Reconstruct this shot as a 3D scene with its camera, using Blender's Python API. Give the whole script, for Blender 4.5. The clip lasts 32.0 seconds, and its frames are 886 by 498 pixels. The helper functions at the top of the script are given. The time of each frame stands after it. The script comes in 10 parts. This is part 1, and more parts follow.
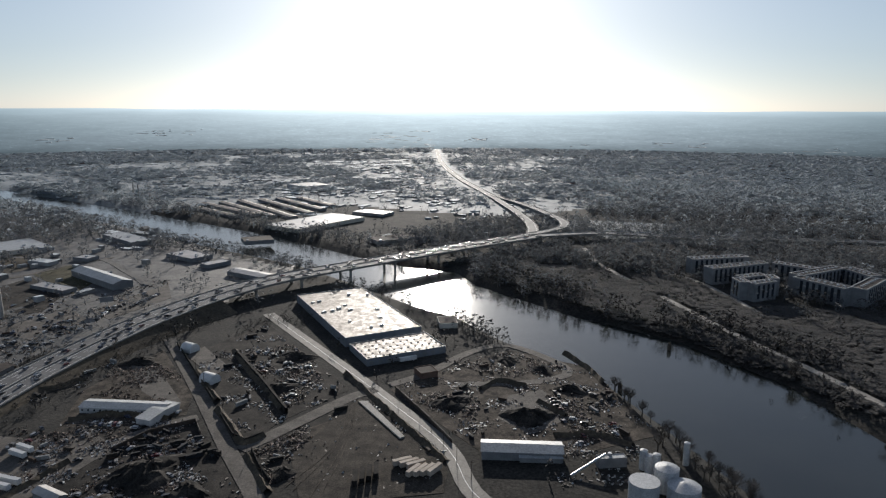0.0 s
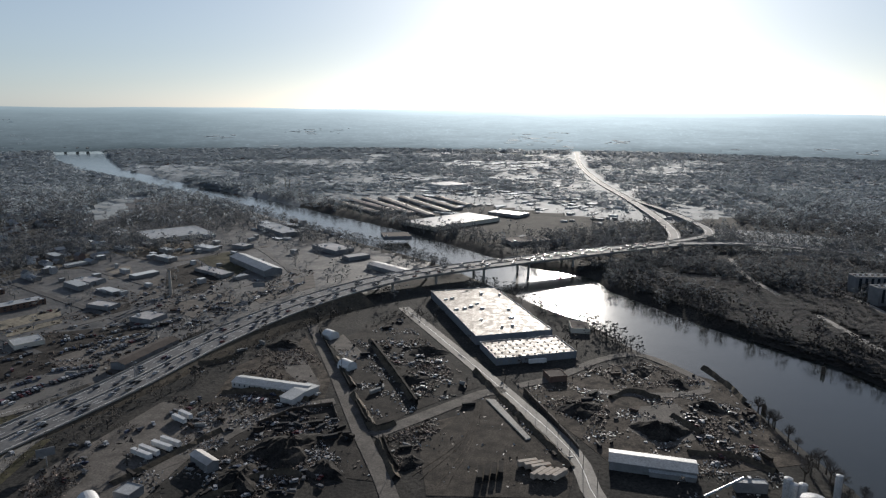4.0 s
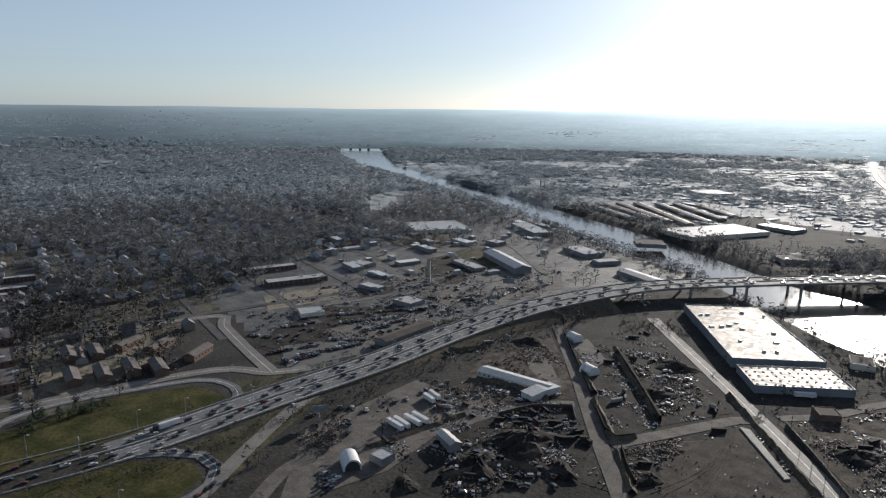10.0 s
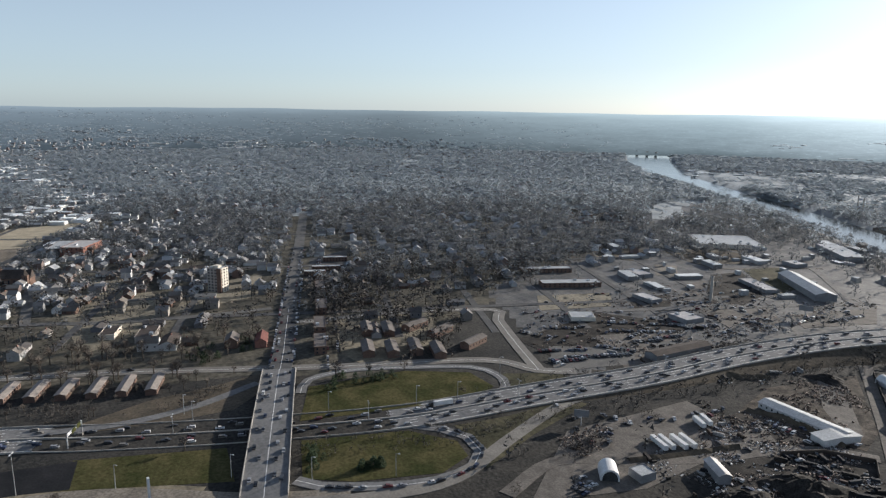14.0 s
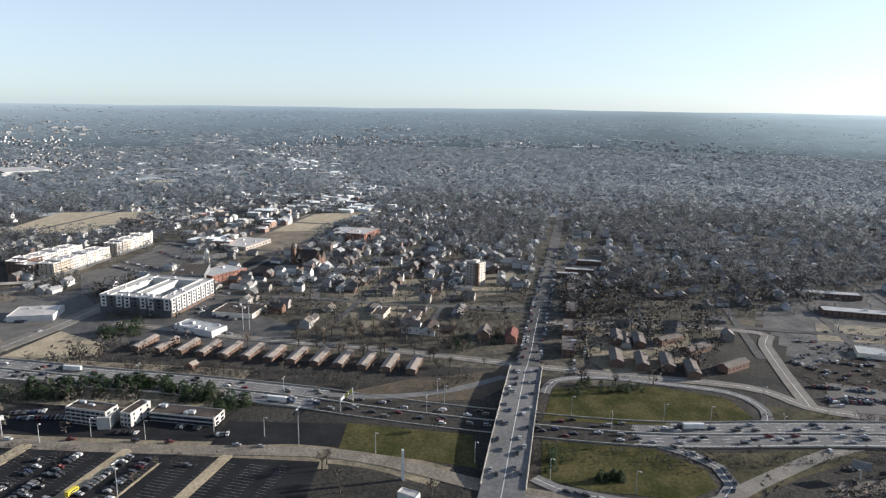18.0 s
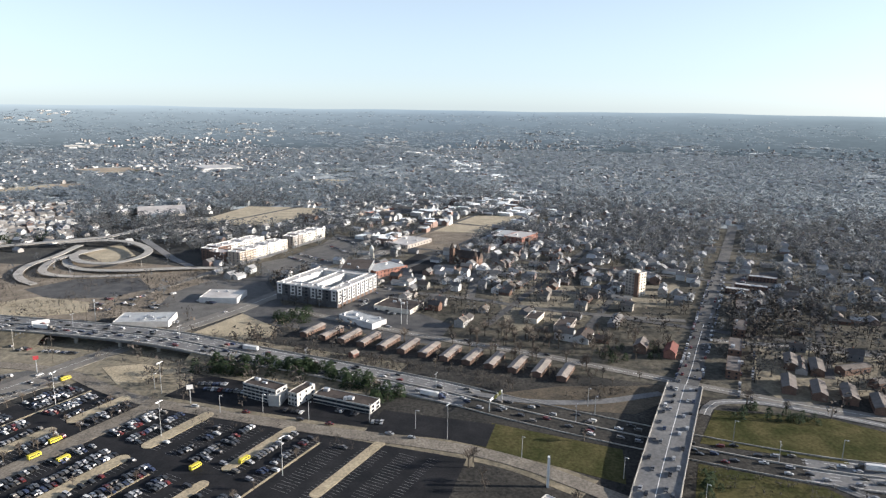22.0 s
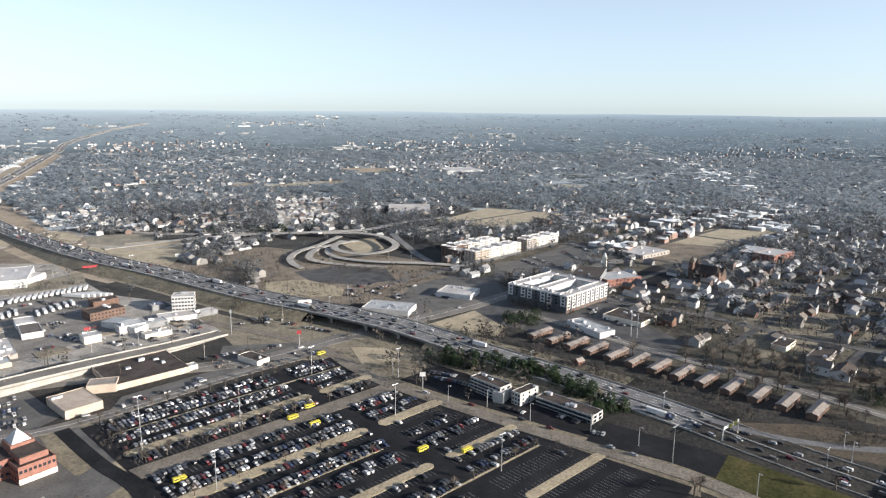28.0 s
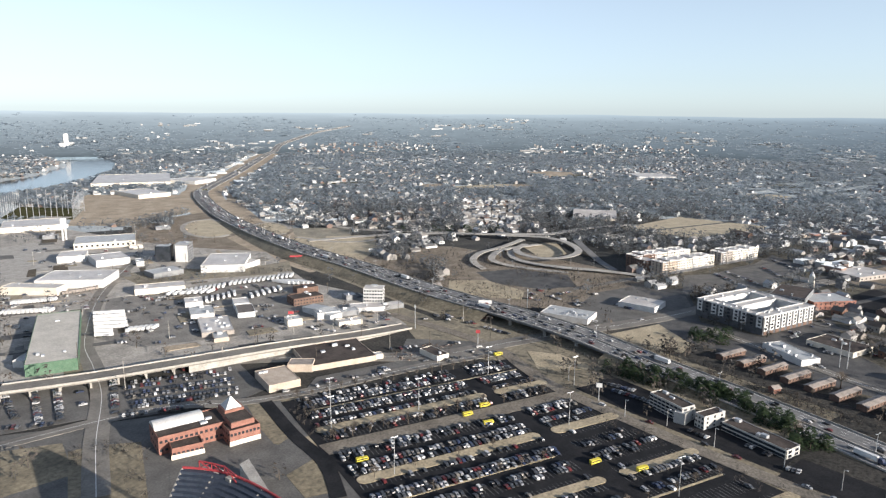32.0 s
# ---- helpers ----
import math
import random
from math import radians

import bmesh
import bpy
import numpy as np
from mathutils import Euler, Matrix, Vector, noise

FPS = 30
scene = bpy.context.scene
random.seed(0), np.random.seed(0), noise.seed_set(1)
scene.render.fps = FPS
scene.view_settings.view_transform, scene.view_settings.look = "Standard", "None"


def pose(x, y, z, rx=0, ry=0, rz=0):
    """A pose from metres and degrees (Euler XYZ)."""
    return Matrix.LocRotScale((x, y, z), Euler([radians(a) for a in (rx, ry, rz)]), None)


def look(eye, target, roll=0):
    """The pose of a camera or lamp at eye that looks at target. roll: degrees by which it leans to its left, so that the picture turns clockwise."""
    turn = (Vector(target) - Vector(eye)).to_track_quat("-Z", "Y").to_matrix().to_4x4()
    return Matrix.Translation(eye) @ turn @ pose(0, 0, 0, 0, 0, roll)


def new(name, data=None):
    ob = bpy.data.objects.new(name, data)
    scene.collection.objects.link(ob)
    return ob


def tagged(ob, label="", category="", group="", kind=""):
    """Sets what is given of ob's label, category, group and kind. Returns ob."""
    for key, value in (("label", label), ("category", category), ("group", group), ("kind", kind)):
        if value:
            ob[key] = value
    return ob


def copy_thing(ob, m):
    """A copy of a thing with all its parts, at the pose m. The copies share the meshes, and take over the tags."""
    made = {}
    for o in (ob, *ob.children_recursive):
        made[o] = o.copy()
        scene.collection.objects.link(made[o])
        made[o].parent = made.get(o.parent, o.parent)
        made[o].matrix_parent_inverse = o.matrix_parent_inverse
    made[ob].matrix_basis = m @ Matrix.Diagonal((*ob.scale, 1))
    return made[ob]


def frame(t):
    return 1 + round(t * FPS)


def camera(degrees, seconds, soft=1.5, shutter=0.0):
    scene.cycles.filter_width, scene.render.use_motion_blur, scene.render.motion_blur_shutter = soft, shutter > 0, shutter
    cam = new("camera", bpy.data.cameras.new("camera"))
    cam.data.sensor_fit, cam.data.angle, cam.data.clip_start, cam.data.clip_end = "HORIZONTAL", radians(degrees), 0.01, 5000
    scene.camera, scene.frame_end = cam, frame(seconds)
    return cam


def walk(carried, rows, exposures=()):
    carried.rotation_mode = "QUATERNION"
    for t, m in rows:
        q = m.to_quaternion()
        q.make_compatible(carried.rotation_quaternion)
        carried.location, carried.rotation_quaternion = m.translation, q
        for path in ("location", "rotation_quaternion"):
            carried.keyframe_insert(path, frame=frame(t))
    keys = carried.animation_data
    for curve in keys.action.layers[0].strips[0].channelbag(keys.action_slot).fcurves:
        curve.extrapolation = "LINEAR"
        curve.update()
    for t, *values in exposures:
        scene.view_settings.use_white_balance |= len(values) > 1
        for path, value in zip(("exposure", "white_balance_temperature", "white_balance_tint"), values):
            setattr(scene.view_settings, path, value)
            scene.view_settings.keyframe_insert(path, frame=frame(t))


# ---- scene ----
cam = camera(65.93, 32.0, 1.3)
ROWS = [
    (0.0, -0.00, 0.00, 190.00, -0.000, -11.764, -0.250),
    (0.5, 0.19, 0.03, 189.82, 1.269, -11.787, -0.149),
    (1.0, 0.27, 0.02, 189.68, 2.550, -11.747, -0.339),
    (1.5, 0.19, -0.15, 189.58, 3.740, -11.770, -0.297),
    (2.0, -0.02, -0.47, 189.53, 5.038, -11.778, -0.376),
    (2.5, -0.25, -0.88, 189.55, 6.512, -11.758, -0.440),
    (3.0, -0.48, -1.40, 189.65, 8.116, -11.746, -0.595),
    (3.5, -0.64, -1.94, 189.83, 9.760, -11.744, -0.607),
    (5.5, -1.27, -3.78, 191.01, 16.365, -11.833, -0.580),
    (6.0, -1.53, -4.02, 191.08, 18.235, -11.834, -0.610),
    (6.5, -1.73, -4.21, 191.12, 20.172, -11.851, -0.623),
    (7.0, -1.89, -4.36, 191.12, 22.120, -11.863, -0.680),
    (7.5, -1.90, -4.45, 191.07, 24.025, -11.871, -0.633),
    (8.0, -1.87, -4.50, 190.98, 25.290, -11.864, -0.666),
    (8.5, -1.86, -4.59, 190.78, 26.525, -11.847, -0.663),
    (9.0, -1.91, -4.70, 190.52, 27.813, -11.833, -0.706),
    (9.5, -2.01, -4.77, 190.24, 29.844, -11.831, -0.688),
    (10.0, -2.10, -4.85, 189.89, 32.421, -11.795, -0.734),
    (10.5, -2.11, -5.02, 189.53, 35.301, -11.779, -0.785),
    (11.0, -1.97, -5.30, 189.27, 38.284, -11.745, -0.779),
    (11.5, -1.58, -5.64, 189.06, 41.340, -11.705, -0.706),
    (12.0, -1.10, -5.90, 188.96, 44.394, -11.699, -0.773),
    (12.5, -0.66, -6.10, 189.04, 47.368, -11.675, -0.771),
    (13.0, -0.30, -6.31, 189.26, 50.246, -11.685, -0.742),
    (13.5, -0.02, -6.55, 189.40, 52.947, -11.682, -0.735),
    (14.0, 0.14, -6.75, 189.61, 55.781, -11.661, -0.766),
    (14.5, 0.21, -6.94, 189.86, 58.603, -11.674, -0.770),
    (16.5, 0.42, -7.58, 190.94, 69.864, -11.777, -0.829),
    (17.0, 0.62, -7.85, 191.38, 72.040, -11.836, -0.768),
    (17.5, 0.92, -8.13, 191.79, 74.322, -11.878, -0.841),
    (18.0, 1.31, -8.36, 192.00, 77.281, -11.892, -0.813),
    (18.5, 1.71, -8.45, 191.96, 78.663, -11.857, -0.813),
    (19.0, 2.05, -8.47, 191.78, 80.065, -11.808, -0.856),
    (19.5, 2.27, -8.47, 191.73, 81.622, -11.803, -0.823),
    (20.0, 2.40, -8.46, 191.75, 83.554, -11.773, -0.869),
    (20.5, 2.51, -8.30, 191.84, 85.667, -11.772, -0.857),
    (21.0, 2.58, -7.96, 192.00, 87.607, -11.780, -0.822),
    (21.5, 2.65, -7.67, 192.10, 89.411, -11.777, -0.788),
    (22.0, 2.72, -7.45, 192.10, 90.756, -11.760, -0.814),
    (22.5, 2.77, -7.31, 192.11, 92.079, -11.745, -0.775),
    (23.0, 2.86, -7.17, 192.13, 93.393, -11.715, -0.768),
    (23.5, 2.96, -7.00, 192.31, 94.745, -11.719, -0.717),
    (24.0, 3.12, -6.82, 192.66, 96.101, -11.737, -0.694),
    (24.5, 3.39, -6.65, 193.06, 97.607, -11.730, -0.635),
    (25.0, 3.79, -6.54, 193.44, 99.392, -11.752, -0.587),
    (25.5, 4.20, -6.47, 193.76, 101.312, -11.774, -0.548),
    (27.5, 4.42, -6.79, 192.69, 108.515, -11.605, -0.503),
    (28.0, 4.59, -6.78, 192.60, 110.493, -11.578, -0.560),
    (28.5, 4.79, -6.69, 192.54, 112.489, -11.546, -0.509),
    (29.0, 5.02, -6.57, 192.59, 114.463, -11.530, -0.481),
    (29.5, 5.25, -6.44, 192.65, 116.546, -11.484, -0.435),
    (30.0, 5.46, -6.30, 192.72, 118.567, -11.460, -0.427),
    (30.5, 5.62, -6.20, 192.84, 120.513, -11.431, -0.412),
    (31.0, 5.78, -6.11, 193.06, 122.457, -11.428, -0.405),
    (31.5, 5.93, -6.03, 193.43, 124.374, -11.427, -0.428),
    (32.0, 6.06, -5.97, 193.97, 125.991, -11.464, -0.486),
]
EXPOSURES = [(0.0, -0.05, 6000, 9), (8.0, 0.1, 6000, 9), (14.0, 0.65, 6080, 9), (20.0, 1.15, 6180, 10), (24.0, 1.2, 6180, 10), (32.0, 1.05, 6200, 10)]
walk(cam, [(t, pose(x, y, z, 90 + pitch, 0, yaw) @ pose(0, 0, 0, 0, 0, -roll)) for t, x, y, z, yaw, pitch, roll in ROWS], EXPOSURES)

# ---- sky and sun ----
SUN_EL, SUN_AZ = 15.0, -0.8     # degrees above the horizon; degrees clockwise from +y
world = bpy.data.worlds.new("sky")
scene.world = world
world.use_nodes = True
wn = world.node_tree.nodes
sky = wn.new("ShaderNodeTexSky")
sky.sky_type = "NISHITA"
sky.sun_disc = False
sky.sun_elevation, sky.sun_rotation = radians(SUN_EL), radians(SUN_AZ)
sky.altitude, sky.air_density, sky.dust_density, sky.ozone_density = 200, 0.7, 0.55, 1.5
wn["Background"].inputs["Strength"].default_value = 0.10
soften = wn.new("ShaderNodeHueSaturation")
soften.inputs["Saturation"].default_value = 0.66
world.node_tree.links.new(sky.outputs["Color"], soften.inputs["Color"])
veil = wn.new("ShaderNodeMix")      # thin haze, thickest low down, evens the sky out
veil.data_type = "RGBA"
up_way, up_split, thick = wn.new("ShaderNodeTexCoord"), wn.new("ShaderNodeSeparateXYZ"), wn.new("ShaderNodeMapRange")
world.node_tree.links.new(up_way.outputs["Generated"], up_split.inputs["Vector"])
world.node_tree.links.new(up_split.outputs["Z"], thick.inputs["Value"])
thick.interpolation_type = "SMOOTHSTEP"
thick.inputs["From Min"].default_value, thick.inputs["From Max"].default_value = -0.02, 0.45
thick.inputs["To Min"].default_value, thick.inputs["To Max"].default_value = 0.52, 0.03
world.node_tree.links.new(thick.outputs["Result"], veil.inputs["Factor"])
veil.inputs["B"].default_value = (3.1, 3.7, 4.0, 1)
world.node_tree.links.new(soften.outputs["Color"], veil.inputs["A"])
world.node_tree.links.new(veil.outputs["Result"], wn["Background"].inputs["Color"])
sun = new("sun", bpy.data.lights.new("sun", "SUN"))
sun.data.energy, sun.data.angle, sun.data.color = 5.0, radians(0.53), (1.0, 0.885, 0.75)
sd = Vector((math.sin(radians(SUN_AZ)) * math.cos(radians(SUN_EL)), math.cos(radians(SUN_AZ)) * math.cos(radians(SUN_EL)), math.sin(radians(SUN_EL))))
sun.matrix_world = look(sd * 3000, (0, 0, 0))

# ---- materials ----
MATS = {}


def mat(name, a, b, size=4.0, fine=0.5, rough=0.85, metal=0.0, spec=0.3, bump=0.3, sheen=0.0, vary=None, island=False, stain=0.25, thin=0.0):
    """A surface of two colours mixed by coarse noise (size, metres) and fine grain; vary: a list of colours picked per object or per island."""
    m = bpy.data.materials.new(name)
    m.use_nodes = True
    nt = m.node_tree
    n, l = nt.nodes, nt.links
    p = n["Principled BSDF"]
    geo = n.new("ShaderNodeNewGeometry")
    big, small = n.new("ShaderNodeTexNoise"), n.new("ShaderNodeTexNoise")
    for tex, s, det in ((big, size, 4.0), (small, fine, 3.0)):
        tex.inputs["Scale"].default_value = 1.0 / s
        tex.inputs["Detail"].default_value = det
        tex.inputs["Roughness"].default_value = 0.6
        l.new(geo.outputs["Position"], tex.inputs["Vector"])
    ramp = n.new("ShaderNodeMapRange")
    ramp.inputs["From Min"].default_value, ramp.inputs["From Max"].default_value = 0.35, 0.65
    l.new(big.outputs["Fac"], ramp.inputs["Value"])
    mix = n.new("ShaderNodeMix")
    mix.data_type = "RGBA"
    mix.inputs["A"].default_value, mix.inputs["B"].default_value = (*a, 1), (*b, 1)
    l.new(ramp.outputs["Result"], mix.inputs["Factor"])
    out = mix.outputs["Result"]
    if vary:
        pick = n.new("ShaderNodeValToRGB")
        pick.color_ramp.interpolation = "CONSTANT"
        els = pick.color_ramp.elements
        while len(els) < len(vary):
            els.new(0.5)
        for k, c in enumerate(vary):
            els[k].position, els[k].color = k / len(vary), (*c, 1)
        if island:
            l.new(geo.outputs["Random Per Island"], pick.inputs["Fac"])
        else:
            info = n.new("ShaderNodeObjectInfo")
            l.new(info.outputs["Random"], pick.inputs["Fac"])
        tint = n.new("ShaderNodeMix")
        tint.data_type, tint.blend_type = "RGBA", "MULTIPLY"
        tint.inputs["Factor"].default_value = 1.0
        l.new(pick.outputs["Color"], tint.inputs["A"])
        l.new(out, tint.inputs["B"])
        out = tint.outputs["Result"]
    if stain:
        grain = n.new("ShaderNodeMapRange")
        grain.inputs["From Min"].default_value, grain.inputs["From Max"].default_value = 0.3, 0.7
        grain.inputs["To Min"].default_value, grain.inputs["To Max"].default_value = 1 - stain, 1 + stain
        l.new(small.outputs["Fac"], grain.inputs["Value"])
        dark = n.new("ShaderNodeMix")
        dark.data_type, dark.blend_type = "RGBA", "MULTIPLY"
        dark.inputs["Factor"].default_value = 1.0
        l.new(out, dark.inputs["A"])
        l.new(grain.outputs["Result"], dark.inputs["B"])
        out = dark.outputs["Result"]
    l.new(out, p.inputs["Base Color"])
    p.inputs["Roughness"].default_value, p.inputs["Metallic"].default_value = rough, metal
    p.inputs["Specular IOR Level"].default_value = spec
    # bluish grazing sheen; large values on far surfaces imitate haze
    if sheen:
        p.inputs["Sheen Weight"].default_value, p.inputs["Sheen Roughness"].default_value = sheen, 0.5
        p.inputs["Sheen Tint"].default_value = (0.75, 0.88, 1.0, 1)
    if bump:
        bp = n.new("ShaderNodeBump")
        bp.inputs["Strength"].default_value, bp.inputs["Distance"].default_value = bump, fine * 0.3
        l.new(small.outputs["Fac"], bp.inputs["Height"])
        l.new(bp.outputs["Normal"], p.inputs["Normal"])
    # translucent share: backlit woods brighten towards the sun as haze does
    if thin:
        leaf, blend = n.new("ShaderNodeBsdfTranslucent"), n.new("ShaderNodeMixShader")
        l.new(out, leaf.inputs["Color"])
        blend.inputs["Fac"].default_value = thin
        l.new(p.outputs["BSDF"], blend.inputs[1])
        l.new(leaf.outputs["BSDF"], blend.inputs[2])
        l.new(blend.outputs["Shader"], n["Material Output"].inputs["Surface"])
    MATS[name] = m
    return m


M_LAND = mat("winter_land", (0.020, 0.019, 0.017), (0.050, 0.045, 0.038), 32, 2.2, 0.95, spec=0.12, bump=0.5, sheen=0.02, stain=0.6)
# mid-distance tone of the bare woods, haze put in as paler and bluer colour
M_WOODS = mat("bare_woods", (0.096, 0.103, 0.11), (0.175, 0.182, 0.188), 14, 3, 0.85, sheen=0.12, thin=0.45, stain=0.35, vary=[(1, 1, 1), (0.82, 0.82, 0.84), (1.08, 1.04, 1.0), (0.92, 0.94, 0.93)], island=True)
# haze put into the far ground: lighter, greyer, with bluish sheen
M_HAZELAND = mat("far_hazed_land", (0.055, 0.06, 0.063), (0.14, 0.138, 0.128), 70, 9, 0.8, spec=0.3, bump=0.3, sheen=0.2, stain=0.35)
M_WORKS = mat("paved_works_ground", (0.035, 0.035, 0.035), (0.125, 0.118, 0.106), 20, 3, 0.65, spec=0.4, bump=0.3, stain=0.4)
M_YARD = mat("worn_yard_asphalt", (0.14, 0.133, 0.12), (0.22, 0.207, 0.186), 15, 1.6, 0.85, spec=0.3, stain=0.3)
M_LAWN = mat("winter_lawn", (0.040, 0.039, 0.022), (0.092, 0.082, 0.05), 28, 4, 0.95, spec=0.12, bump=0.4, stain=0.4)
M_TOWNYARD = mat("winter_yards", (0.046, 0.045, 0.038), (0.122, 0.11, 0.085), 26, 4, 0.95, spec=0.12, bump=0.4, stain=0.45)
# nearest tone of the same woods, dark and without haze
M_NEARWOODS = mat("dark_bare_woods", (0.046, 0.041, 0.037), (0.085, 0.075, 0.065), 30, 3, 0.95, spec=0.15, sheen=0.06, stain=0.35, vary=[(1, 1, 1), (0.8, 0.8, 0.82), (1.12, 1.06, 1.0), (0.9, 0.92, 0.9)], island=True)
M_INN = mat("inn_render", (0.34, 0.33, 0.31), (0.42, 0.41, 0.385), 6, 0.7, 0.7, stain=0.12, bump=0.1)
M_SCRUB = mat("brown_scrub_grass", (0.12, 0.10, 0.065), (0.21, 0.175, 0.115), 25, 3, 0.95, sheen=0.05, stain=0.4)
M_TANK = mat("weathered_tank_steel", (0.36, 0.37, 0.38), (0.5, 0.505, 0.51), 1.2, 0.3, 0.5, spec=0.4, stain=0.4)
# farthest tone: haze painted in, palest and bluest, with strong sheen and translucence
M_HAZEWOODS = mat("far_hazed_woods", (0.21, 0.243, 0.268), (0.33, 0.364, 0.388), 26, 6, 0.6, spec=0.4, sheen=0.6, thin=0.7, stain=0.3, vary=[(1, 1, 1), (0.84, 0.85, 0.87), (1.06, 1.04, 1.01), (0.93, 0.95, 0.96)], island=True)
M_TWIG = mat("bare_twigs", (0.07, 0.058, 0.048), (0.12, 0.10, 0.082), 3, 0.4, 0.9, sheen=0.05)
M_BARK = mat("bark", (0.06, 0.05, 0.04), (0.11, 0.092, 0.075), 1, 0.15, 0.95)
M_NEEDLE = mat("evergreen_foliage", (0.018, 0.032, 0.015), (0.035, 0.052, 0.023), 3, 0.4, 0.85, spec=0.15)
M_GREEN = mat("mown_grass_green", (0.038, 0.043, 0.017), (0.088, 0.078, 0.037), 18, 2, 0.95, spec=0.02, stain=0.35)
M_TAN = mat("dead_grass_tan", (0.265, 0.22, 0.145), (0.375, 0.315, 0.215), 15, 1.5, 0.95, spec=0.15, sheen=0.04, stain=0.35)
M_BANK = mat("bank_scrub", (0.06, 0.05, 0.036), (0.10, 0.08, 0.055), 12, 2, 0.95, stain=0.4)
M_DIRT = mat("yard_dirt", (0.020, 0.0175, 0.015), (0.115, 0.096, 0.077), 10, 1.3, 0.95, spec=0.12, stain=0.45)
M_TRACK = mat("dirt_track", (0.08, 0.072, 0.063), (0.142, 0.127, 0.111), 9, 1.2, 0.9, spec=0.25, stain=0.3)
M_MUD = mat("dark_cinders", (0.009, 0.009, 0.009), (0.052, 0.046, 0.040), 11, 0.9, 0.92, spec=0.12, stain=0.6)
M_ASPHALT = mat("lot_asphalt", (0.011, 0.012, 0.014), (0.023, 0.023, 0.025), 16, 1.2, 0.9, spec=0.12, bump=0.15)
M_LOTGREY = mat("old_grey_asphalt", (0.085, 0.082, 0.077), (0.13, 0.125, 0.117), 14, 1.2, 0.85, spec=0.3, bump=0.15)
M_ROAD = mat("worn_road", (0.13, 0.12, 0.105), (0.19, 0.176, 0.152), 14, 1.2, 0.75, spec=0.4, bump=0.15)
M_STREET = mat("town_street", (0.055, 0.055, 0.056), (0.095, 0.093, 0.09), 12, 1.2, 0.85, spec=0.25, bump=0.15)
M_HWY = mat("highway_paving", (0.12, 0.12, 0.12), (0.17, 0.169, 0.166), 25, 2, 0.8, spec=0.25, bump=0.1)
M_CONC = mat("concrete", (0.27, 0.255, 0.23), (0.37, 0.35, 0.315), 8, 0.8, 0.8, spec=0.35, bump=0.15)
M_STALL = mat("worn_stall_paint", (0.12, 0.12, 0.118), (0.30, 0.30, 0.29), 5, 0.5, 0.7)
M_PAINT = mat("road_paint", (0.7, 0.7, 0.68), (0.8, 0.8, 0.78), 3, 0.4, 0.6)
M_ROOFW = mat("white_membrane_roof", (0.36, 0.33, 0.30), (0.52, 0.485, 0.445), 18, 2.5, 0.42, spec=0.6, bump=0.25, stain=0.15)
M_ROOFBIG = mat("weathered_beige_roof", (0.24, 0.20, 0.16), (0.38, 0.325, 0.27), 14, 2.2, 0.55, spec=0.25, bump=0.4, stain=0.35)
M_ROOFG = mat("grey_metal_roof", (0.32, 0.33, 0.33), (0.42, 0.43, 0.43), 7, 1, 0.55, metal=0.0, spec=0.35, bump=0.1)
M_ROOFD = mat("dark_roof", (0.045, 0.037, 0.033), (0.08, 0.066, 0.058), 9, 1, 0.9, spec=0.2)
M_SHINGLE = mat("shingles", (0.75, 0.75, 0.75), (1.0, 1.0, 1.0), 5, 0.6, 0.85, spec=0.2, vary=[(0.10, 0.092, 0.088), (0.15, 0.135, 0.12), (0.08, 0.08, 0.084), (0.18, 0.16, 0.14), (0.12, 0.10, 0.085), (0.22, 0.21, 0.20)])
M_SIDING = mat("house_walls", (0.85, 0.85, 0.85), (1.0, 1.0, 1.0), 3, 0.4, 0.8, spec=0.2, vary=[(0.35, 0.34, 0.325), (0.22, 0.20, 0.18), (0.16, 0.095, 0.07), (0.28, 0.26, 0.23), (0.17, 0.175, 0.185), (0.13, 0.085, 0.065)], stain=0.12)
M_WHITE = mat("white_wall", (0.45, 0.445, 0.43), (0.56, 0.555, 0.54), 6, 0.7, 0.65, stain=0.12, bump=0.08)
M_STEELWALL = mat("bluish_metal_wall", (0.15, 0.165, 0.185), (0.20, 0.215, 0.24), 6, 0.7, 0.6, stain=0.1, bump=0.1)
M_DARKWALL = mat("charcoal_wall", (0.06, 0.062, 0.066), (0.10, 0.102, 0.108), 6, 0.7, 0.7, stain=0.1, bump=0.1)
M_CREAM = mat("cream_wall", (0.55, 0.50, 0.42), (0.65, 0.60, 0.51), 6, 0.7, 0.7, stain=0.1, bump=0.1)
M_GREY = mat("grey_wall", (0.16, 0.165, 0.17), (0.22, 0.225, 0.23), 6, 0.7, 0.7, stain=0.1, bump=0.1)
M_BRICK = mat("red_brick", (0.195, 0.095, 0.072), (0.26, 0.13, 0.10), 4, 0.5, 0.85, stain=0.2)
M_BROWNBRICK = mat("brown_brick", (0.105, 0.066, 0.05), (0.15, 0.098, 0.075), 4, 0.5, 0.85, stain=0.2)
M_BROWNROOF = mat("brown_shingle_roof", (0.10, 0.088, 0.080), (0.15, 0.132, 0.12), 5, 0.7, 0.85, stain=0.15)
M_TANROOF = mat("weathered_tan_roof", (0.21, 0.185, 0.163), (0.30, 0.263, 0.232), 5, 0.7, 0.8, stain=0.25)
M_PALE = mat("pale_paving", (0.23, 0.215, 0.19), (0.37, 0.345, 0.305), 18, 2, 0.85, spec=0.3, stain=0.3)
M_GREENWALL = mat("green_cladding", (0.065, 0.125, 0.08), (0.095, 0.155, 0.105), 4, 0.6, 0.7)
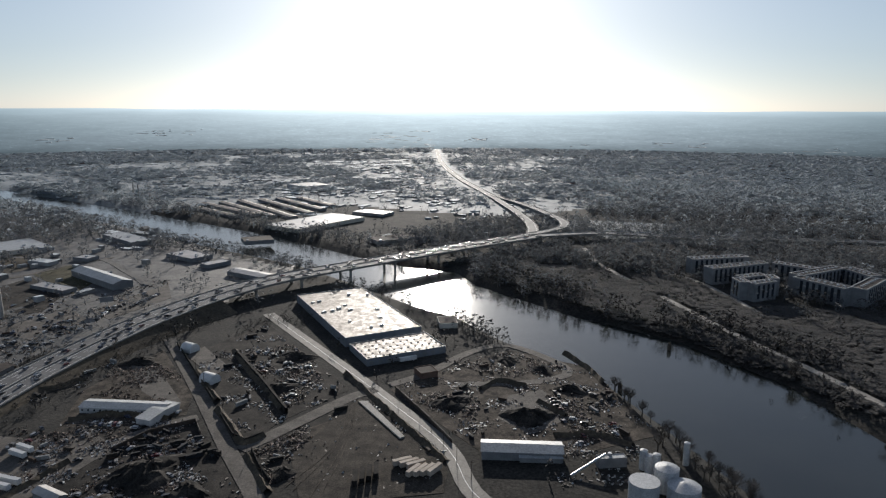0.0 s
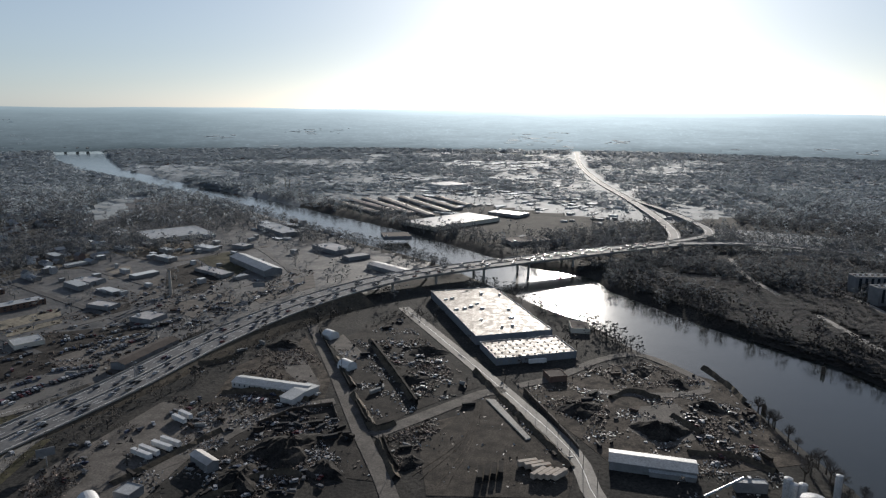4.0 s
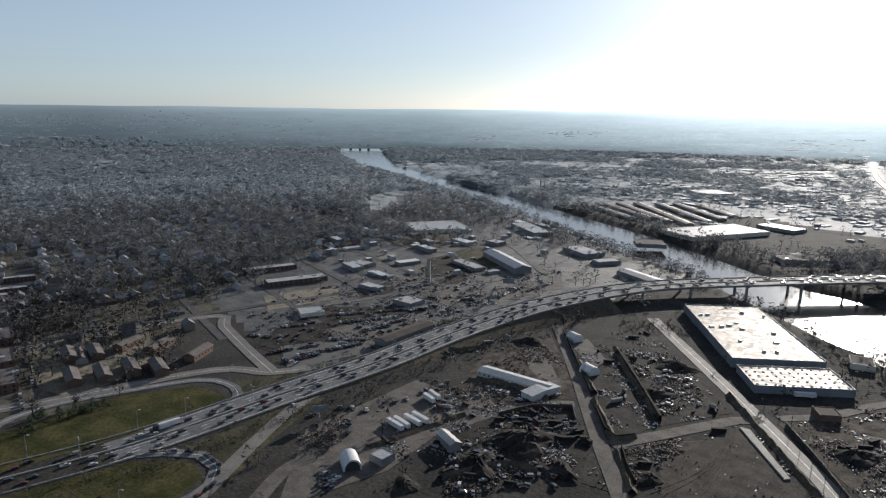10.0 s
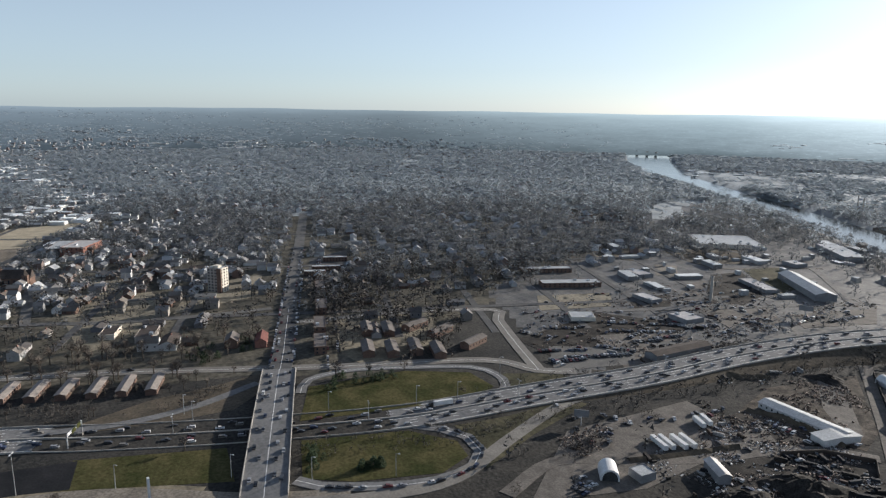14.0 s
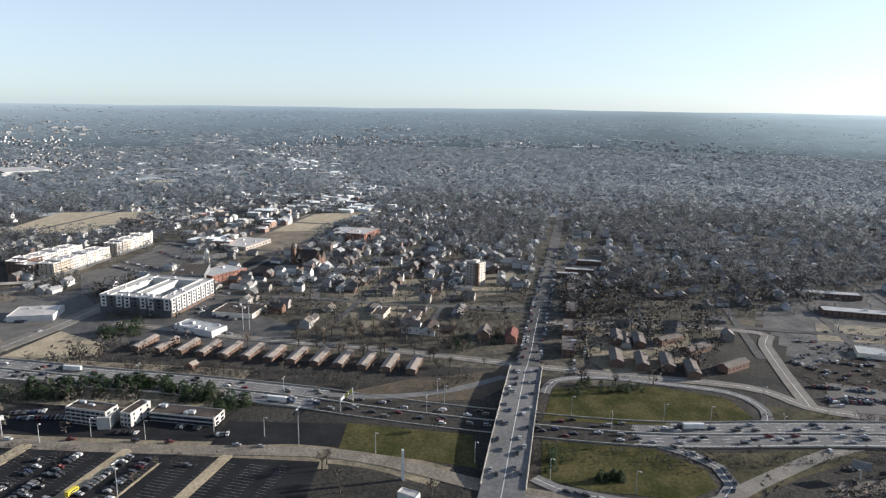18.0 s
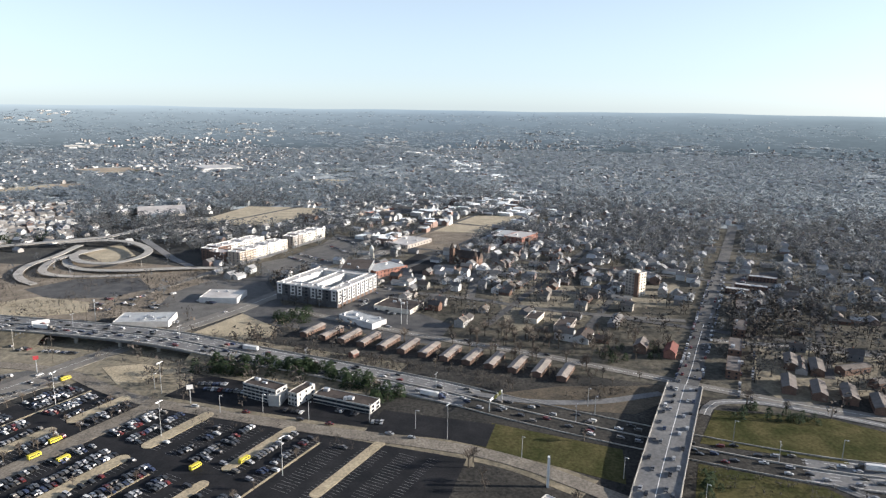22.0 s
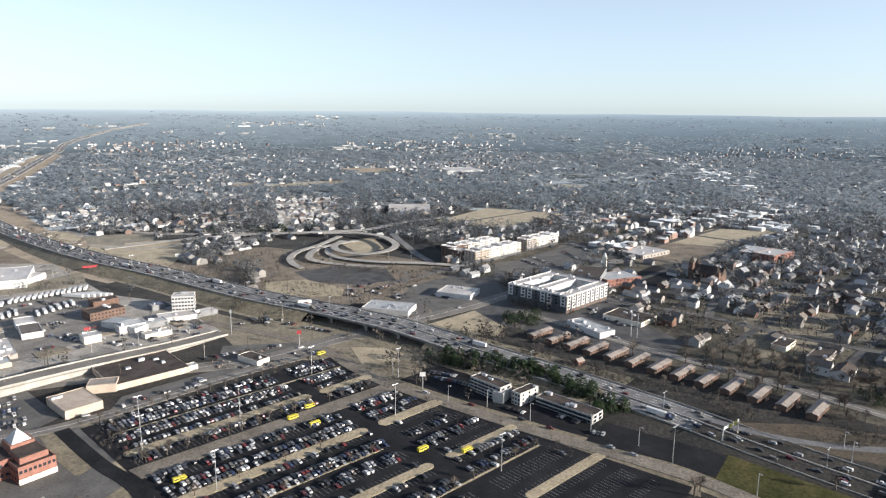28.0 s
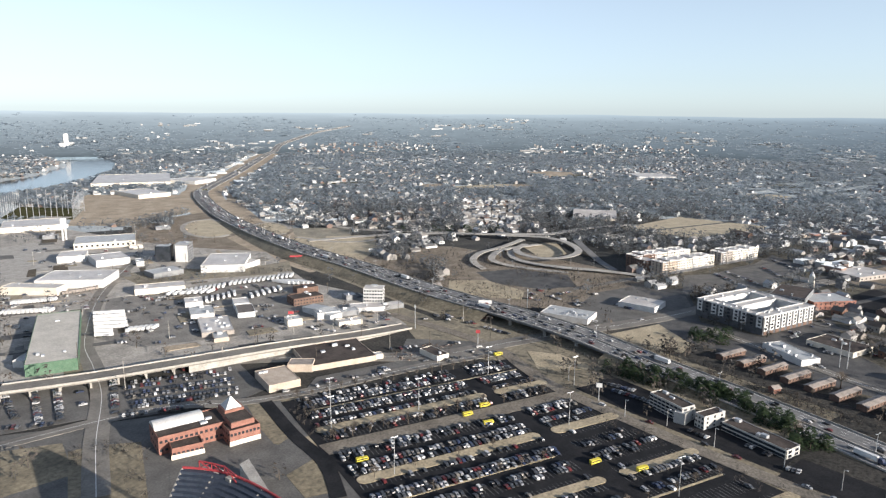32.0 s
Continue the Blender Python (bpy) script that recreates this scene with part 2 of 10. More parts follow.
M_TANWALL = mat("tan_render", (0.36, 0.30, 0.24), (0.46, 0.39, 0.32), 6, 0.7, 0.8, stain=0.15, bump=0.1)
M_CREAMROOF = mat("cream_metal_roof", (0.40, 0.375, 0.33), (0.50, 0.47, 0.415), 12, 1.5, 0.7, spec=0.25, stain=0.15)
M_RUT = mat("rutted_dirt", (0.035, 0.031, 0.026), (0.085, 0.073, 0.060), 8, 0.9, 0.95, spec=0.12, stain=0.5)
M_BRUSH = mat("brown_brush_ground", (0.15, 0.128, 0.1), (0.235, 0.2, 0.158), 18, 2, 0.95, spec=0.12, stain=0.45)
M_DRIVE = mat("dusty_drive_paving", (0.135, 0.119, 0.098), (0.21, 0.186, 0.152), 16, 1.5, 0.9, spec=0.2, bump=0.15, stain=0.4)
M_CLEAR = mat("cleared_ground", (0.26, 0.215, 0.16), (0.38, 0.32, 0.245), 30, 3, 0.95, spec=0.15, stain=0.3)
M_GREYTAN = mat("grey_tan_wall", (0.26, 0.235, 0.21), (0.34, 0.31, 0.28), 6, 0.7, 0.8, stain=0.12, bump=0.1)
M_REDROOF = mat("red_brown_tiles", (0.11, 0.042, 0.034), (0.16, 0.062, 0.05), 4, 0.5, 0.85, stain=0.25)
M_RED = mat("red_paint", (0.28, 0.04, 0.045), (0.36, 0.055, 0.06), 3, 0.5, 0.5, stain=0.25)
M_STEEL = mat("galvanised_steel", (0.42, 0.43, 0.44), (0.52, 0.53, 0.54), 2, 0.3, 0.45, metal=0.6, bump=0.05)
M_RUST = mat("rusty_scrap", (0.07, 0.048, 0.034), (0.12, 0.09, 0.068), 3, 0.5, 0.75, metal=0.0, spec=0.5, vary=[(1, 1, 1), (0.5, 0.5, 0.55), (4.5, 4.9, 5.4), (0.8, 0.7, 0.6), (0.6, 0.6, 0.6), (1.8, 1.9, 2.1), (0.4, 0.4, 0.4)], island=True)
M_CRATE = mat("container_paint", (0.7, 0.7, 0.7), (1, 1, 1), 4, 0.5, 0.85, spec=0.2, vary=[(0.03, 0.028, 0.026), (0.05, 0.04, 0.032), (0.02, 0.022, 0.026), (0.07, 0.05, 0.04), (0.04, 0.045, 0.05), (0.3, 0.3, 0.29), (0.025, 0.024, 0.022), (0.035, 0.03, 0.026)], island=True, stain=0.3)
M_TYRE = mat("rubber", (0.02, 0.02, 0.02), (0.03, 0.03, 0.03), 1, 0.1, 0.8, stain=0.1)
CARS = [(0.40, 0.40, 0.40), (0.02, 0.02, 0.023), (0.22, 0.225, 0.24), (0.04, 0.044, 0.05), (0.02, 0.02, 0.02), (0.10, 0.018, 0.018), (0.025, 0.035, 0.07), (0.09, 0.094, 0.10), (0.50, 0.50, 0.49), (0.03, 0.03, 0.032), (0.26, 0.265, 0.27), (0.045, 0.045, 0.048), (0.016, 0.016, 0.018), (0.14, 0.13, 0.115)]
M_CAR = mat("car_paint", (1, 1, 1), (1, 1, 1), 3, 0.5, 0.38, spec=0.5, bump=0, vary=CARS, stain=0.05)
M_CARI = mat("car_paint_many", (1, 1, 1), (1, 1, 1), 3, 0.5, 0.38, spec=0.5, bump=0, vary=CARS, island=True, stain=0.05)
M_TRUCK = mat("trailer_white", (0.52, 0.52, 0.51), (0.62, 0.62, 0.61), 5, 0.8, 0.5, stain=0.1, bump=0.05)
M_YELLOW = mat("bus_yellow", (0.55, 0.45, 0.04), (0.62, 0.52, 0.06), 3, 0.5, 0.4, stain=0.08)
M_GLASS = mat("window_glass", (0.02, 0.025, 0.03), (0.035, 0.04, 0.05), 6, 0.5, 0.08, spec=0.8, bump=0, stain=0)
M_DARK = mat("dark_interior", (0.03, 0.03, 0.03), (0.05, 0.05, 0.05), 3, 0.5, 0.8)


roof_nodes, roof_links = M_ROOFBIG.node_tree.nodes, M_ROOFBIG.node_tree.links     # patchy, warm gloss on the weathered roof
roof_nodes["Principled BSDF"].inputs["Specular Tint"].default_value = (1.0, 0.88, 0.74, 1)
patchy, gloss = roof_nodes.new("ShaderNodeTexNoise"), roof_nodes.new("ShaderNodeMapRange")
patchy.inputs["Scale"].default_value, patchy.inputs["Detail"].default_value = 0.22, 6.0
roof_links.new(roof_nodes["Geometry"].outputs["Position"], patchy.inputs["Vector"])
gloss.inputs["From Min"].default_value, gloss.inputs["From Max"].default_value = 0.4, 0.6
gloss.inputs["To Min"].default_value, gloss.inputs["To Max"].default_value = 0.5, 0.68
roof_links.new(patchy.outputs["Fac"], gloss.inputs["Value"])
roof_links.new(gloss.outputs["Result"], roof_nodes["Principled BSDF"].inputs["Roughness"])


def water_material():
    m = mat("river_water", (0.022, 0.025, 0.022), (0.032, 0.035, 0.030), 60, 4, 0.13, spec=0.55, bump=0, stain=0.05)
    n, l = m.node_tree.nodes, m.node_tree.links
    geo = n["Geometry"] if "Geometry" in n else n.new("ShaderNodeNewGeometry")
    height = None
    for size, weight in ((22.0, 2.0), (5.0, 1.0), (1.6, 0.6), (0.6, 0.3)):
        tex = n.new("ShaderNodeTexNoise")
        tex.inputs["Scale"].default_value, tex.inputs["Detail"].default_value = 1 / size, 3
        l.new(geo.outputs["Position"], tex.inputs["Vector"])
        mul = n.new("ShaderNodeMath")
        mul.operation = "MULTIPLY_ADD"
        mul.inputs[1].default_value = weight
        l.new(tex.outputs["Fac"], mul.inputs[0])
        if height is not None:
            l.new(height, mul.inputs[2])
        height = mul.outputs["Value"]
    bp = n.new("ShaderNodeBump")
    bp.inputs["Strength"].default_value, bp.inputs["Distance"].default_value = 0.125, 0.28
    l.new(height, bp.inputs["Height"])
    l.new(bp.outputs["Normal"], n["Principled BSDF"].inputs["Normal"])
    return m


M_WATER = water_material()

# ---- mesh helpers ----


class Shape:
    """Collects plain pieces of one mesh."""

    def __init__(self):
        self.v, self.f, self.k = [], [], []

    def add(self, verts, faces, slot=0):
        n = len(self.v)
        self.v += [tuple(p) for p in verts]
        self.f += [tuple(i + n for i in q) for q in faces]
        self.k += [slot] * len(faces)
        return self

    def box(self, x0, x1, y0, y1, z0, z1, slot=0, inset=0.0):
        i = inset
        v = [(x0, y0, z0), (x1, y0, z0), (x1, y1, z0), (x0, y1, z0), (x0 + i, y0 + i, z1), (x1 - i, y0 + i, z1), (x1 - i, y1 - i, z1), (x0 + i, y1 - i, z1)]
        return self.add(v, [(0, 3, 2, 1), (4, 5, 6, 7), (0, 1, 5, 4), (1, 2, 6, 5), (2, 3, 7, 6), (3, 0, 4, 7)], slot)

    def cyl(self, x, y, z0, z1, r0, r1=None, n=8, slot=0):
        r1 = r0 if r1 is None else r1
        v = [(x + r * math.cos(2 * math.pi * k / n), y + r * math.sin(2 * math.pi * k / n), z) for z, r in ((z0, r0), (z1, r1)) for k in range(n)]
        f = [(k, (k + 1) % n, n + (k + 1) % n, n + k) for k in range(n)] + [tuple(range(n - 1, -1, -1)), tuple(range(n, 2 * n))]
        return self.add(v, f, slot)

    def tube(self, a, b, r0, r1=None, n=5, slot=0):
        r1 = r0 if r1 is None else r1
        a, b = Vector(a), Vector(b)
        d = (b - a).normalized()
        s = d.orthogonal().normalized()
        w = d.cross(s)
        v = [p + (s * math.cos(2 * math.pi * k / n) + w * math.sin(2 * math.pi * k / n)) * r for p, r in ((a, r0), (b, r1)) for k in range(n)]
        return self.add(v, [(k, (k + 1) % n, n + (k + 1) % n, n + k) for k in range(n)] + [tuple(range(n - 1, -1, -1)), tuple(range(n, 2 * n))], slot)

    def prism(self, outline, z0, z1, slot=0):
        """An upright prism on an outline of (x, y)."""
        n = len(outline)
        v = [(x, y, z) for z in (z0, z1) for x, y in outline]
        return self.add(v, [(k, (k + 1) % n, n + (k + 1) % n, n + k) for k in range(n)] + [tuple(range(n - 1, -1, -1)), tuple(range(n, 2 * n))], slot)

    def extrude_y(self, profile, y0, y1, slot=0):
        """A profile of (x, z) drawn out along y."""
        n = len(profile)
        v = [(x, y, z) for y in (y0, y1) for x, z in profile]
        return self.add(v, [(k, n + k, n + (k + 1) % n, (k + 1) % n) for k in range(n)] + [tuple(range(n)), tuple(range(2 * n - 1, n - 1, -1))], slot)

    def mesh(self, name, *mats):
        me = bpy.data.meshes.new(name)
        me.from_pydata(self.v, [], self.f)
        for m in mats:
            me.materials.append(m)
        if len(mats) > 1:
            me.polygons.foreach_set("material_index", self.k)
        me.update()
        return me


def part(name, shape, material, parent=None, label="", at=None):
    """One mesh object from a Shape or a ready mesh, under parent."""
    me = shape if isinstance(shape, bpy.types.Mesh) else shape.mesh(name, *(material if isinstance(material, (list, tuple)) else (material,)))
    ob = new(name, me)
    if parent is not None:
        ob.parent = parent
    if at is not None:
        ob.matrix_basis = at
    if label:
        ob["label"] = label
    return ob


def thing(name, m, label, category, group="", kind=""):
    ob = new(name)
    ob.matrix_basis = m
    ob.empty_display_size = 0.5
    return tagged(ob, label, category, group, kind)


def smooth_line(points, step):
    """Points of a Catmull-Rom curve through the given ones, about step metres apart."""
    p = [np.array(q, float) for q in points]
    p = [2 * p[0] - p[1]] + p + [2 * p[-1] - p[-2]]
    out = []
    for k in range(1, len(p) - 2):
        n = max(1, int(np.linalg.norm(p[k + 1] - p[k]) / step))
        for i in range(n):
            t = i / n
            out.append(0.5 * (2 * p[k] + (p[k + 1] - p[k - 1]) * t + (2 * p[k - 1] - 5 * p[k] + 4 * p[k + 1] - p[k + 2]) * t * t + (3 * p[k] - p[k - 1] - 3 * p[k + 1] + p[k + 2]) * t ** 3))
    out.append(p[-2])
    return np.array(out)


def across(line):
    """Unit normals (to the left) along a line."""
    d = np.gradient(line[:, :2], axis=0)
    d /= np.linalg.norm(d, axis=1)[:, None]
    return np.stack([-d[:, 1], d[:, 0]], 1)


def ribbon(line, left, right, up=0.0, thick=0.0):
    """A strip along a line, from left to right metres off it, with a thickness."""
    n = across(line)
    s = Shape()
    a, b = line[:, :2] + n * left, line[:, :2] + n * right
    z = line[:, 2] + up
    m = len(line)
    v = [(*p, h) for p, h in zip(a, z)] + [(*p, h) for p, h in zip(b, z)]
    f = [(k, m + k, m + k + 1, k + 1) for k in range(m - 1)]
    if thick:
        v += [(x, y, h - thick) for x, y, h in v]
        f += [(2 * m + k, k, k + 1, 2 * m + k + 1) for k in range(m - 1)]
        f += [(m + k, 3 * m + k, 3 * m + k + 1, m + k + 1) for k in range(m - 1)]
        f += [(3 * m + k, 2 * m + k, 2 * m + k + 1, 3 * m + k + 1) for k in range(m - 1)]
    return s.add(v, f)


# ---- where things may not grow ----
CELL, HALF = 4.0, 3200
taken = np.zeros((2 * HALF // 4, 2 * HALF // 4), bool)


def inside(poly, x, y):
    """Which points lie in a polygon."""
    hit = np.zeros(np.shape(x), bool)
    for (ax, ay), (bx, by) in zip(poly, poly[1:] + poly[:1]):
        if ay != by:
            hit ^= ((ay > y) != (by > y)) & (x < (bx - ax) * (y - ay) / (by - ay) + ax)
    return hit


def near_line(pts, x, y):
    """Distance of points to a line of (x, y)."""
    best = np.full(np.shape(x), 1e9)
    for (ax, ay), (bx, by) in zip(pts, pts[1:]):
        dx, dy = bx - ax, by - ay
        t = np.clip(((x - ax) * dx + (y - ay) * dy) / (dx * dx + dy * dy + 1e-9), 0, 1)
        best = np.minimum(best, np.hypot(x - ax - t * dx, y - ay - t * dy))
    return best


def window_of(pts, pad):
    p = np.array([q[:2] for q in pts])
    lo = np.clip(((p.min(0) - pad + HALF) / CELL).astype(int), 0, taken.shape[0])
    hi = np.clip(((p.max(0) + pad + HALF) / CELL).astype(int) + 1, 0, taken.shape[0])
    gx, gy = np.meshgrid(np.arange(lo[0], hi[0]) * CELL - HALF + 2, np.arange(lo[1], hi[1]) * CELL - HALF + 2, indexing="ij")
    return (slice(lo[0], hi[0]), slice(lo[1], hi[1])), gx, gy


def keep_poly(poly):
    poly = [tuple(p[:2]) for p in poly]
    w, gx, gy = window_of(poly, 0)
    taken[w] |= inside(poly, gx, gy)


def keep_line(pts, width):
    pts = [tuple(p[:2]) for p in pts]
    w, gx, gy = window_of(pts, width)
    taken[w] |= near_line(pts, gx, gy) < width / 2


def is_free(x, y):
    i, j = ((np.asarray(x) + HALF) / CELL).astype(int), ((np.asarray(y) + HALF) / CELL).astype(int)
    ok = (i >= 0) & (j >= 0) & (i < taken.shape[0]) & (j < taken.shape[0])
    return np.where(ok, ~taken[np.clip(i, 0, taken.shape[0] - 1), np.clip(j, 0, taken.shape[0] - 1)], True)


# ---- ground and river ----
NEAR_BANK = [(-1747.9, 2005.2), (-1252.6, 1618.8), (-842.5, 1339.7), (-551.1, 1129.2), (-321, 938.8), (-180.8, 834.1), (-102.8, 746.2), (-24.7, 654)] + [(8.9, 626.1), (51.4, 554.5), (115.2, 472.6), (140.9, 386.2), (159.4, 318.3)] + [(200, 200), (230, 0), (250, -500)]
FAR_BANK = [(-2364.2, 2712.8), (-2142.7, 2731)] + [(-1375.2, 1853.1), (-972.5, 1550.8), (-646.2, 1328.5), (-471.2, 1193.2), (-283.1, 1050.9), (-151.4, 922.7), (-73, 844.8), (15.6, 803.6), (36.6, 741.7)] + [(118.5, 635), (201.1, 555), (250, 459.6), (265, 375.8)] + [(340, 200), (360, 0), (380, -500)]
RIVER = NEAR_BANK + FAR_BANK[::-1]
RIVER_2 = [(-785.6, -2071.4), (-915.2, -2170), (-1189.9, -2538.9), (-1297.2, -3047.5), (-1486.5, -3007.9), (-1401.3, -2600.3), (-1120.5, -2105.9), (-841.1, -1812.2), (-629.8, -1675.8)] + [(-300, -1900), (-300, -2200)]


def land_height(x, y):
    """Flat town, cut by the river."""
    z = np.zeros(np.shape(x))
    for poly in (RIVER, RIVER_2):
        d = near_line(poly + poly[:1], x, y) * np.where(inside(poly, x, y), -1, 1)
        z = np.where(d < 16, np.minimum(z, -9 + 9 * np.clip((d + 8) / 24, 0, 1)), z)
    return z


def build_ground():
    na, nr = 600, 230
    ang = np.linspace(0, 2 * math.pi, na, endpoint=False)
    rad = np.concatenate([[0.0], 40 * (4960 / 40) ** (np.arange(nr) / (nr - 1))])
    a, r = np.meshgrid(ang, rad[1:], indexing="ij")
    x, y = (r * np.cos(a)).ravel(), (r * np.sin(a)).ravel()
    z = land_height(x, y)
    me = bpy.data.meshes.new("ground")
    verts = np.concatenate([np.stack([x, y, z], 1), [[0, 0, 0]]])
    i, j = np.meshgrid(np.arange(na), np.arange(nr - 1), indexing="ij")
    i2 = (i + 1) % na
    quads = np.stack([i * nr + j, i * nr + j + 1, i2 * nr + j + 1, i2 * nr + j], -1).reshape(-1, 4)
    tris = [(na * nr, k * nr, ((k + 1) % na) * nr) for k in range(na)]
    me.from_pydata(verts.tolist(), [], quads.tolist() + tris)
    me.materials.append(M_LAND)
    me.materials.append(M_HAZELAND)
    me.materials.append(M_TOWNYARD)
    me.materials.append(M_WORKS)
    # far ground switches to the haze-toned material beyond a ragged 1250 m
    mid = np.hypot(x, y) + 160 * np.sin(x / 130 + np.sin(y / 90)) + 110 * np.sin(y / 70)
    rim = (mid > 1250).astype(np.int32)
    rim[inside([(-450, 140), (-545, -130), (-640, -200), (-930, -330), (-1400, -300), (-1400, 700), (-700, 800), (-520, 420), (-400, 210)], x, y) & (rim == 0)] = 2
    rim[inside([(-345, 330), (-290, 480), (-240, 640), (-150, 790), (-880, 1330), (-760, 900), (-520, 420)], x + 25 * np.sin(y / 60), y) & (np.hypot(x, y) < 1500)] = 3
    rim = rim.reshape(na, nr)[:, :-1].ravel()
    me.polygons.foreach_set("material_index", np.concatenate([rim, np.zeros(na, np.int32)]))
    me.polygons.foreach_set("use_smooth", [True] * len(me.polygons))
    return tagged(new("ground", me), "brown winter land of town, yards and woods", "ground", kind="structure")


build_ground()


SLOPE_R = [3120, 3300, 3500, 3750, 4000, 4250, 4500, 4750, 4880]
SLOPE_H = [-1, 17, 36, 60, 84, 108, 132, 156, 169]


def slope_height(x, y):
    """Height of the gently rising land beyond the town."""
    d, a = np.hypot(x, y), np.arctan2(y, x)
    bump = 1 + 0.012 * np.sin(7 * a + 1) + 0.014 * np.sin(17 * a + d / 300) + 0.008 * np.sin(41 * a)
    return np.where(d > SLOPE_R[0], np.interp(d, SLOPE_R, SLOPE_H) * bump, 0.0)


def build_backdrop():
    """Hazy low hills and far quarters all round, behind everything; haze painted as emission."""
    na = 480
    s = Shape()
    a, d = np.meshgrid(np.linspace(0, 2 * math.pi, na, endpoint=False), np.array(SLOPE_R, float))
    x, y = d * np.cos(a), d * np.sin(a)
    v = np.stack([x.ravel(), y.ravel(), np.where(d == SLOPE_R[0], -1, slope_height(x, y)).ravel()], 1).tolist()
    f = [(i * na + k, i * na + (k + 1) % na, (i + 1) * na + (k + 1) % na, (i + 1) * na + k) for i in range(len(SLOPE_R) - 1) for k in range(na)]
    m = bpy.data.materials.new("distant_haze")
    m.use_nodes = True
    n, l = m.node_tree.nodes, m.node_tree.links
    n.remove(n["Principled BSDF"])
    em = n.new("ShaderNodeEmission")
    geo, sep, ramp = n.new("ShaderNodeNewGeometry"), n.new("ShaderNodeSeparateXYZ"), n.new("ShaderNodeValToRGB")
    l.new(geo.outputs["Position"], sep.inputs["Vector"])

    def maths(kind, a, b, c=None):
        q = n.new("ShaderNodeMath")
        q.operation = kind
        for i, val in enumerate((a, b) if c is None else (a, b, c)):
            if isinstance(val, (int, float)):
                q.inputs[i].default_value = val
            else:
                l.new(val, q.inputs[i])
        return q.outputs["Value"]

    def blotches(scale, detail):
        st, tex = n.new("ShaderNodeVectorMath"), n.new("ShaderNodeTexNoise")
        st.operation = "MULTIPLY"
        st.inputs[1].default_value = scale
        l.new(geo.outputs["Position"], st.inputs[0])
        l.new(st.outputs["Vector"], tex.inputs["Vector"])
        tex.inputs["Scale"].default_value, tex.inputs["Detail"].default_value = 1.0, detail
        return tex.outputs["Fac"]

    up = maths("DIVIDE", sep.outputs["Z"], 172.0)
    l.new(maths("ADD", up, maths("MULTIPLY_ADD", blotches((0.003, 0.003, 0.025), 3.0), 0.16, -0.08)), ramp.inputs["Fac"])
    # ramp paints the haze: dim foot, paler towards the horizon rim
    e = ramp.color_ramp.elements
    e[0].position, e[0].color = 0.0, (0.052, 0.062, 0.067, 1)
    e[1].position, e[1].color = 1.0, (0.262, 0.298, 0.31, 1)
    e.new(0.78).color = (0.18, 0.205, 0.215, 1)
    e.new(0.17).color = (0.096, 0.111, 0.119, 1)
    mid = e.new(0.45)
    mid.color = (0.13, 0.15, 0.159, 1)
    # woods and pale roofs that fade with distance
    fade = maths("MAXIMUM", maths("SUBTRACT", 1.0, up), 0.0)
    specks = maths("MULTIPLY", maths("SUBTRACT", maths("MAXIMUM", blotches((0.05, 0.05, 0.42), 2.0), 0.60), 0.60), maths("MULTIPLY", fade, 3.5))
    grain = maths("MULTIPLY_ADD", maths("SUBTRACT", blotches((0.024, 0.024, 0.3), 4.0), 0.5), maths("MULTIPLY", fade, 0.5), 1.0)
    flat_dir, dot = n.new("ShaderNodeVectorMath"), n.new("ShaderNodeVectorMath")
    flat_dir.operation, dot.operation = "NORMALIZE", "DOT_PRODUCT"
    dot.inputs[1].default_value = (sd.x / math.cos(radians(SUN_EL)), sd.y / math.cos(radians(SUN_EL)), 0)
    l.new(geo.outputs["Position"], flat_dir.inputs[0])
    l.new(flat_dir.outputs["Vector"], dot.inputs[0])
    # brighter haze towards the sun, put into the emission by heading
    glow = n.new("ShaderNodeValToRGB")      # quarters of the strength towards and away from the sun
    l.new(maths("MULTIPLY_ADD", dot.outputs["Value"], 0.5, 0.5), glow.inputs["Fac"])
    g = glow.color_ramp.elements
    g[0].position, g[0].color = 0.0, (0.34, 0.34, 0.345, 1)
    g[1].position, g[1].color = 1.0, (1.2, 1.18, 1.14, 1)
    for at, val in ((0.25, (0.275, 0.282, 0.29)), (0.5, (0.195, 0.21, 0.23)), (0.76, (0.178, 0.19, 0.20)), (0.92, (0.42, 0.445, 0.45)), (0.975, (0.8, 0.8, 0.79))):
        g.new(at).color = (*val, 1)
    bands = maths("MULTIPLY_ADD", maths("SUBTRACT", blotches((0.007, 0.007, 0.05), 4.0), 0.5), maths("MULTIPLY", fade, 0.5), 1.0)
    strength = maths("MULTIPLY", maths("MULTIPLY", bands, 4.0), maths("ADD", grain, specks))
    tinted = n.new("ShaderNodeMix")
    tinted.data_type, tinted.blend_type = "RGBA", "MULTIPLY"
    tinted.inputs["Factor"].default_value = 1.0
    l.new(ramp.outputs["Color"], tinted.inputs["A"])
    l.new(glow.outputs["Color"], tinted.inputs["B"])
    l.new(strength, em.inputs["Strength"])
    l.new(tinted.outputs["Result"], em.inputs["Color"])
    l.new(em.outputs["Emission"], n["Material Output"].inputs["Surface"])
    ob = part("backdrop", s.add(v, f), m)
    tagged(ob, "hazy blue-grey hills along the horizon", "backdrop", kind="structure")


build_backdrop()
for poly in (RIVER, RIVER_2):
    s = Shape().add([(x, y, -6.0) for x, y in poly], [tuple(range(len(poly)))])
    cx = part("water", s, M_WATER)
    tagged(cx, "calm grey-green river reflecting the low sun", "river", kind="structure")
    keep_poly(poly)
    keep_line(poly + poly[:1], 10)


LAYER = [0]


SHEETS = []


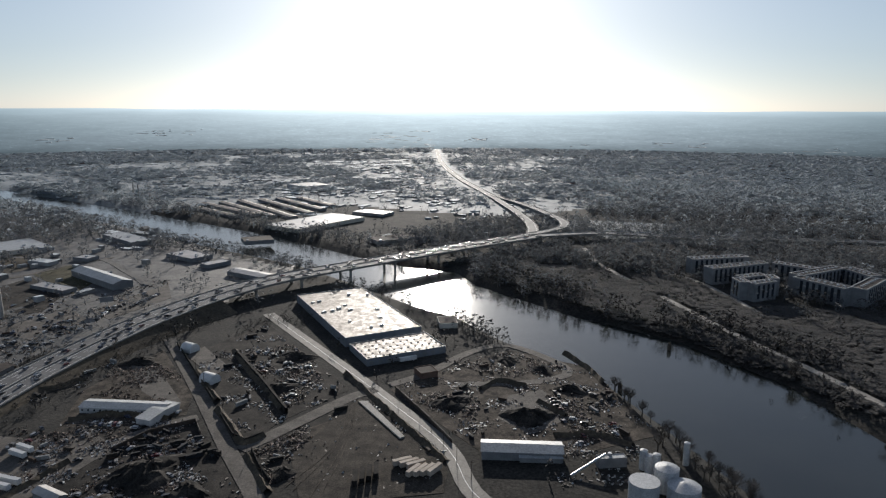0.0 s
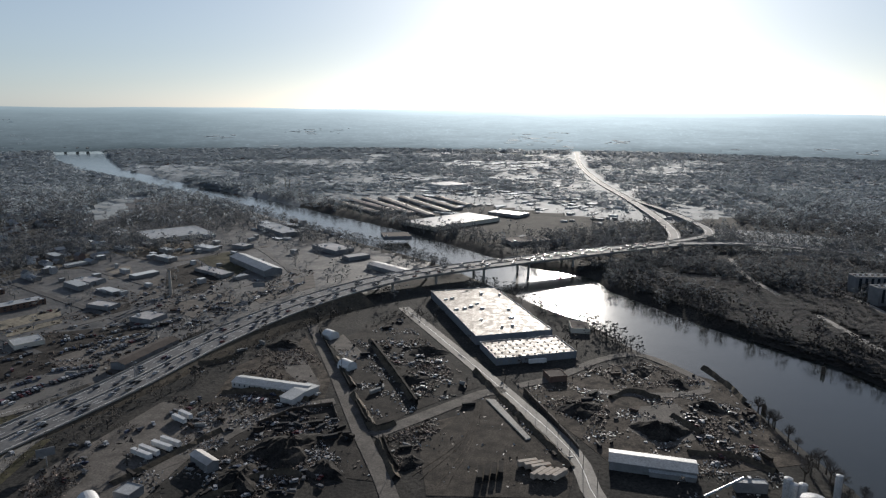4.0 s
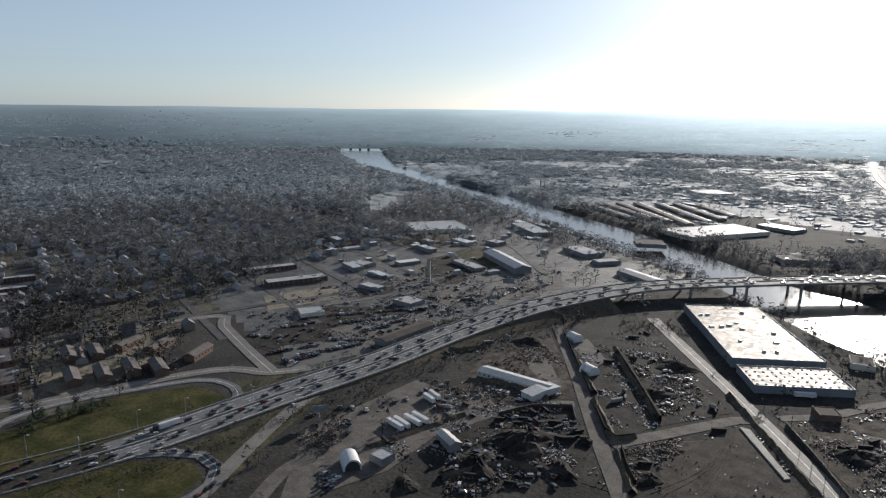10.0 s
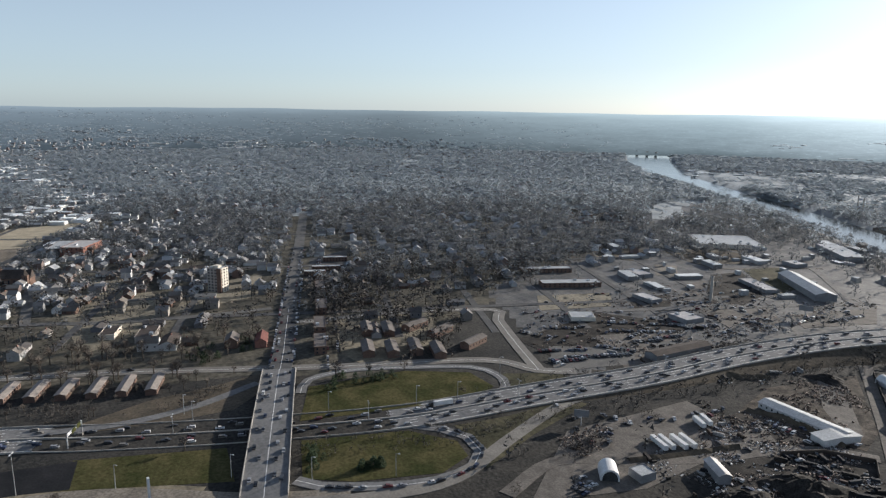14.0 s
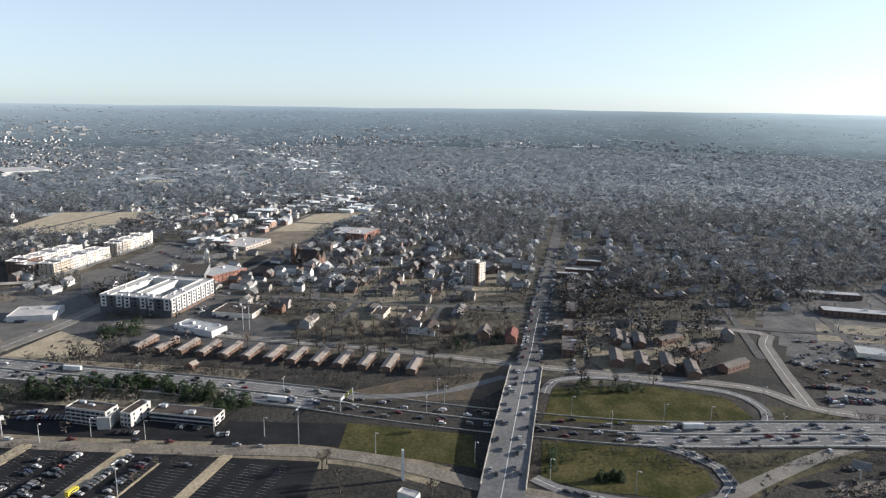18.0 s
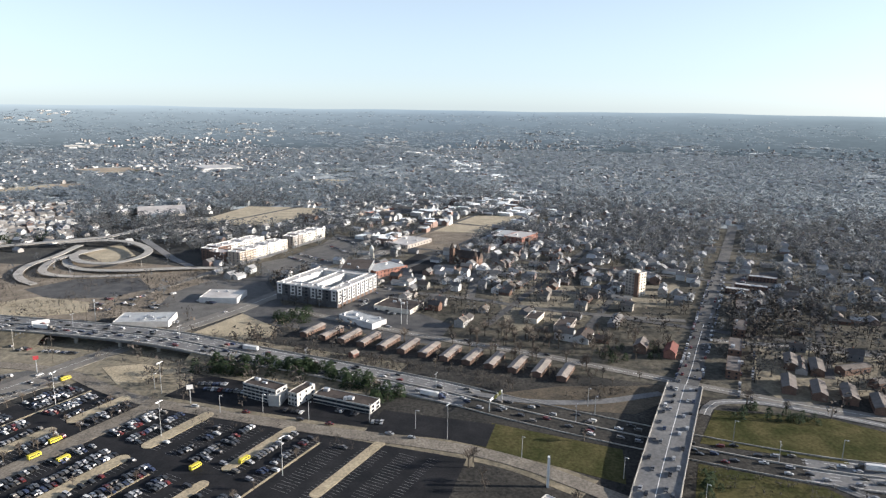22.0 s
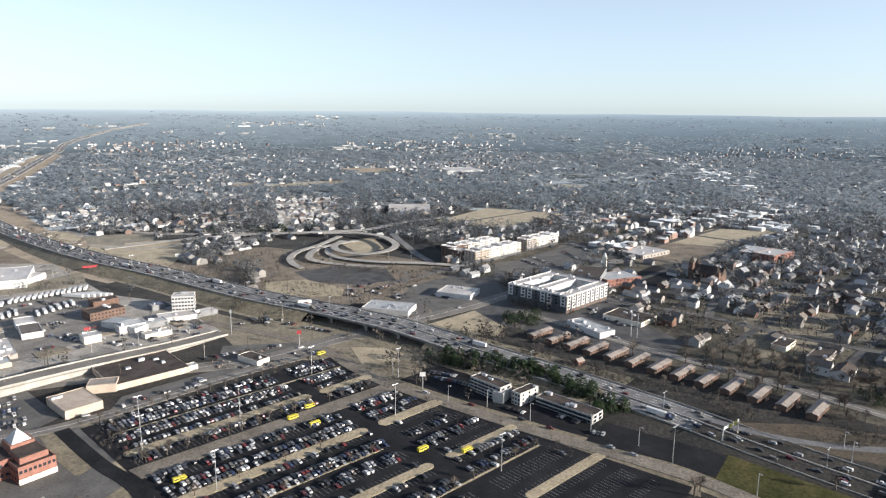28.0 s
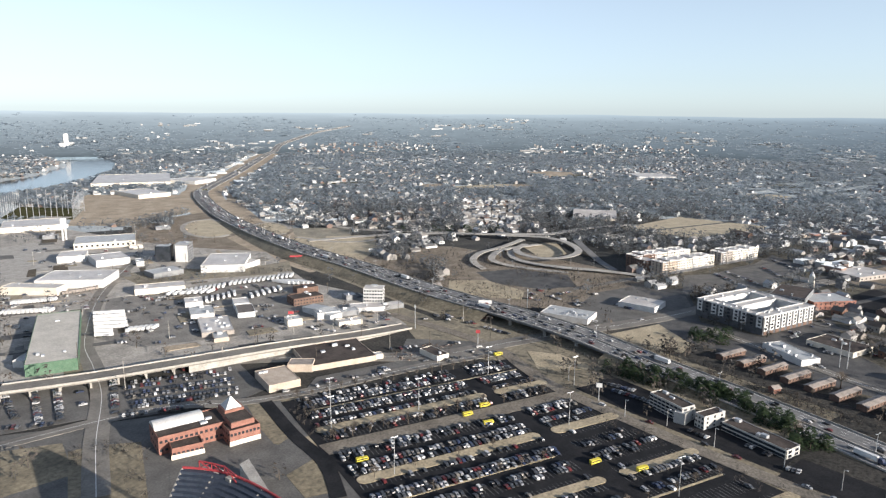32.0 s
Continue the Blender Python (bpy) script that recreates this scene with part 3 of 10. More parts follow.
def area(name, poly, material, label, up=0.08, category="ground", block=True, kind="structure"):
    LAYER[0] += 1
    up += 0.004 * (LAYER[0] % 30)
    xs, ys = [p[0] for p in poly], [p[1] for p in poly]
    box = (min(xs), max(xs), min(ys), max(ys))
    while any(abs(u - up) < 0.0035 and b[0] < box[1] and b[1] > box[0] and b[2] < box[3] and b[3] > box[2] for b, u in SHEETS):
        up += 0.004
    SHEETS.append((box, up))
    if sum(xs[k - 1] * ys[k] - xs[k] * ys[k - 1] for k in range(len(xs))) < 0:
        poly = list(poly)[::-1]
    s = Shape().prism([tuple(p[:2]) for p in poly], -0.3, up)
    ob = part(name, s, material)
    if block:
        keep_poly(poly)
    return tagged(ob, label, category, kind=kind)


# ---- highway ----
HIGHWAY = [(-2990, -2870, 100), (-2864, -2836, 90), (-2634, -2781, 70), (-2225, -2587, 30), (-2060, -2450, 8)] + [(-1907.7, -2329, 2), (-1329.5, -1763.4, 2), (-1037.2, -1489.9, 2)] + [(-918, -1358, 2), (-781, -1108, 2), (-690, -900, 5), (-622, -712, 8), (-589, -566, 8), (-551, -424, 8), (-531, -309, 8), (-515, -234, 7), (-488, -154, 4), (-466, -87, 2), (-435, -7, 0), (-410, 40, -0.5), (-377, 109, -0.5), (-341, 200, -0.2), (-322, 290, 0.5), (-300, 380, 2.5), (-284, 472, 5), (-250, 577, 8.5), (-190, 682, 11), (-100, 765, 12), (34, 878, 12), (126, 953, 11)]
BRANCH_1 = [(126, 953, 11)] + [(138.7, 1057.1, 8), (133.2, 1209.4, 5), (100, 1489.3, 2), (40.7, 1868, 1), (-7.9, 2401.9, 0.5), (-29.6, 3097.8, 0.5), (-48.2, 3676, 0.5)]
BRANCH_2 = [(60, 900, 12)] + [(167.8, 1013.7, 10), (193.8, 1082.8, 9), (184.6, 1182.6, 7), (154.2, 1332.5, 4), (110.8, 1472.9, 2)]
BRANCH_3 = [(126, 953, 11)] + [(236, 999, 7), (348.1, 991.8, 3), (467.9, 985.2, 2)] + [(640, 960, 2), (900, 900, 2)]


def highway(pts, width, label, barrier=True):
    line = smooth_line(pts, 12)
    root = thing("highway", Matrix(), label, "highway", kind="structure")
    part("deck", ribbon(line, width / 2, -width / 2, 0.25, 1.4), M_HWY, root)
    for side in (1, -1):
        part("parapet", ribbon(line, side * width / 2, side * (width / 2 - 0.45), 1.15, 0.95), M_CONC, root)
        part("edge_line", ribbon(line, side * (width / 2 - 2.6), side * (width / 2 - 2.9), 0.262), M_PAINT, root)
        if barrier:
            part("edge_line", ribbon(line, side * 2.2, side * 1.9, 0.262), M_PAINT, root)
    if barrier:
        part("median_barrier", ribbon(line, 0.4, -0.4, 1.15, 0.9), M_CONC, root)
        for off in (5.7, 9.2):
            for side in (1, -1):
                s = Shape()
                n = across(line)
                for k in range(0, len(line) - 1):
                    if np.hypot(line[k, 0], line[k, 1]) < 900:
                        a, b = line[k], line[k] + (line[k + 1] - line[k]) * 0.35
                        p, q = n[k] * (off * side), n[k] * (off * side + 0.3)
                        s.add([(a[0] + p[0], a[1] + p[1], a[2] + 0.262), (b[0] + p[0], b[1] + p[1], b[2] + 0.262), (b[0] + q[0], b[1] + q[1], b[2] + 0.262), (a[0] + q[0], a[1] + q[1], a[2] + 0.262)], [(0, 1, 2, 3)])
                part("lane_line", s, M_PAINT, root)
    keep_line([tuple(p) for p in line], width + 6)
    return line, root


HW, HW_ROOT = highway(HIGHWAY, 33, "grey multi-lane highway on embankment and viaduct, full of traffic")
highway(BRANCH_1, 17, "curving highway leading off towards the sun", False)
highway(BRANCH_2, 15, "curving elevated highway ramp", False)
highway(BRANCH_3, 20, "highway branch over dark wooded bank", False)


def embankment(line, width, material, where):
    s = Shape()
    sel = [k for k in range(len(line)) if where(line[k])]
    n = across(line)
    for side in (1, -1):
        v, f = [], []
        for q in sel:
            e = line[q, :2] + n[q] * side * (width / 2 - 0.3)
            o = line[q, :2] + n[q] * side * (width / 2 + 1 + 2.0 * max(line[q, 2], 0.3))
            v += [(*e, line[q, 2] + 0.1), (*o, -0.2)]
        m = len(sel)
        f = [(2 * k, 2 * k + 1, 2 * k + 3, 2 * k + 2)[::side] for k in range(m - 1) if sel[k + 1] == sel[k] + 1]
        s.add(v, f)
    ob = part("embankment", s, material)
    tagged(ob, "scrubby dark grass embankment below the highway", "embankment", kind="structure")


embankment(HW, 33, M_BANK, lambda p: p[1] > 250 and p[1] < 640)
embankment(HW, 33, M_SCRUB, lambda p: -200 < p[1] < 0)
embankment(HW, 33, M_SCRUB, lambda p: -1000 < p[1] < -330)
for k in range(len(HW)):
    x, y, z = HW[k]
    if (y > 640 and k % 5 == 0) or (-330 < y < -205 and k % 3 == 0):
        n = across(HW)[k]
        root = thing("bridge_pier", Matrix(), "tall concrete bridge pier under the highway", "bridge pier", "bridge piers")
        for off in (-11, 11):
            part("column", Shape().cyl(x + n[0] * off, y + n[1] * off, -9 if y > 640 else -0.2, z - 2.4, 1.5, n=8), M_CONC, root)
        d = Vector((n[0], n[1], 0))
        e = Vector((-n[1], n[0], 0))
        c = Vector((x, y, 0))
        o = [c + d * 15 + e * 1.1, c - d * 15 + e * 1.1, c - d * 15 - e * 1.1, c + d * 15 - e * 1.1]
        part("cap", Shape().prism([(p.x, p.y) for p in o], z - 2.4, z - 1.1), M_CONC, root)


def street(name, pts, width, label, material=None, lines=True, up=0.15, clear=True):
    pts = [(*p[:2], p[2] if len(p) > 2 else 0.0) for p in pts]
    line = smooth_line(pts, 10)
    LAYER[0] += 1
    up += 0.12 + 0.005 * (LAYER[0] % 50)
    ob = part(name, ribbon(line, width / 2, -width / 2, up, 0.7), material or M_ROAD)
    tagged(ob, label, "road", kind="structure")
    if lines:
        part("centre_line", ribbon(line, 0.15, -0.15, up + 0.01), M_PAINT, ob)
    if clear:
        keep_line([tuple(p) for p in line], width + 3)
    return line


# ---- streets ----
street("road", [(-162.6, 611.5), (-77.8, 485.3), (-34.4, 418.5), (2.4, 358), (15.1, 312.6)] + [(40, 270), (60, 200)], 11, "pale worn road shining beside the warehouse")
street("road", [(-227.2, 540.9), (-167.1, 437.2), (-123.2, 358.2), (-93.1, 306.6)] + [(-75, 270), (-40, 200)], 9.5, "worn grey road past the scrap yards", M_TRACK, lines=False)
street("road", [(-113.8, 353.7), (-90.4, 385.4), (-59.7, 427.2), (-45.7, 438.5)], 10, "dirty cross road between yards", M_TRACK, False)
street("road", [(-237.8, 195.7), (-249.1, 238.2), (-228.7, 271.9), (-203.5, 315.5), (-188.7, 357.8), (-169.6, 382.5), (-151.8, 394.2)], 9, "dirt track through the salvage yards", M_TRACK, False)
street("road", [(-36.6, 446.4), (-9.5, 469.4), (20.9, 510.7), (53.7, 528), (92.7, 476), (66.7, 453.5), (8.7, 446.9)], 8, "dirt track through the scrap yard", M_TRACK, False)
street("road", [(-1150, 470), (-891, 355), (-660, 251), (-600, 224.6)], 14, "long straight grey avenue between bare trees", M_LOTGREY, False)
keep_line([(-1150, 470), (-600, 224.6)], 34)
street("road", [(-600, 224.6), (-560, 207), (-525, 191.5), (-492, 177.5, 1.0), (-446, 157, 4.3)], 16, "long straight avenue through the bare trees", M_STREET)
keep_line([(-1150, 470), (-891, 355), (-620, 233)], 19)
keep_line([(-620, 233), (-448, 158), (-400, 137)], 30)
street("overpass_road", [(-448, 157.3, 4.2), (-436, 152, 4.8), (-375, 125.4, 5.2), (-322, 102.4, 3.8), (-300, 92.8, 1.2), (-285, 86, 0)], 23, "wide concrete overpass road with traffic", M_HWY)
street("road", [(-285, 86), (-262, 70), (-235, 20)], 22, "wide road towards the stadium", M_HWY)
street("verge", [(-480, -420), (-463, -300), (-430, -240), (-411, -201), (-380, -95), (-352, 15), (-318, 66)], 21, "brown dead-grass verge of the lot road", M_SCRUB, False, up=-0.1)
street("road", [(-480, -420), (-463, -300), (-430, -240), (-411, -201), (-380, -95), (-352, 15), (-305, 85), (-280, 130)], 11, "dusty tan-grey road beside the parking lots", M_DRIVE, False)
street("road", [(-302.4, -446.8), (-350.6, -395.3), (-411.1, -321.7), (-484.1, -283.2), (-549.3, -248.7), (-626.4, -208), (-780.6, -146), (-903.2, -94.3)], 19, "grey street passing under the highway")
street("road", [(-621.9, -163.9), (-597.7, -115.1), (-555, -33.3), (-518.9, 50.1), (-469, 145.6)] + [(-437.1, 206.7), (-392.7, 300.5), (-355.9, 320.5), (-338.3, 343.6)], 11, "street behind the brick row houses")
street("road", [(-355.3, 322.4), (-405.1, 343.8), (-466.7, 372.9), (-495.2, 388.7), (-534, 310.7), (-551.4, 232.2), (-556.1, 217.3)], 11, "street round the brick apartments")
street("ramp", [(-409.3, 157), (-428, 170.9), (-429, 202.8), (-412.1, 240.6), (-387.5, 282.1), (-365.9, 290.1), (-346.5, 283.5), (-332.7, 262.6), (-333, 218.9)], 7, "looping highway ramp round the grass", M_HWY)
street("ramp", [(-328.1, 196.1), (-315.3, 207.6), (-298.5, 215.5), (-280.2, 211.8), (-269.5, 198.9), (-267.8, 173.9), (-278.4, 147.4), (-295.9, 120.4), (-307.5, 112.3)], 8, "looping highway ramp with queueing cars", M_HWY)
street("ramp", [(-305.7, 344.6), (-299.6, 289), (-282.3, 233.9), (-264.2, 181.5)] + [(-272, 140), (-290, 100)], 9, "pale highway slip road", M_ROAD, False)
street("ramp", [(-441.7, 139), (-425.8, 91.3), (-424.6, 45.7), (-439.7, -3)], 7, "highway slip road along the grass slope", M_HWY, False)
street("road", [(-145.2, -331.7), (-176.7, -392.3), (-212.5, -453.8), (-235.8, -510.3), (-264.8, -580.5), (-348.9, -711.9), (-461.7, -840.6)], 14, "straight street between parking lots")
street("road", [(-139.7, -429.8), (-192.3, -415.4), (-230, -400.4), (-263.8, -367.7), (-308.3, -343.7), (-385.9, -313.4), (-449.7, -281.3)], 11, "street in front of the parking lots")
area("yard", [(-145.1, -443.6), (-195.7, -408.2), (-260.9, -364), (-305.5, -340.8), (-261.3, -257.1), (-227.5, -221.9), (-116.2, -370.3)], M_LOTGREY, "worn grey paving round the stadium", category="yard", up=-0.02, block=False)
street("road", [(-273, -355.6), (-252.1, -304.3), (-239.5, -264.7), (-218.9, -233.4)], 8.5, "dark access road beside the lots", M_ASPHALT, False)
street("road", [(224.5, 677.8), (250.4, 558.8), (275.5, 470.5), (289, 414.9)], 7, "pale track along the far river bank", M_PALE, False)
street("road", [(194.7, 923.5), (193.3, 832.3), (209.2, 743.7)], 6, "pale path on the wooded bank", M_PALE, False)
street("flyover", [(-688.7, -760.7, 1), (-775.7, -710, 2), (-842.7, -632.2, 5), (-873.6, -568.8, 7), (-900.1, -523.5, 8), (-936.3, -483, 8), (-1035.1, -469.2, 5), (-1145, -429.8, 1)], 13, "straight concrete flyover with shade beneath", M_CONC, False)
street("ramp", [(-876.2, -500, 6), (-812.5, -496.5, 5), (-768.6, -501.8, 4), (-729.3, -490.8, 3), (-704.2, -469.1, 2), (-695.9, -452.1, 0.5)], 9, "curved concrete ramp", M_CONC, False)
street("ramp", [(-875.8, -470.9, 2), (-804.8, -487.3, 4), (-756.5, -478, 4), (-731.9, -459.3, 3), (-730.6, -426.5, 1), (-742.5, -360.6, 0.5)], 9, "curved concrete ramp", M_CONC, False)
street("ramp", [(-883.1, -533.8, 7), (-900.7, -484.2, 8), (-892.9, -442.1, 8), (-859.3, -404.3, 8), (-827.1, -387.6, 8), (-796, -390.5, 7), (-775.3, -413.5, 6), (-785.4, -449.1, 5), (-816.4, -475.6, 4), (-865.1, -489, 2)], 10, "curved concrete flyover ring", M_CONC, False)
street("ramp", [(-810.5, -481.4, 2), (-777.9, -460.6, 2), (-758.6, -429.8, 2), (-754.1, -382.1, 3), (-767.7, -333.5, 3), (-784.6, -272.7, 1)], 10, "long curved concrete ramp", M_CONC, False)
street("ramp", [(-915.8, -432.4, 7), (-872.3, -396.1, 5), (-825.1, -354.1, 1), (-790.9, -320, 0)], 10, "sloping concrete ramp with dark walls", M_HWY, False)
street("road", [(-674, -320.8), (-734.3, -297.2), (-801.3, -271), (-855.3, -243.4)], 9, "road towards the apartments", M_ROAD, False)
area("lot", [(-677.3, -451.7), (-723.3, -422.3), (-733.4, -356.3), (-687.8, -322.9), (-652.5, -352.6), (-644.6, -407.3)], M_STREET, "dark sunken lot beside the ramps", category="lot", up=0.03)
area("grass", [(-567.4, -650.8), (-722.8, -602), (-823.1, -479.5), (-790.9, -320), (-740.3, -243.6), (-616.7, -281.1), (-578.4, -326.3), (-588.2, -493.2)], M_BRUSH, "brown scrubby ground round the ramps", category="grass", up=0.01, block=False)
area("grass", [(-401.3, -783.1), (-462.3, -756.2), (-508.4, -688.3), (-579.5, -679), (-536.4, -624.2), (-463.2, -677), (-392.5, -705.7)], M_SCRUB, "brown scrub strip behind the truck stop", category="grass", up=0.3, block=False)
area("grass", [(-626, -1138.3), (-684.1, -976.1), (-681, -871.9), (-594, -743.8), (-492.3, -892.4)], M_BRUSH, "brown brush behind the truck stop yards", category="grass", up=0.01, block=False)
area("grass", [(-464.6, -393.4), (-522.9, -345), (-491.6, -267.4), (-435, -257.5), (-420.6, -334.4)], M_SCRUB, "brown rough grass beside the highway", category="grass", up=0.01, block=False)
area("parking_lot", [(-407, -50), (-390, 19), (-366, 10), (-377, -58)], M_ASPHALT, "empty black asphalt lot beside the inn", category="parking lot", up=0.05)
area("parking_lot", [(-452, -185), (-441, -150), (-424, -92), (-410, -52), (-380, -60), (-401, -150), (-418, -200)], M_ASPHALT, "black asphalt ground round the inn", category="parking lot", up=0.03, block=False)
area("grass", [(-416.8, -245.8), (-404, -193.9), (-382.3, -106.4), (-348.3, 6.7), (-338, 6.8), (-361.5, -107.7), (-386.6, -211.4)], M_SCRUB, "brown verge between road and lots", category="grass", up=0.01, block=False)

# ---- lots and fields ----
area("grass", [(-416.6, 166.3), (-406.5, 237.3), (-378.8, 275.9), (-349.2, 275.1), (-338.8, 252), (-370.5, 140.6)], M_GREEN, "green mown grass inside the highway loop", category="grass")
area("grass", [(-346.6, 131.4), (-324.1, 190), (-297.8, 207.5), (-280.1, 202.7), (-272.8, 180.5), (-290.3, 137.2), (-307.4, 116.1)], M_GREEN, "green mown grass inside the highway loop", category="grass")
area("grass", [(-391.3, 19.4), (-360.8, 93), (-323.6, 85.8), (-363, 6.3)], M_GREEN, "green grass between highway and road", category="grass")
area("grass", [(-364.6, 293.9), (-342, 332.4), (-320.5, 326.5), (-325.4, 272.1)], M_LAWN, "brown grass beside the ramp", category="grass", up=0.05)
area("grass", [(-469, -264.2), (-493.2, -193.9), (-470.9, -190.3), (-438.5, -238.2)], M_TAN, "tan dead grass below the highway", category="grass", up=0.15)
area("lot", [(-584.8, -282.4), (-674.6, -296.5), (-733.9, -271.1), (-723.5, -212.6), (-659.7, -182), (-611.3, -203.2), (-561.3, -242.4)], M_LOTGREY, "worn grey paved ground with parked cars", category="lot", up=0.02, block=False)
area("grass", [(-548.5, -228.7), (-607.6, -202), (-567.9, -159.6), (-542.3, -160.1), (-529.9, -202.6)], M_TAN, "tan dead grass inside a road loop", category="grass")
area("grass", [(-622.5, -453.5), (-650.8, -419.8), (-634.8, -360), (-603.3, -346.1), (-584.2, -392.1), (-591.9, -432.2)], M_TAN, "tan dead grass circle beside the ramps", category="grass")
area("grass", [(-858.3, -491.3), (-918.2, -466.1), (-847.1, -413.2), (-794.2, -421.4)], M_TAN, "tan grass inside the curved ramp", category="grass")
area("grass", [(-678.6, -804.5), (-745.8, -730), (-709.2, -638.4), (-647.7, -611.4), (-640.3, -694.4)], M_TAN, "tan grass field beside the highway", category="grass")
area("grass", [(-1088, -436.7), (-1293.7, -397.9), (-1279.7, -240.1), (-1082.2, -279)], M_TAN, "large tan field among bare trees", category="grass")
area("grass", [(-1055.1, -36.7), (-1214.4, 19.9), (-1234.6, 133.3), (-1046, 48.8)], M_TAN, "tan field beside the school", category="grass")
for k, (p, a, b, ang) in enumerate((((-1410.6, -1080.3), 70, 40, 20), ((-1919.3, -980.7), 60, 45, 70), ((-1459.4, -953.5), 80, 35, 155), ((-1968.6, -1026.6), 90, 50, 150), ((-1757.3, -330.1), 60, 45, 60), ((-1294.8, -1298.1), 110, 40, 150), ((-1960.3, -972), 120, 40, 150), ((-1490.4, -974.6), 80, 40, 155), ((-1906.7, -915.6), 110, 45, 150), ((-1559.9, -898.1), 70, 50, 60), ((-1577.4, -1675.4), 60, 60, 30), ((-2043.8, -353.8), 60, 40, 65))):
    c, s = math.cos(radians(ang)), math.sin(radians(ang))
    out = [(p[0] + c * a * math.cos(t) * (1 + 0.15 * math.sin(3 * t + k)) - s * b * math.sin(t), p[1] + s * a * math.cos(t) + c * b * math.sin(t) * (1 + 0.2 * math.cos(2 * t + k))) for t in [2 * math.pi * q / 14 for q in range(14)]]
    area("field", out, (M_CLEAR, M_TAN, M_LAWN)[k % 3], "tan winter field between far quarters", 0.1, "field")
area("field", [(-1021.4, -1403.3), (-868.6, -1140.9), (-769.9, -962.8), (-747.2, -807.7), (-743.9, -659.8), (-654.4, -623.6), (-650.6, -790.8), (-746.7, -1031.8)], M_CLEAR, "wide tan grass field inside the highway bend", 0.1, "field")
area("field", [(-709.1, -812.5), (-728.5, -681.1), (-682.7, -620.7), (-637.6, -664.5), (-652.8, -744.4)], M_TAN, "dead tan grass between road loops", 0.22, "field")
area("field", [(-698.6, -1124.8), (-773.7, -1133.7), (-695.3, -961.1), (-602.1, -903.9), (-601.8, -976)], M_BRUSH, "brown rough field below the highway", 0.1, "field")
area("field", [(-1081.4, -1649.2), (-1199.8, -1715.3), (-1012.1, -1420.4), (-839.8, -1242.7), (-820.5, -1279.3)], M_CLEAR, "bare tan ground inside the highway bend", 0.1, "field")
area("field", [(-734.8, -642.1), (-790.9, -567.3), (-786, -489.4), (-710.7, -511.5), (-685.8, -591.4)], M_BRUSH, "brown brush along the flyover", 0.1, "field", block=False)
area("field", [(-535.3, -1173.7), (-762.5, -1568.9), (-923.5, -1377), (-759.2, -1156.2), (-599.1, -1094.7)], M_CLEAR, "bare brown cleared field", category="field")
area("parking_lot", [(-170.8, -508.8), (-220.7, -493.1), (-191.1, -423.7), (-145.8, -445.2)], M_LOTGREY, "asphalt parking lot with cars", category="parking lot")
area("parking_lot", [(-221.1, -458.5), (-309.5, -433.3), (-286.7, -372.1), (-262.7, -372.2), (-196.6, -409.8)], M_LOTGREY, "asphalt parking lot with cars", category="parking lot")
area("yard", [(-270.6, -573), (-341, -685.9), (-525.1, -609.3), (-430.9, -472.3), (-348.3, -483.9), (-282.1, -522.7)], M_YARD, "paved truck stop yard full of trailers", category="yard")
area("yard", [(-448, -1212.4), (-516.4, -1153), (-540.3, -887.5), (-599, -749.1), (-516.6, -576.1), (-517.9, -494.3), (-463.1, -387.2), (-304.2, -440.3), (-174.9, -519.3)], M_PALE, "worn pale paved industrial yards", category="yard", up=0.03, block=False)
area("yard", [(-386.1, -1055.4), (-433.6, -1062.4), (-476.3, -879.7), (-395.6, -774.9), (-299, -834.4)], M_CONC, "pale concrete yard of the warehouses", category="yard")
area("parking_lot", [(-400.7, -40.5), (-389.6, 21.4), (-360.3, 14.2), (-382.7, -45.9)], M_ASPHALT, "empty dark parking lot beside the inn", category="parking lot")
area("parking_lot", [(-450.1, -193.7), (-459, -171.7), (-406.1, -57.4), (-389.1, -58.3), (-412.8, -171.9)], M_ASPHALT, "parking lot in front of the inn", category="parking lot", up=0.06)
area("yard", [(-416.8, 352.8), (-434, 468.7), (-361.8, 518.8), (-340.4, 437.5), (-360.5, 349.1)], M_MUD, "dark yard with rows of parked vehicles", category="yard", up=0.05)
area("yard", [(-54.2, 429.1), (2.4, 352.8), (2.3, 323.1), (-62.1, 305.9), (-106.8, 345.6)], M_MUD, "dark cinder yard with trailers", category="yard", up=0.05)
area("yard", [(-192.1, 508), (-159.2, 587.6), (-63, 438.3), (-98.5, 390.7), (-113.6, 358.3), (-139.7, 394.2)], M_MUD, "dark cinder scrap yard", category="yard", up=0.05)
area("yard", [(-228.6, 321.3), (-232.3, 393.3), (-155.4, 394), (-122.3, 345.4), (-98.4, 305.6), (-218, 304.7)], M_MUD, "dark cinder salvage yard", category="yard", up=0.05)
area("yard", [(-243.9, 436.4), (-221.1, 514), (-167.6, 427.9), (-160.4, 398), (-230.9, 378.1)], M_DIRT, "dirt yard with junk", category="yard", up=0.04)
area("yard", [(-36, 438.6), (7.1, 480.6), (52.7, 517.4), (108.5, 481.8), (129.9, 374.3), (68.1, 347.1), (21.5, 353)], M_DIRT, "brown dirt scrap yard by the river", category="yard", up=0.04)

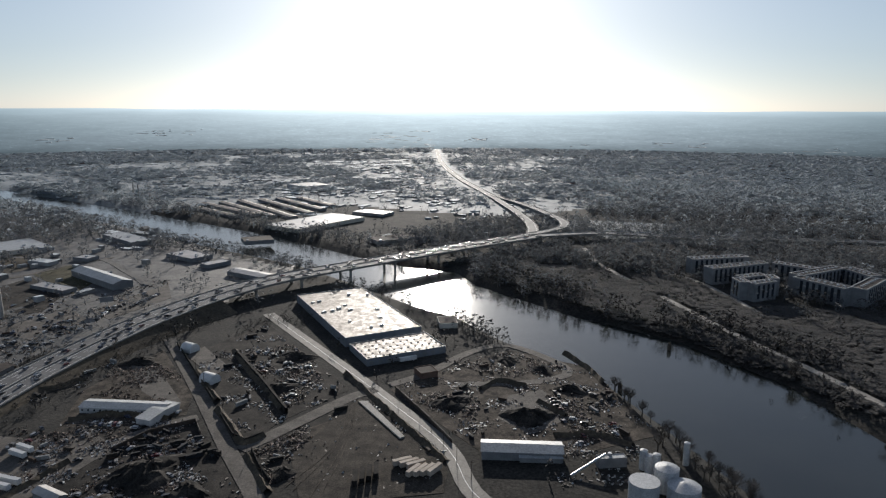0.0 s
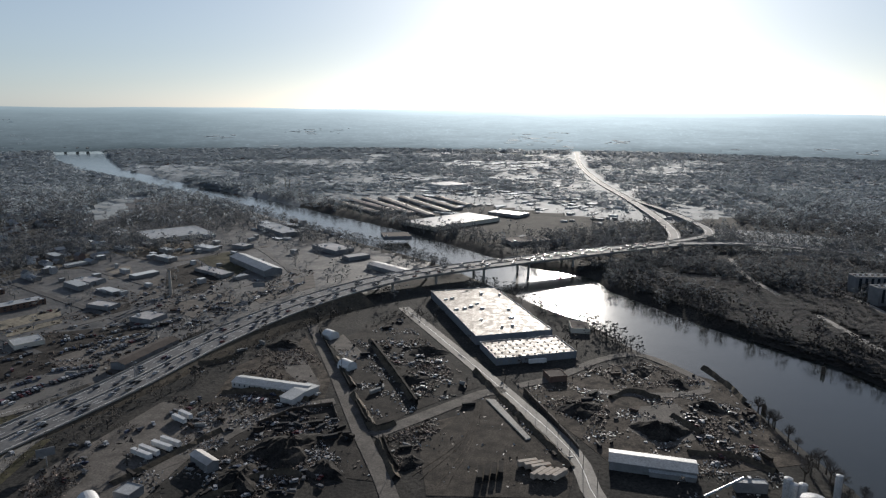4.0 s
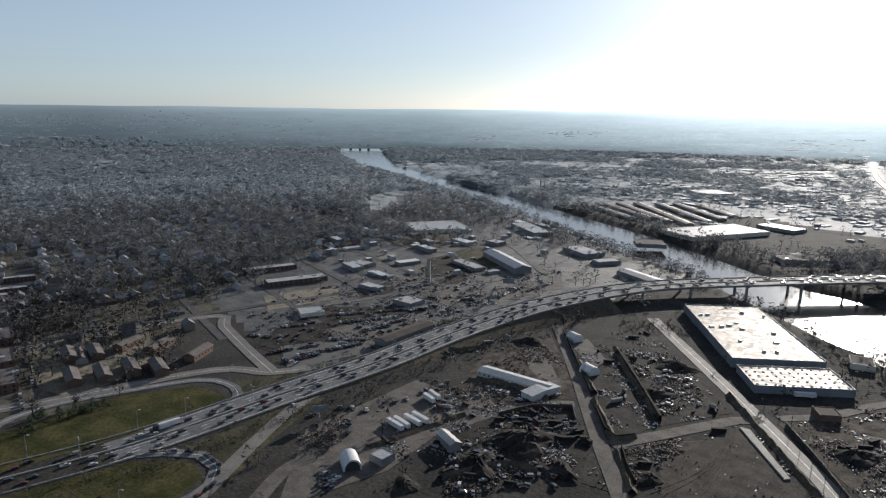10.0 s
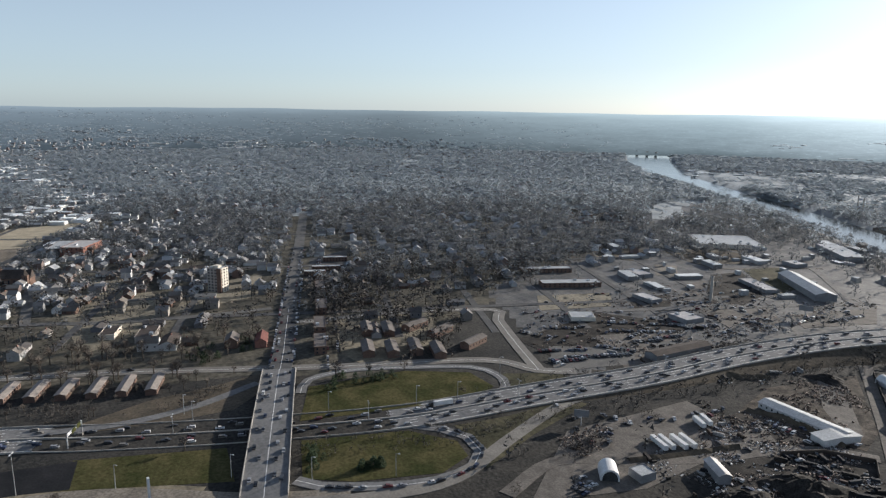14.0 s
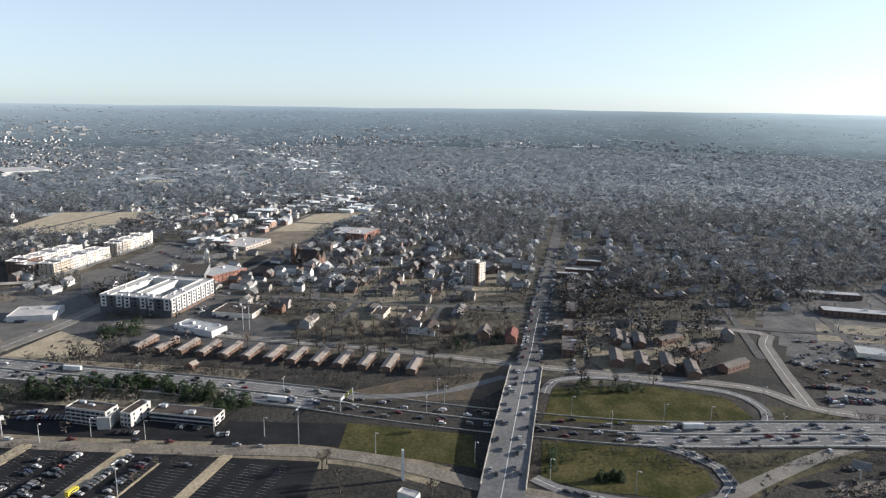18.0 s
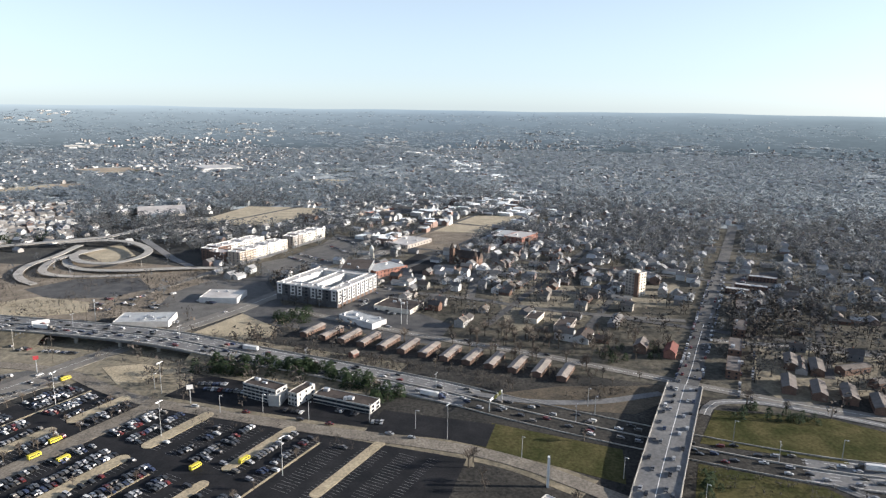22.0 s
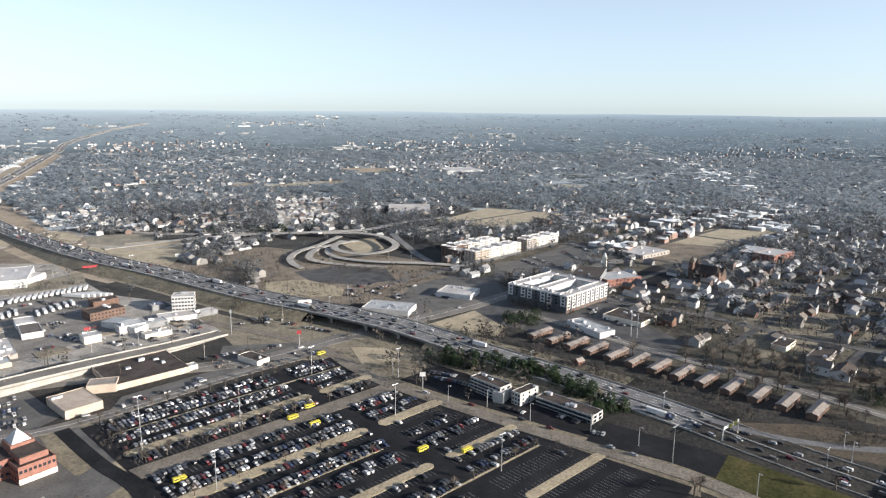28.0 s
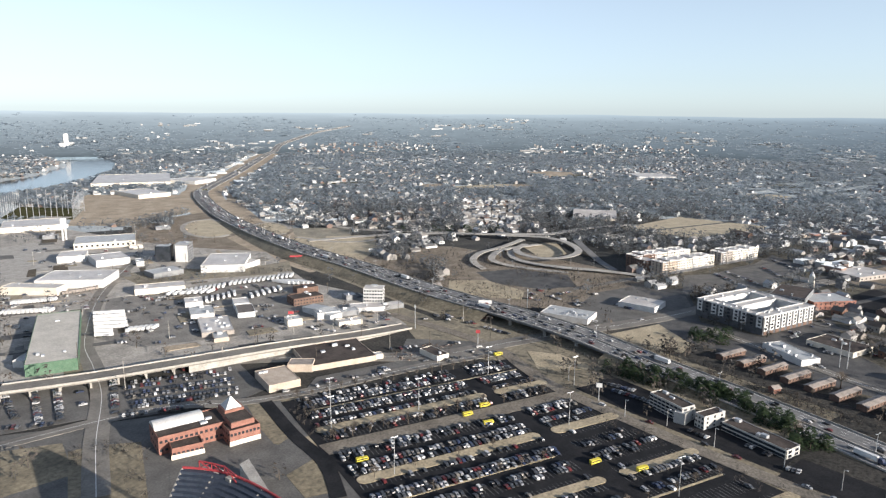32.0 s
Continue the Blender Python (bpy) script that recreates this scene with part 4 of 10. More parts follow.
verge = HW[HW[:, 1] < -600] * np.array((1, 1, 0))
tagged(part("grass_verge", ribbon(verge, 46, -46, 0.06, 0.3), M_CLEAR), "wide tan grass verge along the far highway", "grass", kind="structure")
keep_line([tuple(p) for p in verge], 104)
verge = HW[(HW[:, 1] < -40) & (HW[:, 1] > -640)] * np.array((1, 1, 0))
tagged(part("grass_verge", ribbon(verge, 37, -37, 0.22, 0.3), M_SCRUB), "brown grass strip along the highway", "grass", kind="structure")
area("grass", [(-160, -391.7), (-172.1, -386.8), (-191.9, -369.7), (-160.9, -310.8), (-136.6, -343.1)], M_SCRUB, "brown grass with bare trees by the stadium", category="grass", up=0.03, block=False)
area("grass", [(-136.8, -422.5), (-163, -404.7), (-149.7, -364), (-116.2, -370.3)], M_SCRUB, "brown rough grass by the stadium road", category="grass", up=0.03, block=False)
area("grass", [(-262.9, -362.9), (-269.7, -353.9), (-248, -303.7), (-236, -301.9), (-245, -326.1)], M_SCRUB, "olive grass beside the stadium offices", category="grass", up=0.03, block=False)
area("grass", [(-282.9, -354.7), (-294.9, -345.2), (-261.7, -265.6), (-250.6, -264.7), (-250.4, -282.9)], M_SCRUB, "scrubby verge along the access road", category="grass", up=0.03, block=False)
area("grass", [(-217.5, -271.9), (-239.4, -273.2), (-237.2, -251.5), (-224.9, -237.7), (-208.5, -247.2)], M_SCRUB, "round brown grass island at the lot entrance", category="grass", up=0.05, block=False)
area("yard", [(-194.9, -345.3), (-231.5, -331.6), (-238.4, -298.8), (-245.6, -278), (-217.1, -274.2), (-191.9, -279.9), (-168, -303)], M_LOTGREY, "grey paved forecourt of the stadium offices", category="yard", up=0.02, block=False)
area("yard", [(-303.5, -350), (-376.1, -316.6), (-446.4, -279.2), (-472.3, -295.2), (-432.2, -362.1), (-384.6, -335), (-324.3, -360.5)], M_LOTGREY, "worn grey forecourts along the street", category="yard", up=0.02, block=False)
area("grass", [(-479.9, -299.9), (-576.9, -282.9), (-531.9, -208), (-439.2, -188.2), (-405.9, -198.9), (-449.6, -249.8)], M_SCRUB, "brown rough grass below the highway", category="grass", up=0.02, block=False)
area("grass", [(-444, -455.3), (-506.8, -437.5), (-496.9, -386.7), (-468.5, -339.9), (-456.6, -381.9)], M_SCRUB, "brown rough grass by the highway viaduct", category="grass", up=0.035, block=False)

area("parking_lot", [(-690.1, -283.8), (-759.2, -221.7), (-638.3, -172.2), (-626.6, -114.9), (-733.1, -75.8), (-646, -50.9), (-556.9, -103.3), (-576.3, -172.1)], M_STREET, "dark paved ground round the courtyard apartments", category="parking lot", up=0.04)
area("parking_lot", [(-605.1, -111.3), (-645.3, -62.1), (-586, -6.1), (-532.9, -19.9), (-544, -72.6)], M_STREET, "grey lots of the shops by the row houses", category="parking lot", up=0.05)
area("yard", [(-544.7, 244.7), (-560.3, 323.7), (-513, 333.4), (-445.9, 284.8), (-422.8, 219.2), (-462.2, 213.8)], M_SCRUB, "bare brown ground between apartment houses", category="yard", up=0.03, block=False)
area("grass", [(-795.1, 40.7), (-832.1, 134.5), (-619.2, 122.1), (-565.3, 43.1)], M_SCRUB, "rough lawns round the tower block", category="grass", up=0.03, block=False)
area("yard", [(-238.4, 490.9), (-212.4, 479), (-170.7, 417.1), (-166.8, 399.1), (-204.3, 434.7)], M_TRACK, "pale bare dirt in the scrap yard", category="yard", up=0.12, block=False)
area("yard", [(-198.5, 501.5), (-192, 522.9), (-160.4, 481.6), (-163.2, 458.8)], M_TRACK, "pale bare dirt in the scrap yard", category="yard", up=0.12, block=False)
area("yard", [(-238.7, 334.3), (-213.7, 379.4), (-184, 355.6), (-202.1, 310.5)], M_TRACK, "pale dirt patch beside parked trailers", category="yard", up=0.12, block=False)
area("yard", [(-387.7, 416.2), (-366.7, 483.5), (-300.5, 475.1), (-290.2, 424.7), (-321, 378.9)], M_TRACK, "pale gravel lot with wrecked cars", category="yard", up=0.1, block=False)
area("yard", [(-82.3, 379.5), (-64.3, 394.9), (-33.1, 359), (-47.6, 322.7), (-67.2, 333.9)], M_DIRT, "brown rutted dirt in the cinder yard", category="yard", up=0.12, block=False)
area("yard", [(44.6, 430.1), (68.7, 439.7), (80.2, 396.3), (52.7, 373.6), (34.3, 395.9)], M_TRACK, "brown bare dirt in the scrap yard", category="yard", up=0.12, block=False)

area("grass", [(-437.5, 28.5), (-450.8, 68.7), (-452.8, 112), (-458.2, 148.4), (-427.6, 137.7), (-408.5, 112.4), (-411.4, 81), (-421.7, 34.9)], M_BANK, "olive-brown grass slope above the highway", category="grass", up=0.02)

DIRT_LOT = [(-84, 347.2), (-55.2, 424.5), (3.3, 334.1), (0.7, 310.8), (-68.6, 298.5)]
area("yard", DIRT_LOT, M_RUT, "rutted bare dirt lot in the scrap yard", category="yard", up=0.16, block=False)
for k in (0, 1, 3, 4):
    a, b = (-67.8, 308), (-55.9, 409.9)
    off = (k - 2.5) * 3.0
    line = smooth_line([(a[0] + off * 1.6, a[1] - off, 0), ((a[0] + b[0]) / 2 + off * 0.6 + 4, (a[1] + b[1]) / 2 - 2, 0), (b[0] + off * 0.25, b[1], 0)], 6)
    tagged(part("wheel_track", ribbon(line, 0.28, -0.28, 0.34, 0.1), M_DIRT), "dark wheel track in the dirt lot", "ground", kind="structure")
area("yard", [(-271.9, 270.2), (-260.5, 368.9), (-204.4, 360.9), (-203.9, 322.7), (-203.1, 259.7), (-226, 201.5)], M_TRACK, "pale brown dirt of the trailer yard", category="yard", up=0.14, block=False)
area("grass", [(-314.8, 217), (-307.2, 253.9), (-305.5, 298.2), (-293.4, 310.9), (-279.4, 250.5), (-263.2, 202.6), (-285.1, 215.7)], M_LAWN, "brown-green grass between ramp and slip road", category="grass", up=0.05)

# works between highway and river: lanes, gravel and cinder lots
street("road", [(-440, 470), (-413.6, 524.7), (-389.4, 568), (-362.9, 626.8), (-333.3, 683.1), (-306.9, 738.5)], 9, "worn street along the works", M_LOTGREY, False)
street("road", [(-626.5, 790.3), (-530.8, 741.9), (-481.1, 744.3), (-454.7, 804), (-420, 850)], 7, "gravel lane between works", M_TRACK, False)
street("road", [(-590.9, 851.1), (-522.2, 846.4), (-439.6, 845.3), (-365.2, 770.1), (-318.3, 711.7)], 8, "worn lane towards the river depots", M_LOTGREY, False)
for poly, m_, text in (([(-351.5, 446.3), (-327.9, 494), (-312.1, 475.2), (-326.6, 426.4)], M_LOTGREY, "worn grey paved car lot"), ([(-389.8, 364.2), (-349.6, 421.9), (-324.9, 392.9), (-346.6, 330.3)], M_LOTGREY, "worn grey paved car lot"), ([(-472.5, 699.1), (-462, 745.8), (-386.1, 664.9), (-376.2, 617.2), (-401.8, 585.6)], M_MUD, "black cinder ground of a scrap works"), ([(-544.4, 685.8), (-524.3, 703.4), (-491, 662.7), (-504.8, 639.7)], M_DRIVE, "tan bare earth beside a works hall"),
                       ([(-388.7, 557.7), (-356.2, 626), (-322.3, 593.6), (-338.2, 534.9)], M_TRACK, "gravel lot with scattered cars"), ([(-462.3, 539.9), (-437.6, 580.4), (-412.5, 548), (-424.3, 509.2)], M_MUD, "dark cinder yard"), ([(-511.3, 459.6), (-478.8, 535.4), (-443.7, 497), (-469.5, 426.2)], M_SCRUB, "tan rough grass below the terrace"), ([(-333.8, 618.8), (-298.6, 719.7), (-273.6, 663.8), (-302.4, 592.7)], M_TRACK, "pale gravel beside the highway"),
                       ([(-471.4, 760.4), (-450.8, 810.5), (-382.9, 740.9), (-379.4, 675.9)], M_LAWN, "brown grass round a long hall"), ([(-461.3, 636.7), (-457.4, 669.2), (-408.5, 585.1), (-423.3, 571.4)], M_TRACK, "pale gravel apron of a works"), ([(-679.3, 700), (-676.2, 758.2), (-604.9, 744.8), (-566.8, 681.5), (-613.6, 654.9)], M_BANK, "brown oval ground ringed by a track"), ([(-594.3, 762.8), (-561.7, 901), (-486.2, 783.4), (-525.3, 734.4)], M_BANK, "dark rough ground behind a warehouse"),
                       ([(122.3, 823.2), (175.1, 816.7), (144.2, 791.3), (118, 806)], M_TRACK, "bare sandy patch in the wood"), ([(94.8, 840.8), (125.2, 872.5), (118.3, 846)], M_TRACK, "bare sandy patch in the wood")):
    area("yard", poly, m_, text, 0.1, "yard", block=False)

# open ground of the town behind the row houses
OPEN_TOWN = [(-557.8, -9.3), (-716, -80), (-745, -88), (-860, -20), (-900, 30), (-873.6, 102.7), (-834, 116), (-767, 185), (-754, 213), (-774, 279), (-564, 196)]
SHOP_STRIP = [(-1021, -207), (-1127, -161), (-1230, -119), (-1150, -80), (-963, -110), (-1000, -148)]
area("grass", [(-903.9, -78.5), (-1017.2, -68.8), (-1111.9, -3.3), (-1065.5, 46.1), (-941, 19.4), (-871.5, -26.6)], M_BRUSH, "brown winter park with a low pale hall", category="grass", up=0.05)
area("parking_lot", [(-838, -68), (-887, -52), (-864, -26), (-779, -28), (-769, -58)], M_ASPHALT, "dark empty lot beside the brick church", category="parking lot", up=0.07)
area("parking_lot", [(-820, -243), (-845, -221), (-932, -191), (-1020, -183), (-964, -133), (-869, -137), (-792, -159), (-729, -218)], M_LOTGREY, "grey paved lots round the white apartments", category="parking lot", up=0.05)
area("parking_lot", [(-690, 282), (-796, 330), (-822, 394), (-703, 340)], M_STREET, "grey lot behind the avenue", category="parking lot", up=0.06)
area("grass", [(-640, 128), (-660, 215), (-745, 250), (-740, 195), (-690, 150)], M_SCRUB, "tan lawn beside the residential tower", category="grass", up=0.06, block=False)
for pts_ in ([(-703, -94), (-688, -38), (-673, 12), (-642, 74), (-621, 143), (-609, 211)], [(-826, 149), (-880, 170), (-940, 195)], [(-716, 83), (-700, 130), (-691, 175)], [(-673, 12), (-760, 20), (-850, 30), (-930, 60)]):
    street("street", pts_, 9, "grey residential street between winter lawns", M_LOTGREY, False, up=0.12)

# ramp loops and fields of the second interchange
def oval(pts_, grow=1.0):
    """A rounded outline through four extreme points."""
    c = Vector((sum(p[0] for p in pts_) / 4, sum(p[1] for p in pts_) / 4))
    u, v = (Vector(pts_[2]) - Vector(pts_[0])) / 2, (Vector(pts_[3]) - Vector(pts_[1])) / 2
    return [tuple(c + (u * math.cos(a) + v * math.sin(a)) * grow) for a in [2 * math.pi * k / 16 for k in range(16)]]


for ring_ in ([(-642, -1009.9), (-721.1, -1048.6), (-693, -936.5), (-617.1, -902.7)], [(-706.7, -916.8), (-767.8, -939.9), (-744.4, -862.6), (-687.5, -844.6)]):
    o_ = oval(ring_)
    area("grass", oval(ring_, 1.2), M_BRUSH, "brown rough grass round a ramp loop", category="grass", up=0.06)
    area("grass", o_, M_TAN, "tan dead grass inside a ramp loop", category="grass", up=0.16, block=False)
    street("ramp", o_[2:] + o_[:1], 8, "pale looping ramp round dead grass", M_PALE, False)
area("grass", [(-753.4, -868.3), (-818, -788.2), (-720.3, -711.3), (-697.3, -797.4)], M_SCRUB, "olive-brown grass between ramps", category="grass", up=0.1)
area("grass", [(-735, -770), (-790, -720), (-758.8, -686.9), (-681.4, -625.4), (-637.5, -659.2), (-701.6, -738.5)], M_TAN, "tan dead grass beside the highway", category="grass", up=0.14)
street("road", [(-821.3, -934.5), (-809.3, -813.7), (-829.8, -733.5), (-874.2, -657.3), (-905, -590)], 13, "pale road crossing towards the flyover", M_PALE, False)
street("ramp", [(-700, -800), (-716, -716), (-770, -690), (-835, -715)], 9, "pale ramp between fields", M_PALE, False)

# ---- stadium parking lots, in rows ----
LOT = Matrix((( -0.899, 0.438, 0, -250), (0.438, 0.899, 0, -270), (0, 0, 1, 0), (0, 0, 0, 1)))


def lot_xy(a, b):
    p = LOT @ Vector((a, b, 0))
    return (p.x, p.y)


area("parking_lot", [lot_xy(*q) for q in ((-8, -82), (176, -82), (172, 0), (206, 203), (150, 215), (40, 215), (0, 100))], M_ASPHALT, "dark asphalt stadium parking lot in marked rows", category="parking lot", up=0.06)


rnd_patch = random.Random(77)
QUARTER = [(-422.7, -1148.4), (-508.8, -1136.8), (-531, -872.9), (-579.6, -749.1), (-507.7, -566.6), (-509.5, -486.5), (-463.3, -401), (-310.4, -448.7), (-179.3, -530.3)]
xs, ys = [p[0] for p in QUARTER], [p[1] for p in QUARTER]
count = 0
while count < 75:
    x, y = rnd_patch.uniform(min(xs), max(xs)), rnd_patch.uniform(min(ys), max(ys))
    if not bool(inside(QUARTER, np.array([x]), np.array([y]))[0]):
        continue
    a, b, ang = rnd_patch.uniform(4, 24), rnd_patch.uniform(2, 11), radians(154 + rnd_patch.choice((0, 90)))
    c, s = math.cos(ang), math.sin(ang)
    corner = [(x + c * u - s * v, y + s * u + c * v) for u, v in ((-a, -b), (a, -b * rnd_patch.uniform(0.6, 1)), (a * rnd_patch.uniform(0.7, 1), b), (-a, b))]
    look_, text = rnd_patch.choice(((M_LOTGREY, "dark patched asphalt in the yards"), (M_YARD, "worn grey asphalt in the yards"), (M_SCRUB, "brown weedy strip between yards"), (M_CLEAR, "bare tan dirt between yards"), (M_CONC, "pale concrete slab in the yards"), (M_STREET, "dark asphalt patch in the yards"), (M_BANK, "dark weedy strip between yards")))
    tagged(part("yard_patch", Shape().prism(corner, -0.3, 0.26 + 0.0035 * count), look_), text, "ground", kind="structure")
    count += 1


def build_block(name, label, category, at, h, wall, roof, parapet=0.9, units=0, windows=None, wmat=None, base=0.0, seed=1):
    """A flat-roofed building: walls, roof, parapet, roof units, and windows (floors, bays on the long side, bays on the short side, width, height)."""
    cx, cy, ang, L, D = at
    root = thing(name, pose(cx, cy, base, 0, 0, ang), label, category)
    rnd = random.Random(seed)
    x, y = L / 2, D / 2
    body = part("wall", Shape().box(-x, x, -y, y, -0.3, h), wall, root)
    part("roof", Shape().box(-x + 0.3, x - 0.3, -y + 0.3, y - 0.3, h + 0.004, h + 0.25), roof, root)
    if parapet:
        s = Shape()
        for q in ((-x, x, -y, -y + 0.3), (-x, x, y - 0.3, y), (-x, -x + 0.3, -y + 0.3, y - 0.3), (x - 0.3, x, -y + 0.3, y - 0.3)):
            s.box(*q, h + 0.004, h + parapet)
        part("parapet", s, wall, root)
    for k in range(units):
        u, v = rnd.uniform(-x * 0.85, x * 0.85), rnd.uniform(-y * 0.8, y * 0.8)
        a, b, c = rnd.uniform(0.8, 2.2), rnd.uniform(0.8, 1.6), rnd.uniform(0.9, 2.0)
        part("roof_unit", Shape().box(u - a, u + a, v - b, v + b, h + 0.25, h + 0.25 + c, inset=0.1), M_STEEL, root)
    if windows:
        floors, nl, ns, ww, wh = windows
        pane = Shape().box(-ww / 2, ww / 2, -0.06, 0.1, 0, wh).mesh("window", wmat or M_GLASS)
        step = h / floors
        for fl in range(floors):
            z = fl * step + (step - wh) * 0.55
            for side in (0, 1):
                for k in range(nl):
                    part("window", pane, None, body, at=pose(-x + L * (k + 0.5) / nl, -y if side == 0 else y, z, 0, 0, 180 * side))
                for k in range(ns):
                    part("window", pane, None, body, at=pose(x if side == 0 else -x, -y + D * (k + 0.5) / ns, z, 0, 0, 90 + 180 * side))
    c, s = math.cos(radians(ang)), math.sin(radians(ang))
    keep_poly([(cx + c * u - s * v, cy + s * u + c * v) for u, v in ((-x - 2, -y - 2), (x + 2, -y - 2), (x + 2, y + 2), (-x - 2, y + 2))])
    return root



def flat(at, h, wall, roof, label, category="building", units=2, name="building", **more):
    return build_block(name, label, category, at, h, wall, roof, 0.6, units, seed=int(at[0] * 7 + at[1]), **more)


def gable(name, label, category, at, h, rise, wall, roof, chimney=False, windows=0, group="", door=False):
    """A ridge-roofed building; the ridge runs along its length."""
    cx, cy, ang, L, D = at
    root = thing(name, pose(cx, cy, 0, 0, 0, ang), label, category, group)
    x, y = L / 2, D / 2
    w = Shape()
    w.add([(-x, -y, -0.3), (x, -y, -0.3), (x, y, -0.3), (-x, y, -0.3), (-x, -y, h), (x, -y, h), (x, y, h), (-x, y, h), (-x, 0, h + rise), (x, 0, h + rise)],
          [(0, 1, 5, 4), (2, 3, 7, 6), (1, 2, 6, 9, 5), (3, 0, 4, 8, 7), (0, 3, 2, 1), (4, 5, 9, 8), (6, 7, 8, 9)])
    body = part("wall", w, wall, root)
    o, t = 0.5, 0.22
    k = rise / y * o
    v = []
    for z in (0.03, t):
        v += [(-x - o, -y - o, h - k + z), (x + o, -y - o, h - k + z), (x + o, 0, h + rise + z), (-x - o, 0, h + rise + z), (x + o, y + o, h - k + z), (-x - o, y + o, h - k + z)]
    part("roof", Shape().add(v, [(6, 7, 8, 9), (9, 8, 10, 11), (0, 3, 2, 1), (3, 5, 4, 2), (0, 1, 7, 6), (5, 11, 10, 4), (0, 6, 9, 3), (3, 9, 11, 5), (1, 2, 8, 7), (2, 4, 10, 8)]), roof, root)
    if chimney:
        part("chimney", Shape().box(x * 0.3, x * 0.3 + 0.9, -0.9, -0.1, h + rise * 0.6, h + rise + 1.1), M_BRICK, root)
    if windows:
        pane = Shape().box(-0.55, 0.55, -0.05, 0.08, 0, 1.4).mesh("window", M_GLASS)
        for side in (0, 1):
            for q in range(windows):
                part("window", pane, None, body, at=pose(-x + L * (q + 0.5) / windows, -y if side == 0 else y, h * 0.4, 0, 0, 180 * side))
    if door:
        part("door", Shape().box(-0.5, 0.5, -y - 0.07, -y + 0.05, 0, 2.1), M_DARK, body)
    c, q = math.cos(radians(ang)), math.sin(radians(ang))
    keep_poly([(cx + c * u - q * v2, cy + q * u + c * v2) for u, v2 in ((-x - 2, -y - 2), (x + 2, -y - 2), (x + 2, y + 2), (-x - 2, y + 2))])
    return root


# ---- the river-side yards ----
big = build_block("warehouse", "huge pale flat-roofed warehouse glinting in the sun", "warehouse", (-81.0, 602.2, 27.2, 67.8, 143.8), 7, M_STEELWALL, M_ROOFBIG, units=14)
annex_at = (-35.7, 513.0, 27.0, 66.0, 38.5)
annex = build_block("warehouse", "lower annex of the pale warehouse with a spotted roof", "warehouse", annex_at, 5, M_STEELWALL, M_ROOFBIG)
light = Shape().box(-0.7, 0.7, -0.7, 0.7, 0, 0.45, inset=0.15).mesh("roof_light", M_TANROOF)
for i in range(11):
    for j in range(5):
        part("roof_light", light, None, annex, at=pose(annex_at[3] * ((i + 0.5) / 11 - 0.5), annex_at[4] * ((j + 0.5) / 5 - 0.5), 5.25))
dock = Shape().box(-1.6, 1.6, -0.12, 0.1, 0, 2.8).mesh("dock_door", M_GREY)
for k in range(9):
    part("dock_door", dock, None, annex, at=pose(annex_at[3] * ((k + 0.5) / 9 - 0.5), -annex_at[4] / 2, 1.0))
gable("shed", "long white-roofed open shed in the scrap yard", "shed", (44.3, 349.8, -3.5, 44.6, 13.7), 5, 1.6, M_GREY, M_ROOFG)
gable("shed", "low white-roofed lean-to beside the long shed", "shed", (54.1, 344.3, -2.5, 23.2, 6.9), 3, 0.7, M_GREY, M_ROOFG)
flat((4.1, 582.3, 6.5, 16.0, 21.0), 4, M_CREAM, M_ROOFD, "small brown hut by the river", "hut", 0, "hut")
gable("workshop", "long grey metal-roofed workshop in the yard", "workshop", (-200.7, 404.1, -4.8, 54.9, 12.4), 4, 1.4, M_WHITE, M_ROOFG, windows=14)
gable("workshop", "grey-roofed side wing of the workshop", "workshop", (-177.1, 396.0, -19.3, 10.3, 26.4), 4, 1.0, M_WHITE, M_ROOFG)
gable("shed", "pale-roofed shed beside the dirt track", "shed", (-191.2, 301.2, -29.2, 17.2, 6.7), 5, 1.3, M_GREY, M_ROOFW)
flat((-211.9, 266.4, -8.1, 9.9, 10.0), 4, M_GREY, M_ROOFG, "small grey hut in the salvage yard", "hut", 0, "hut")
flat((-12.0, 465.5, 24.2, 13.2, 13.3), 4, M_BROWNBRICK, M_ROOFD, "small brown shack beside the road", "hut", 0, "hut")
for at, ang, r, L, text in (((-199.7, 513), 240, 5.0, 11, "white arched fabric storage shelter"), ((-163.3, 451), 240, 5.0, 11, "white arched fabric storage shelter"), ((-223.3, 253.3), 50, 5.0, 13, "white quonset hut with a rounded roof")):
    root = thing("arched_shelter", pose(at[0], at[1], 0, 0, 0, ang), text, "shelter")
    arc = [(r * math.cos(math.pi * k / 12), 1.5 + r * math.sin(math.pi * k / 12)) for k in range(13)]
    part("shell", Shape().extrude_y([(r, -0.2)] + arc + [(-r, -0.2)], -L / 2, L / 2), M_TRUCK, root)
    part("end_opening", Shape().extrude_y([(x * 0.8, z * 0.85) for x, z in arc] + [(-r * 0.8, -0.1), (r * 0.8, -0.1)], -L / 2 - 0.1, -L / 2 - 0.02), M_DARK, root)
    keep_line([(at[0] - 6, at[1]), (at[0] + 6, at[1])], 12)


def tank(at, r, h, label, cone=True, mat_=None):
    root = thing("tank", pose(at[0], at[1], 0), label, "storage tank")
    part("shell", Shape().cyl(0, 0, -0.3, h, r, n=28), mat_ or M_TANK, root)
    part("roof", Shape().cyl(0, 0, h + 0.01, h + (0.22 * r if cone else 0.2), r * 1.01, r * 0.1 if cone else r * 1.01, n=28), mat_ or M_TANK, root)
    part("ladder", Shape().box(r, r + 0.25, -0.4, 0.4, 0, h), M_STEEL, root)
    keep_line([(at[0] - 1, at[1]), (at[0] + 1, at[1])], 2 * r + 4)


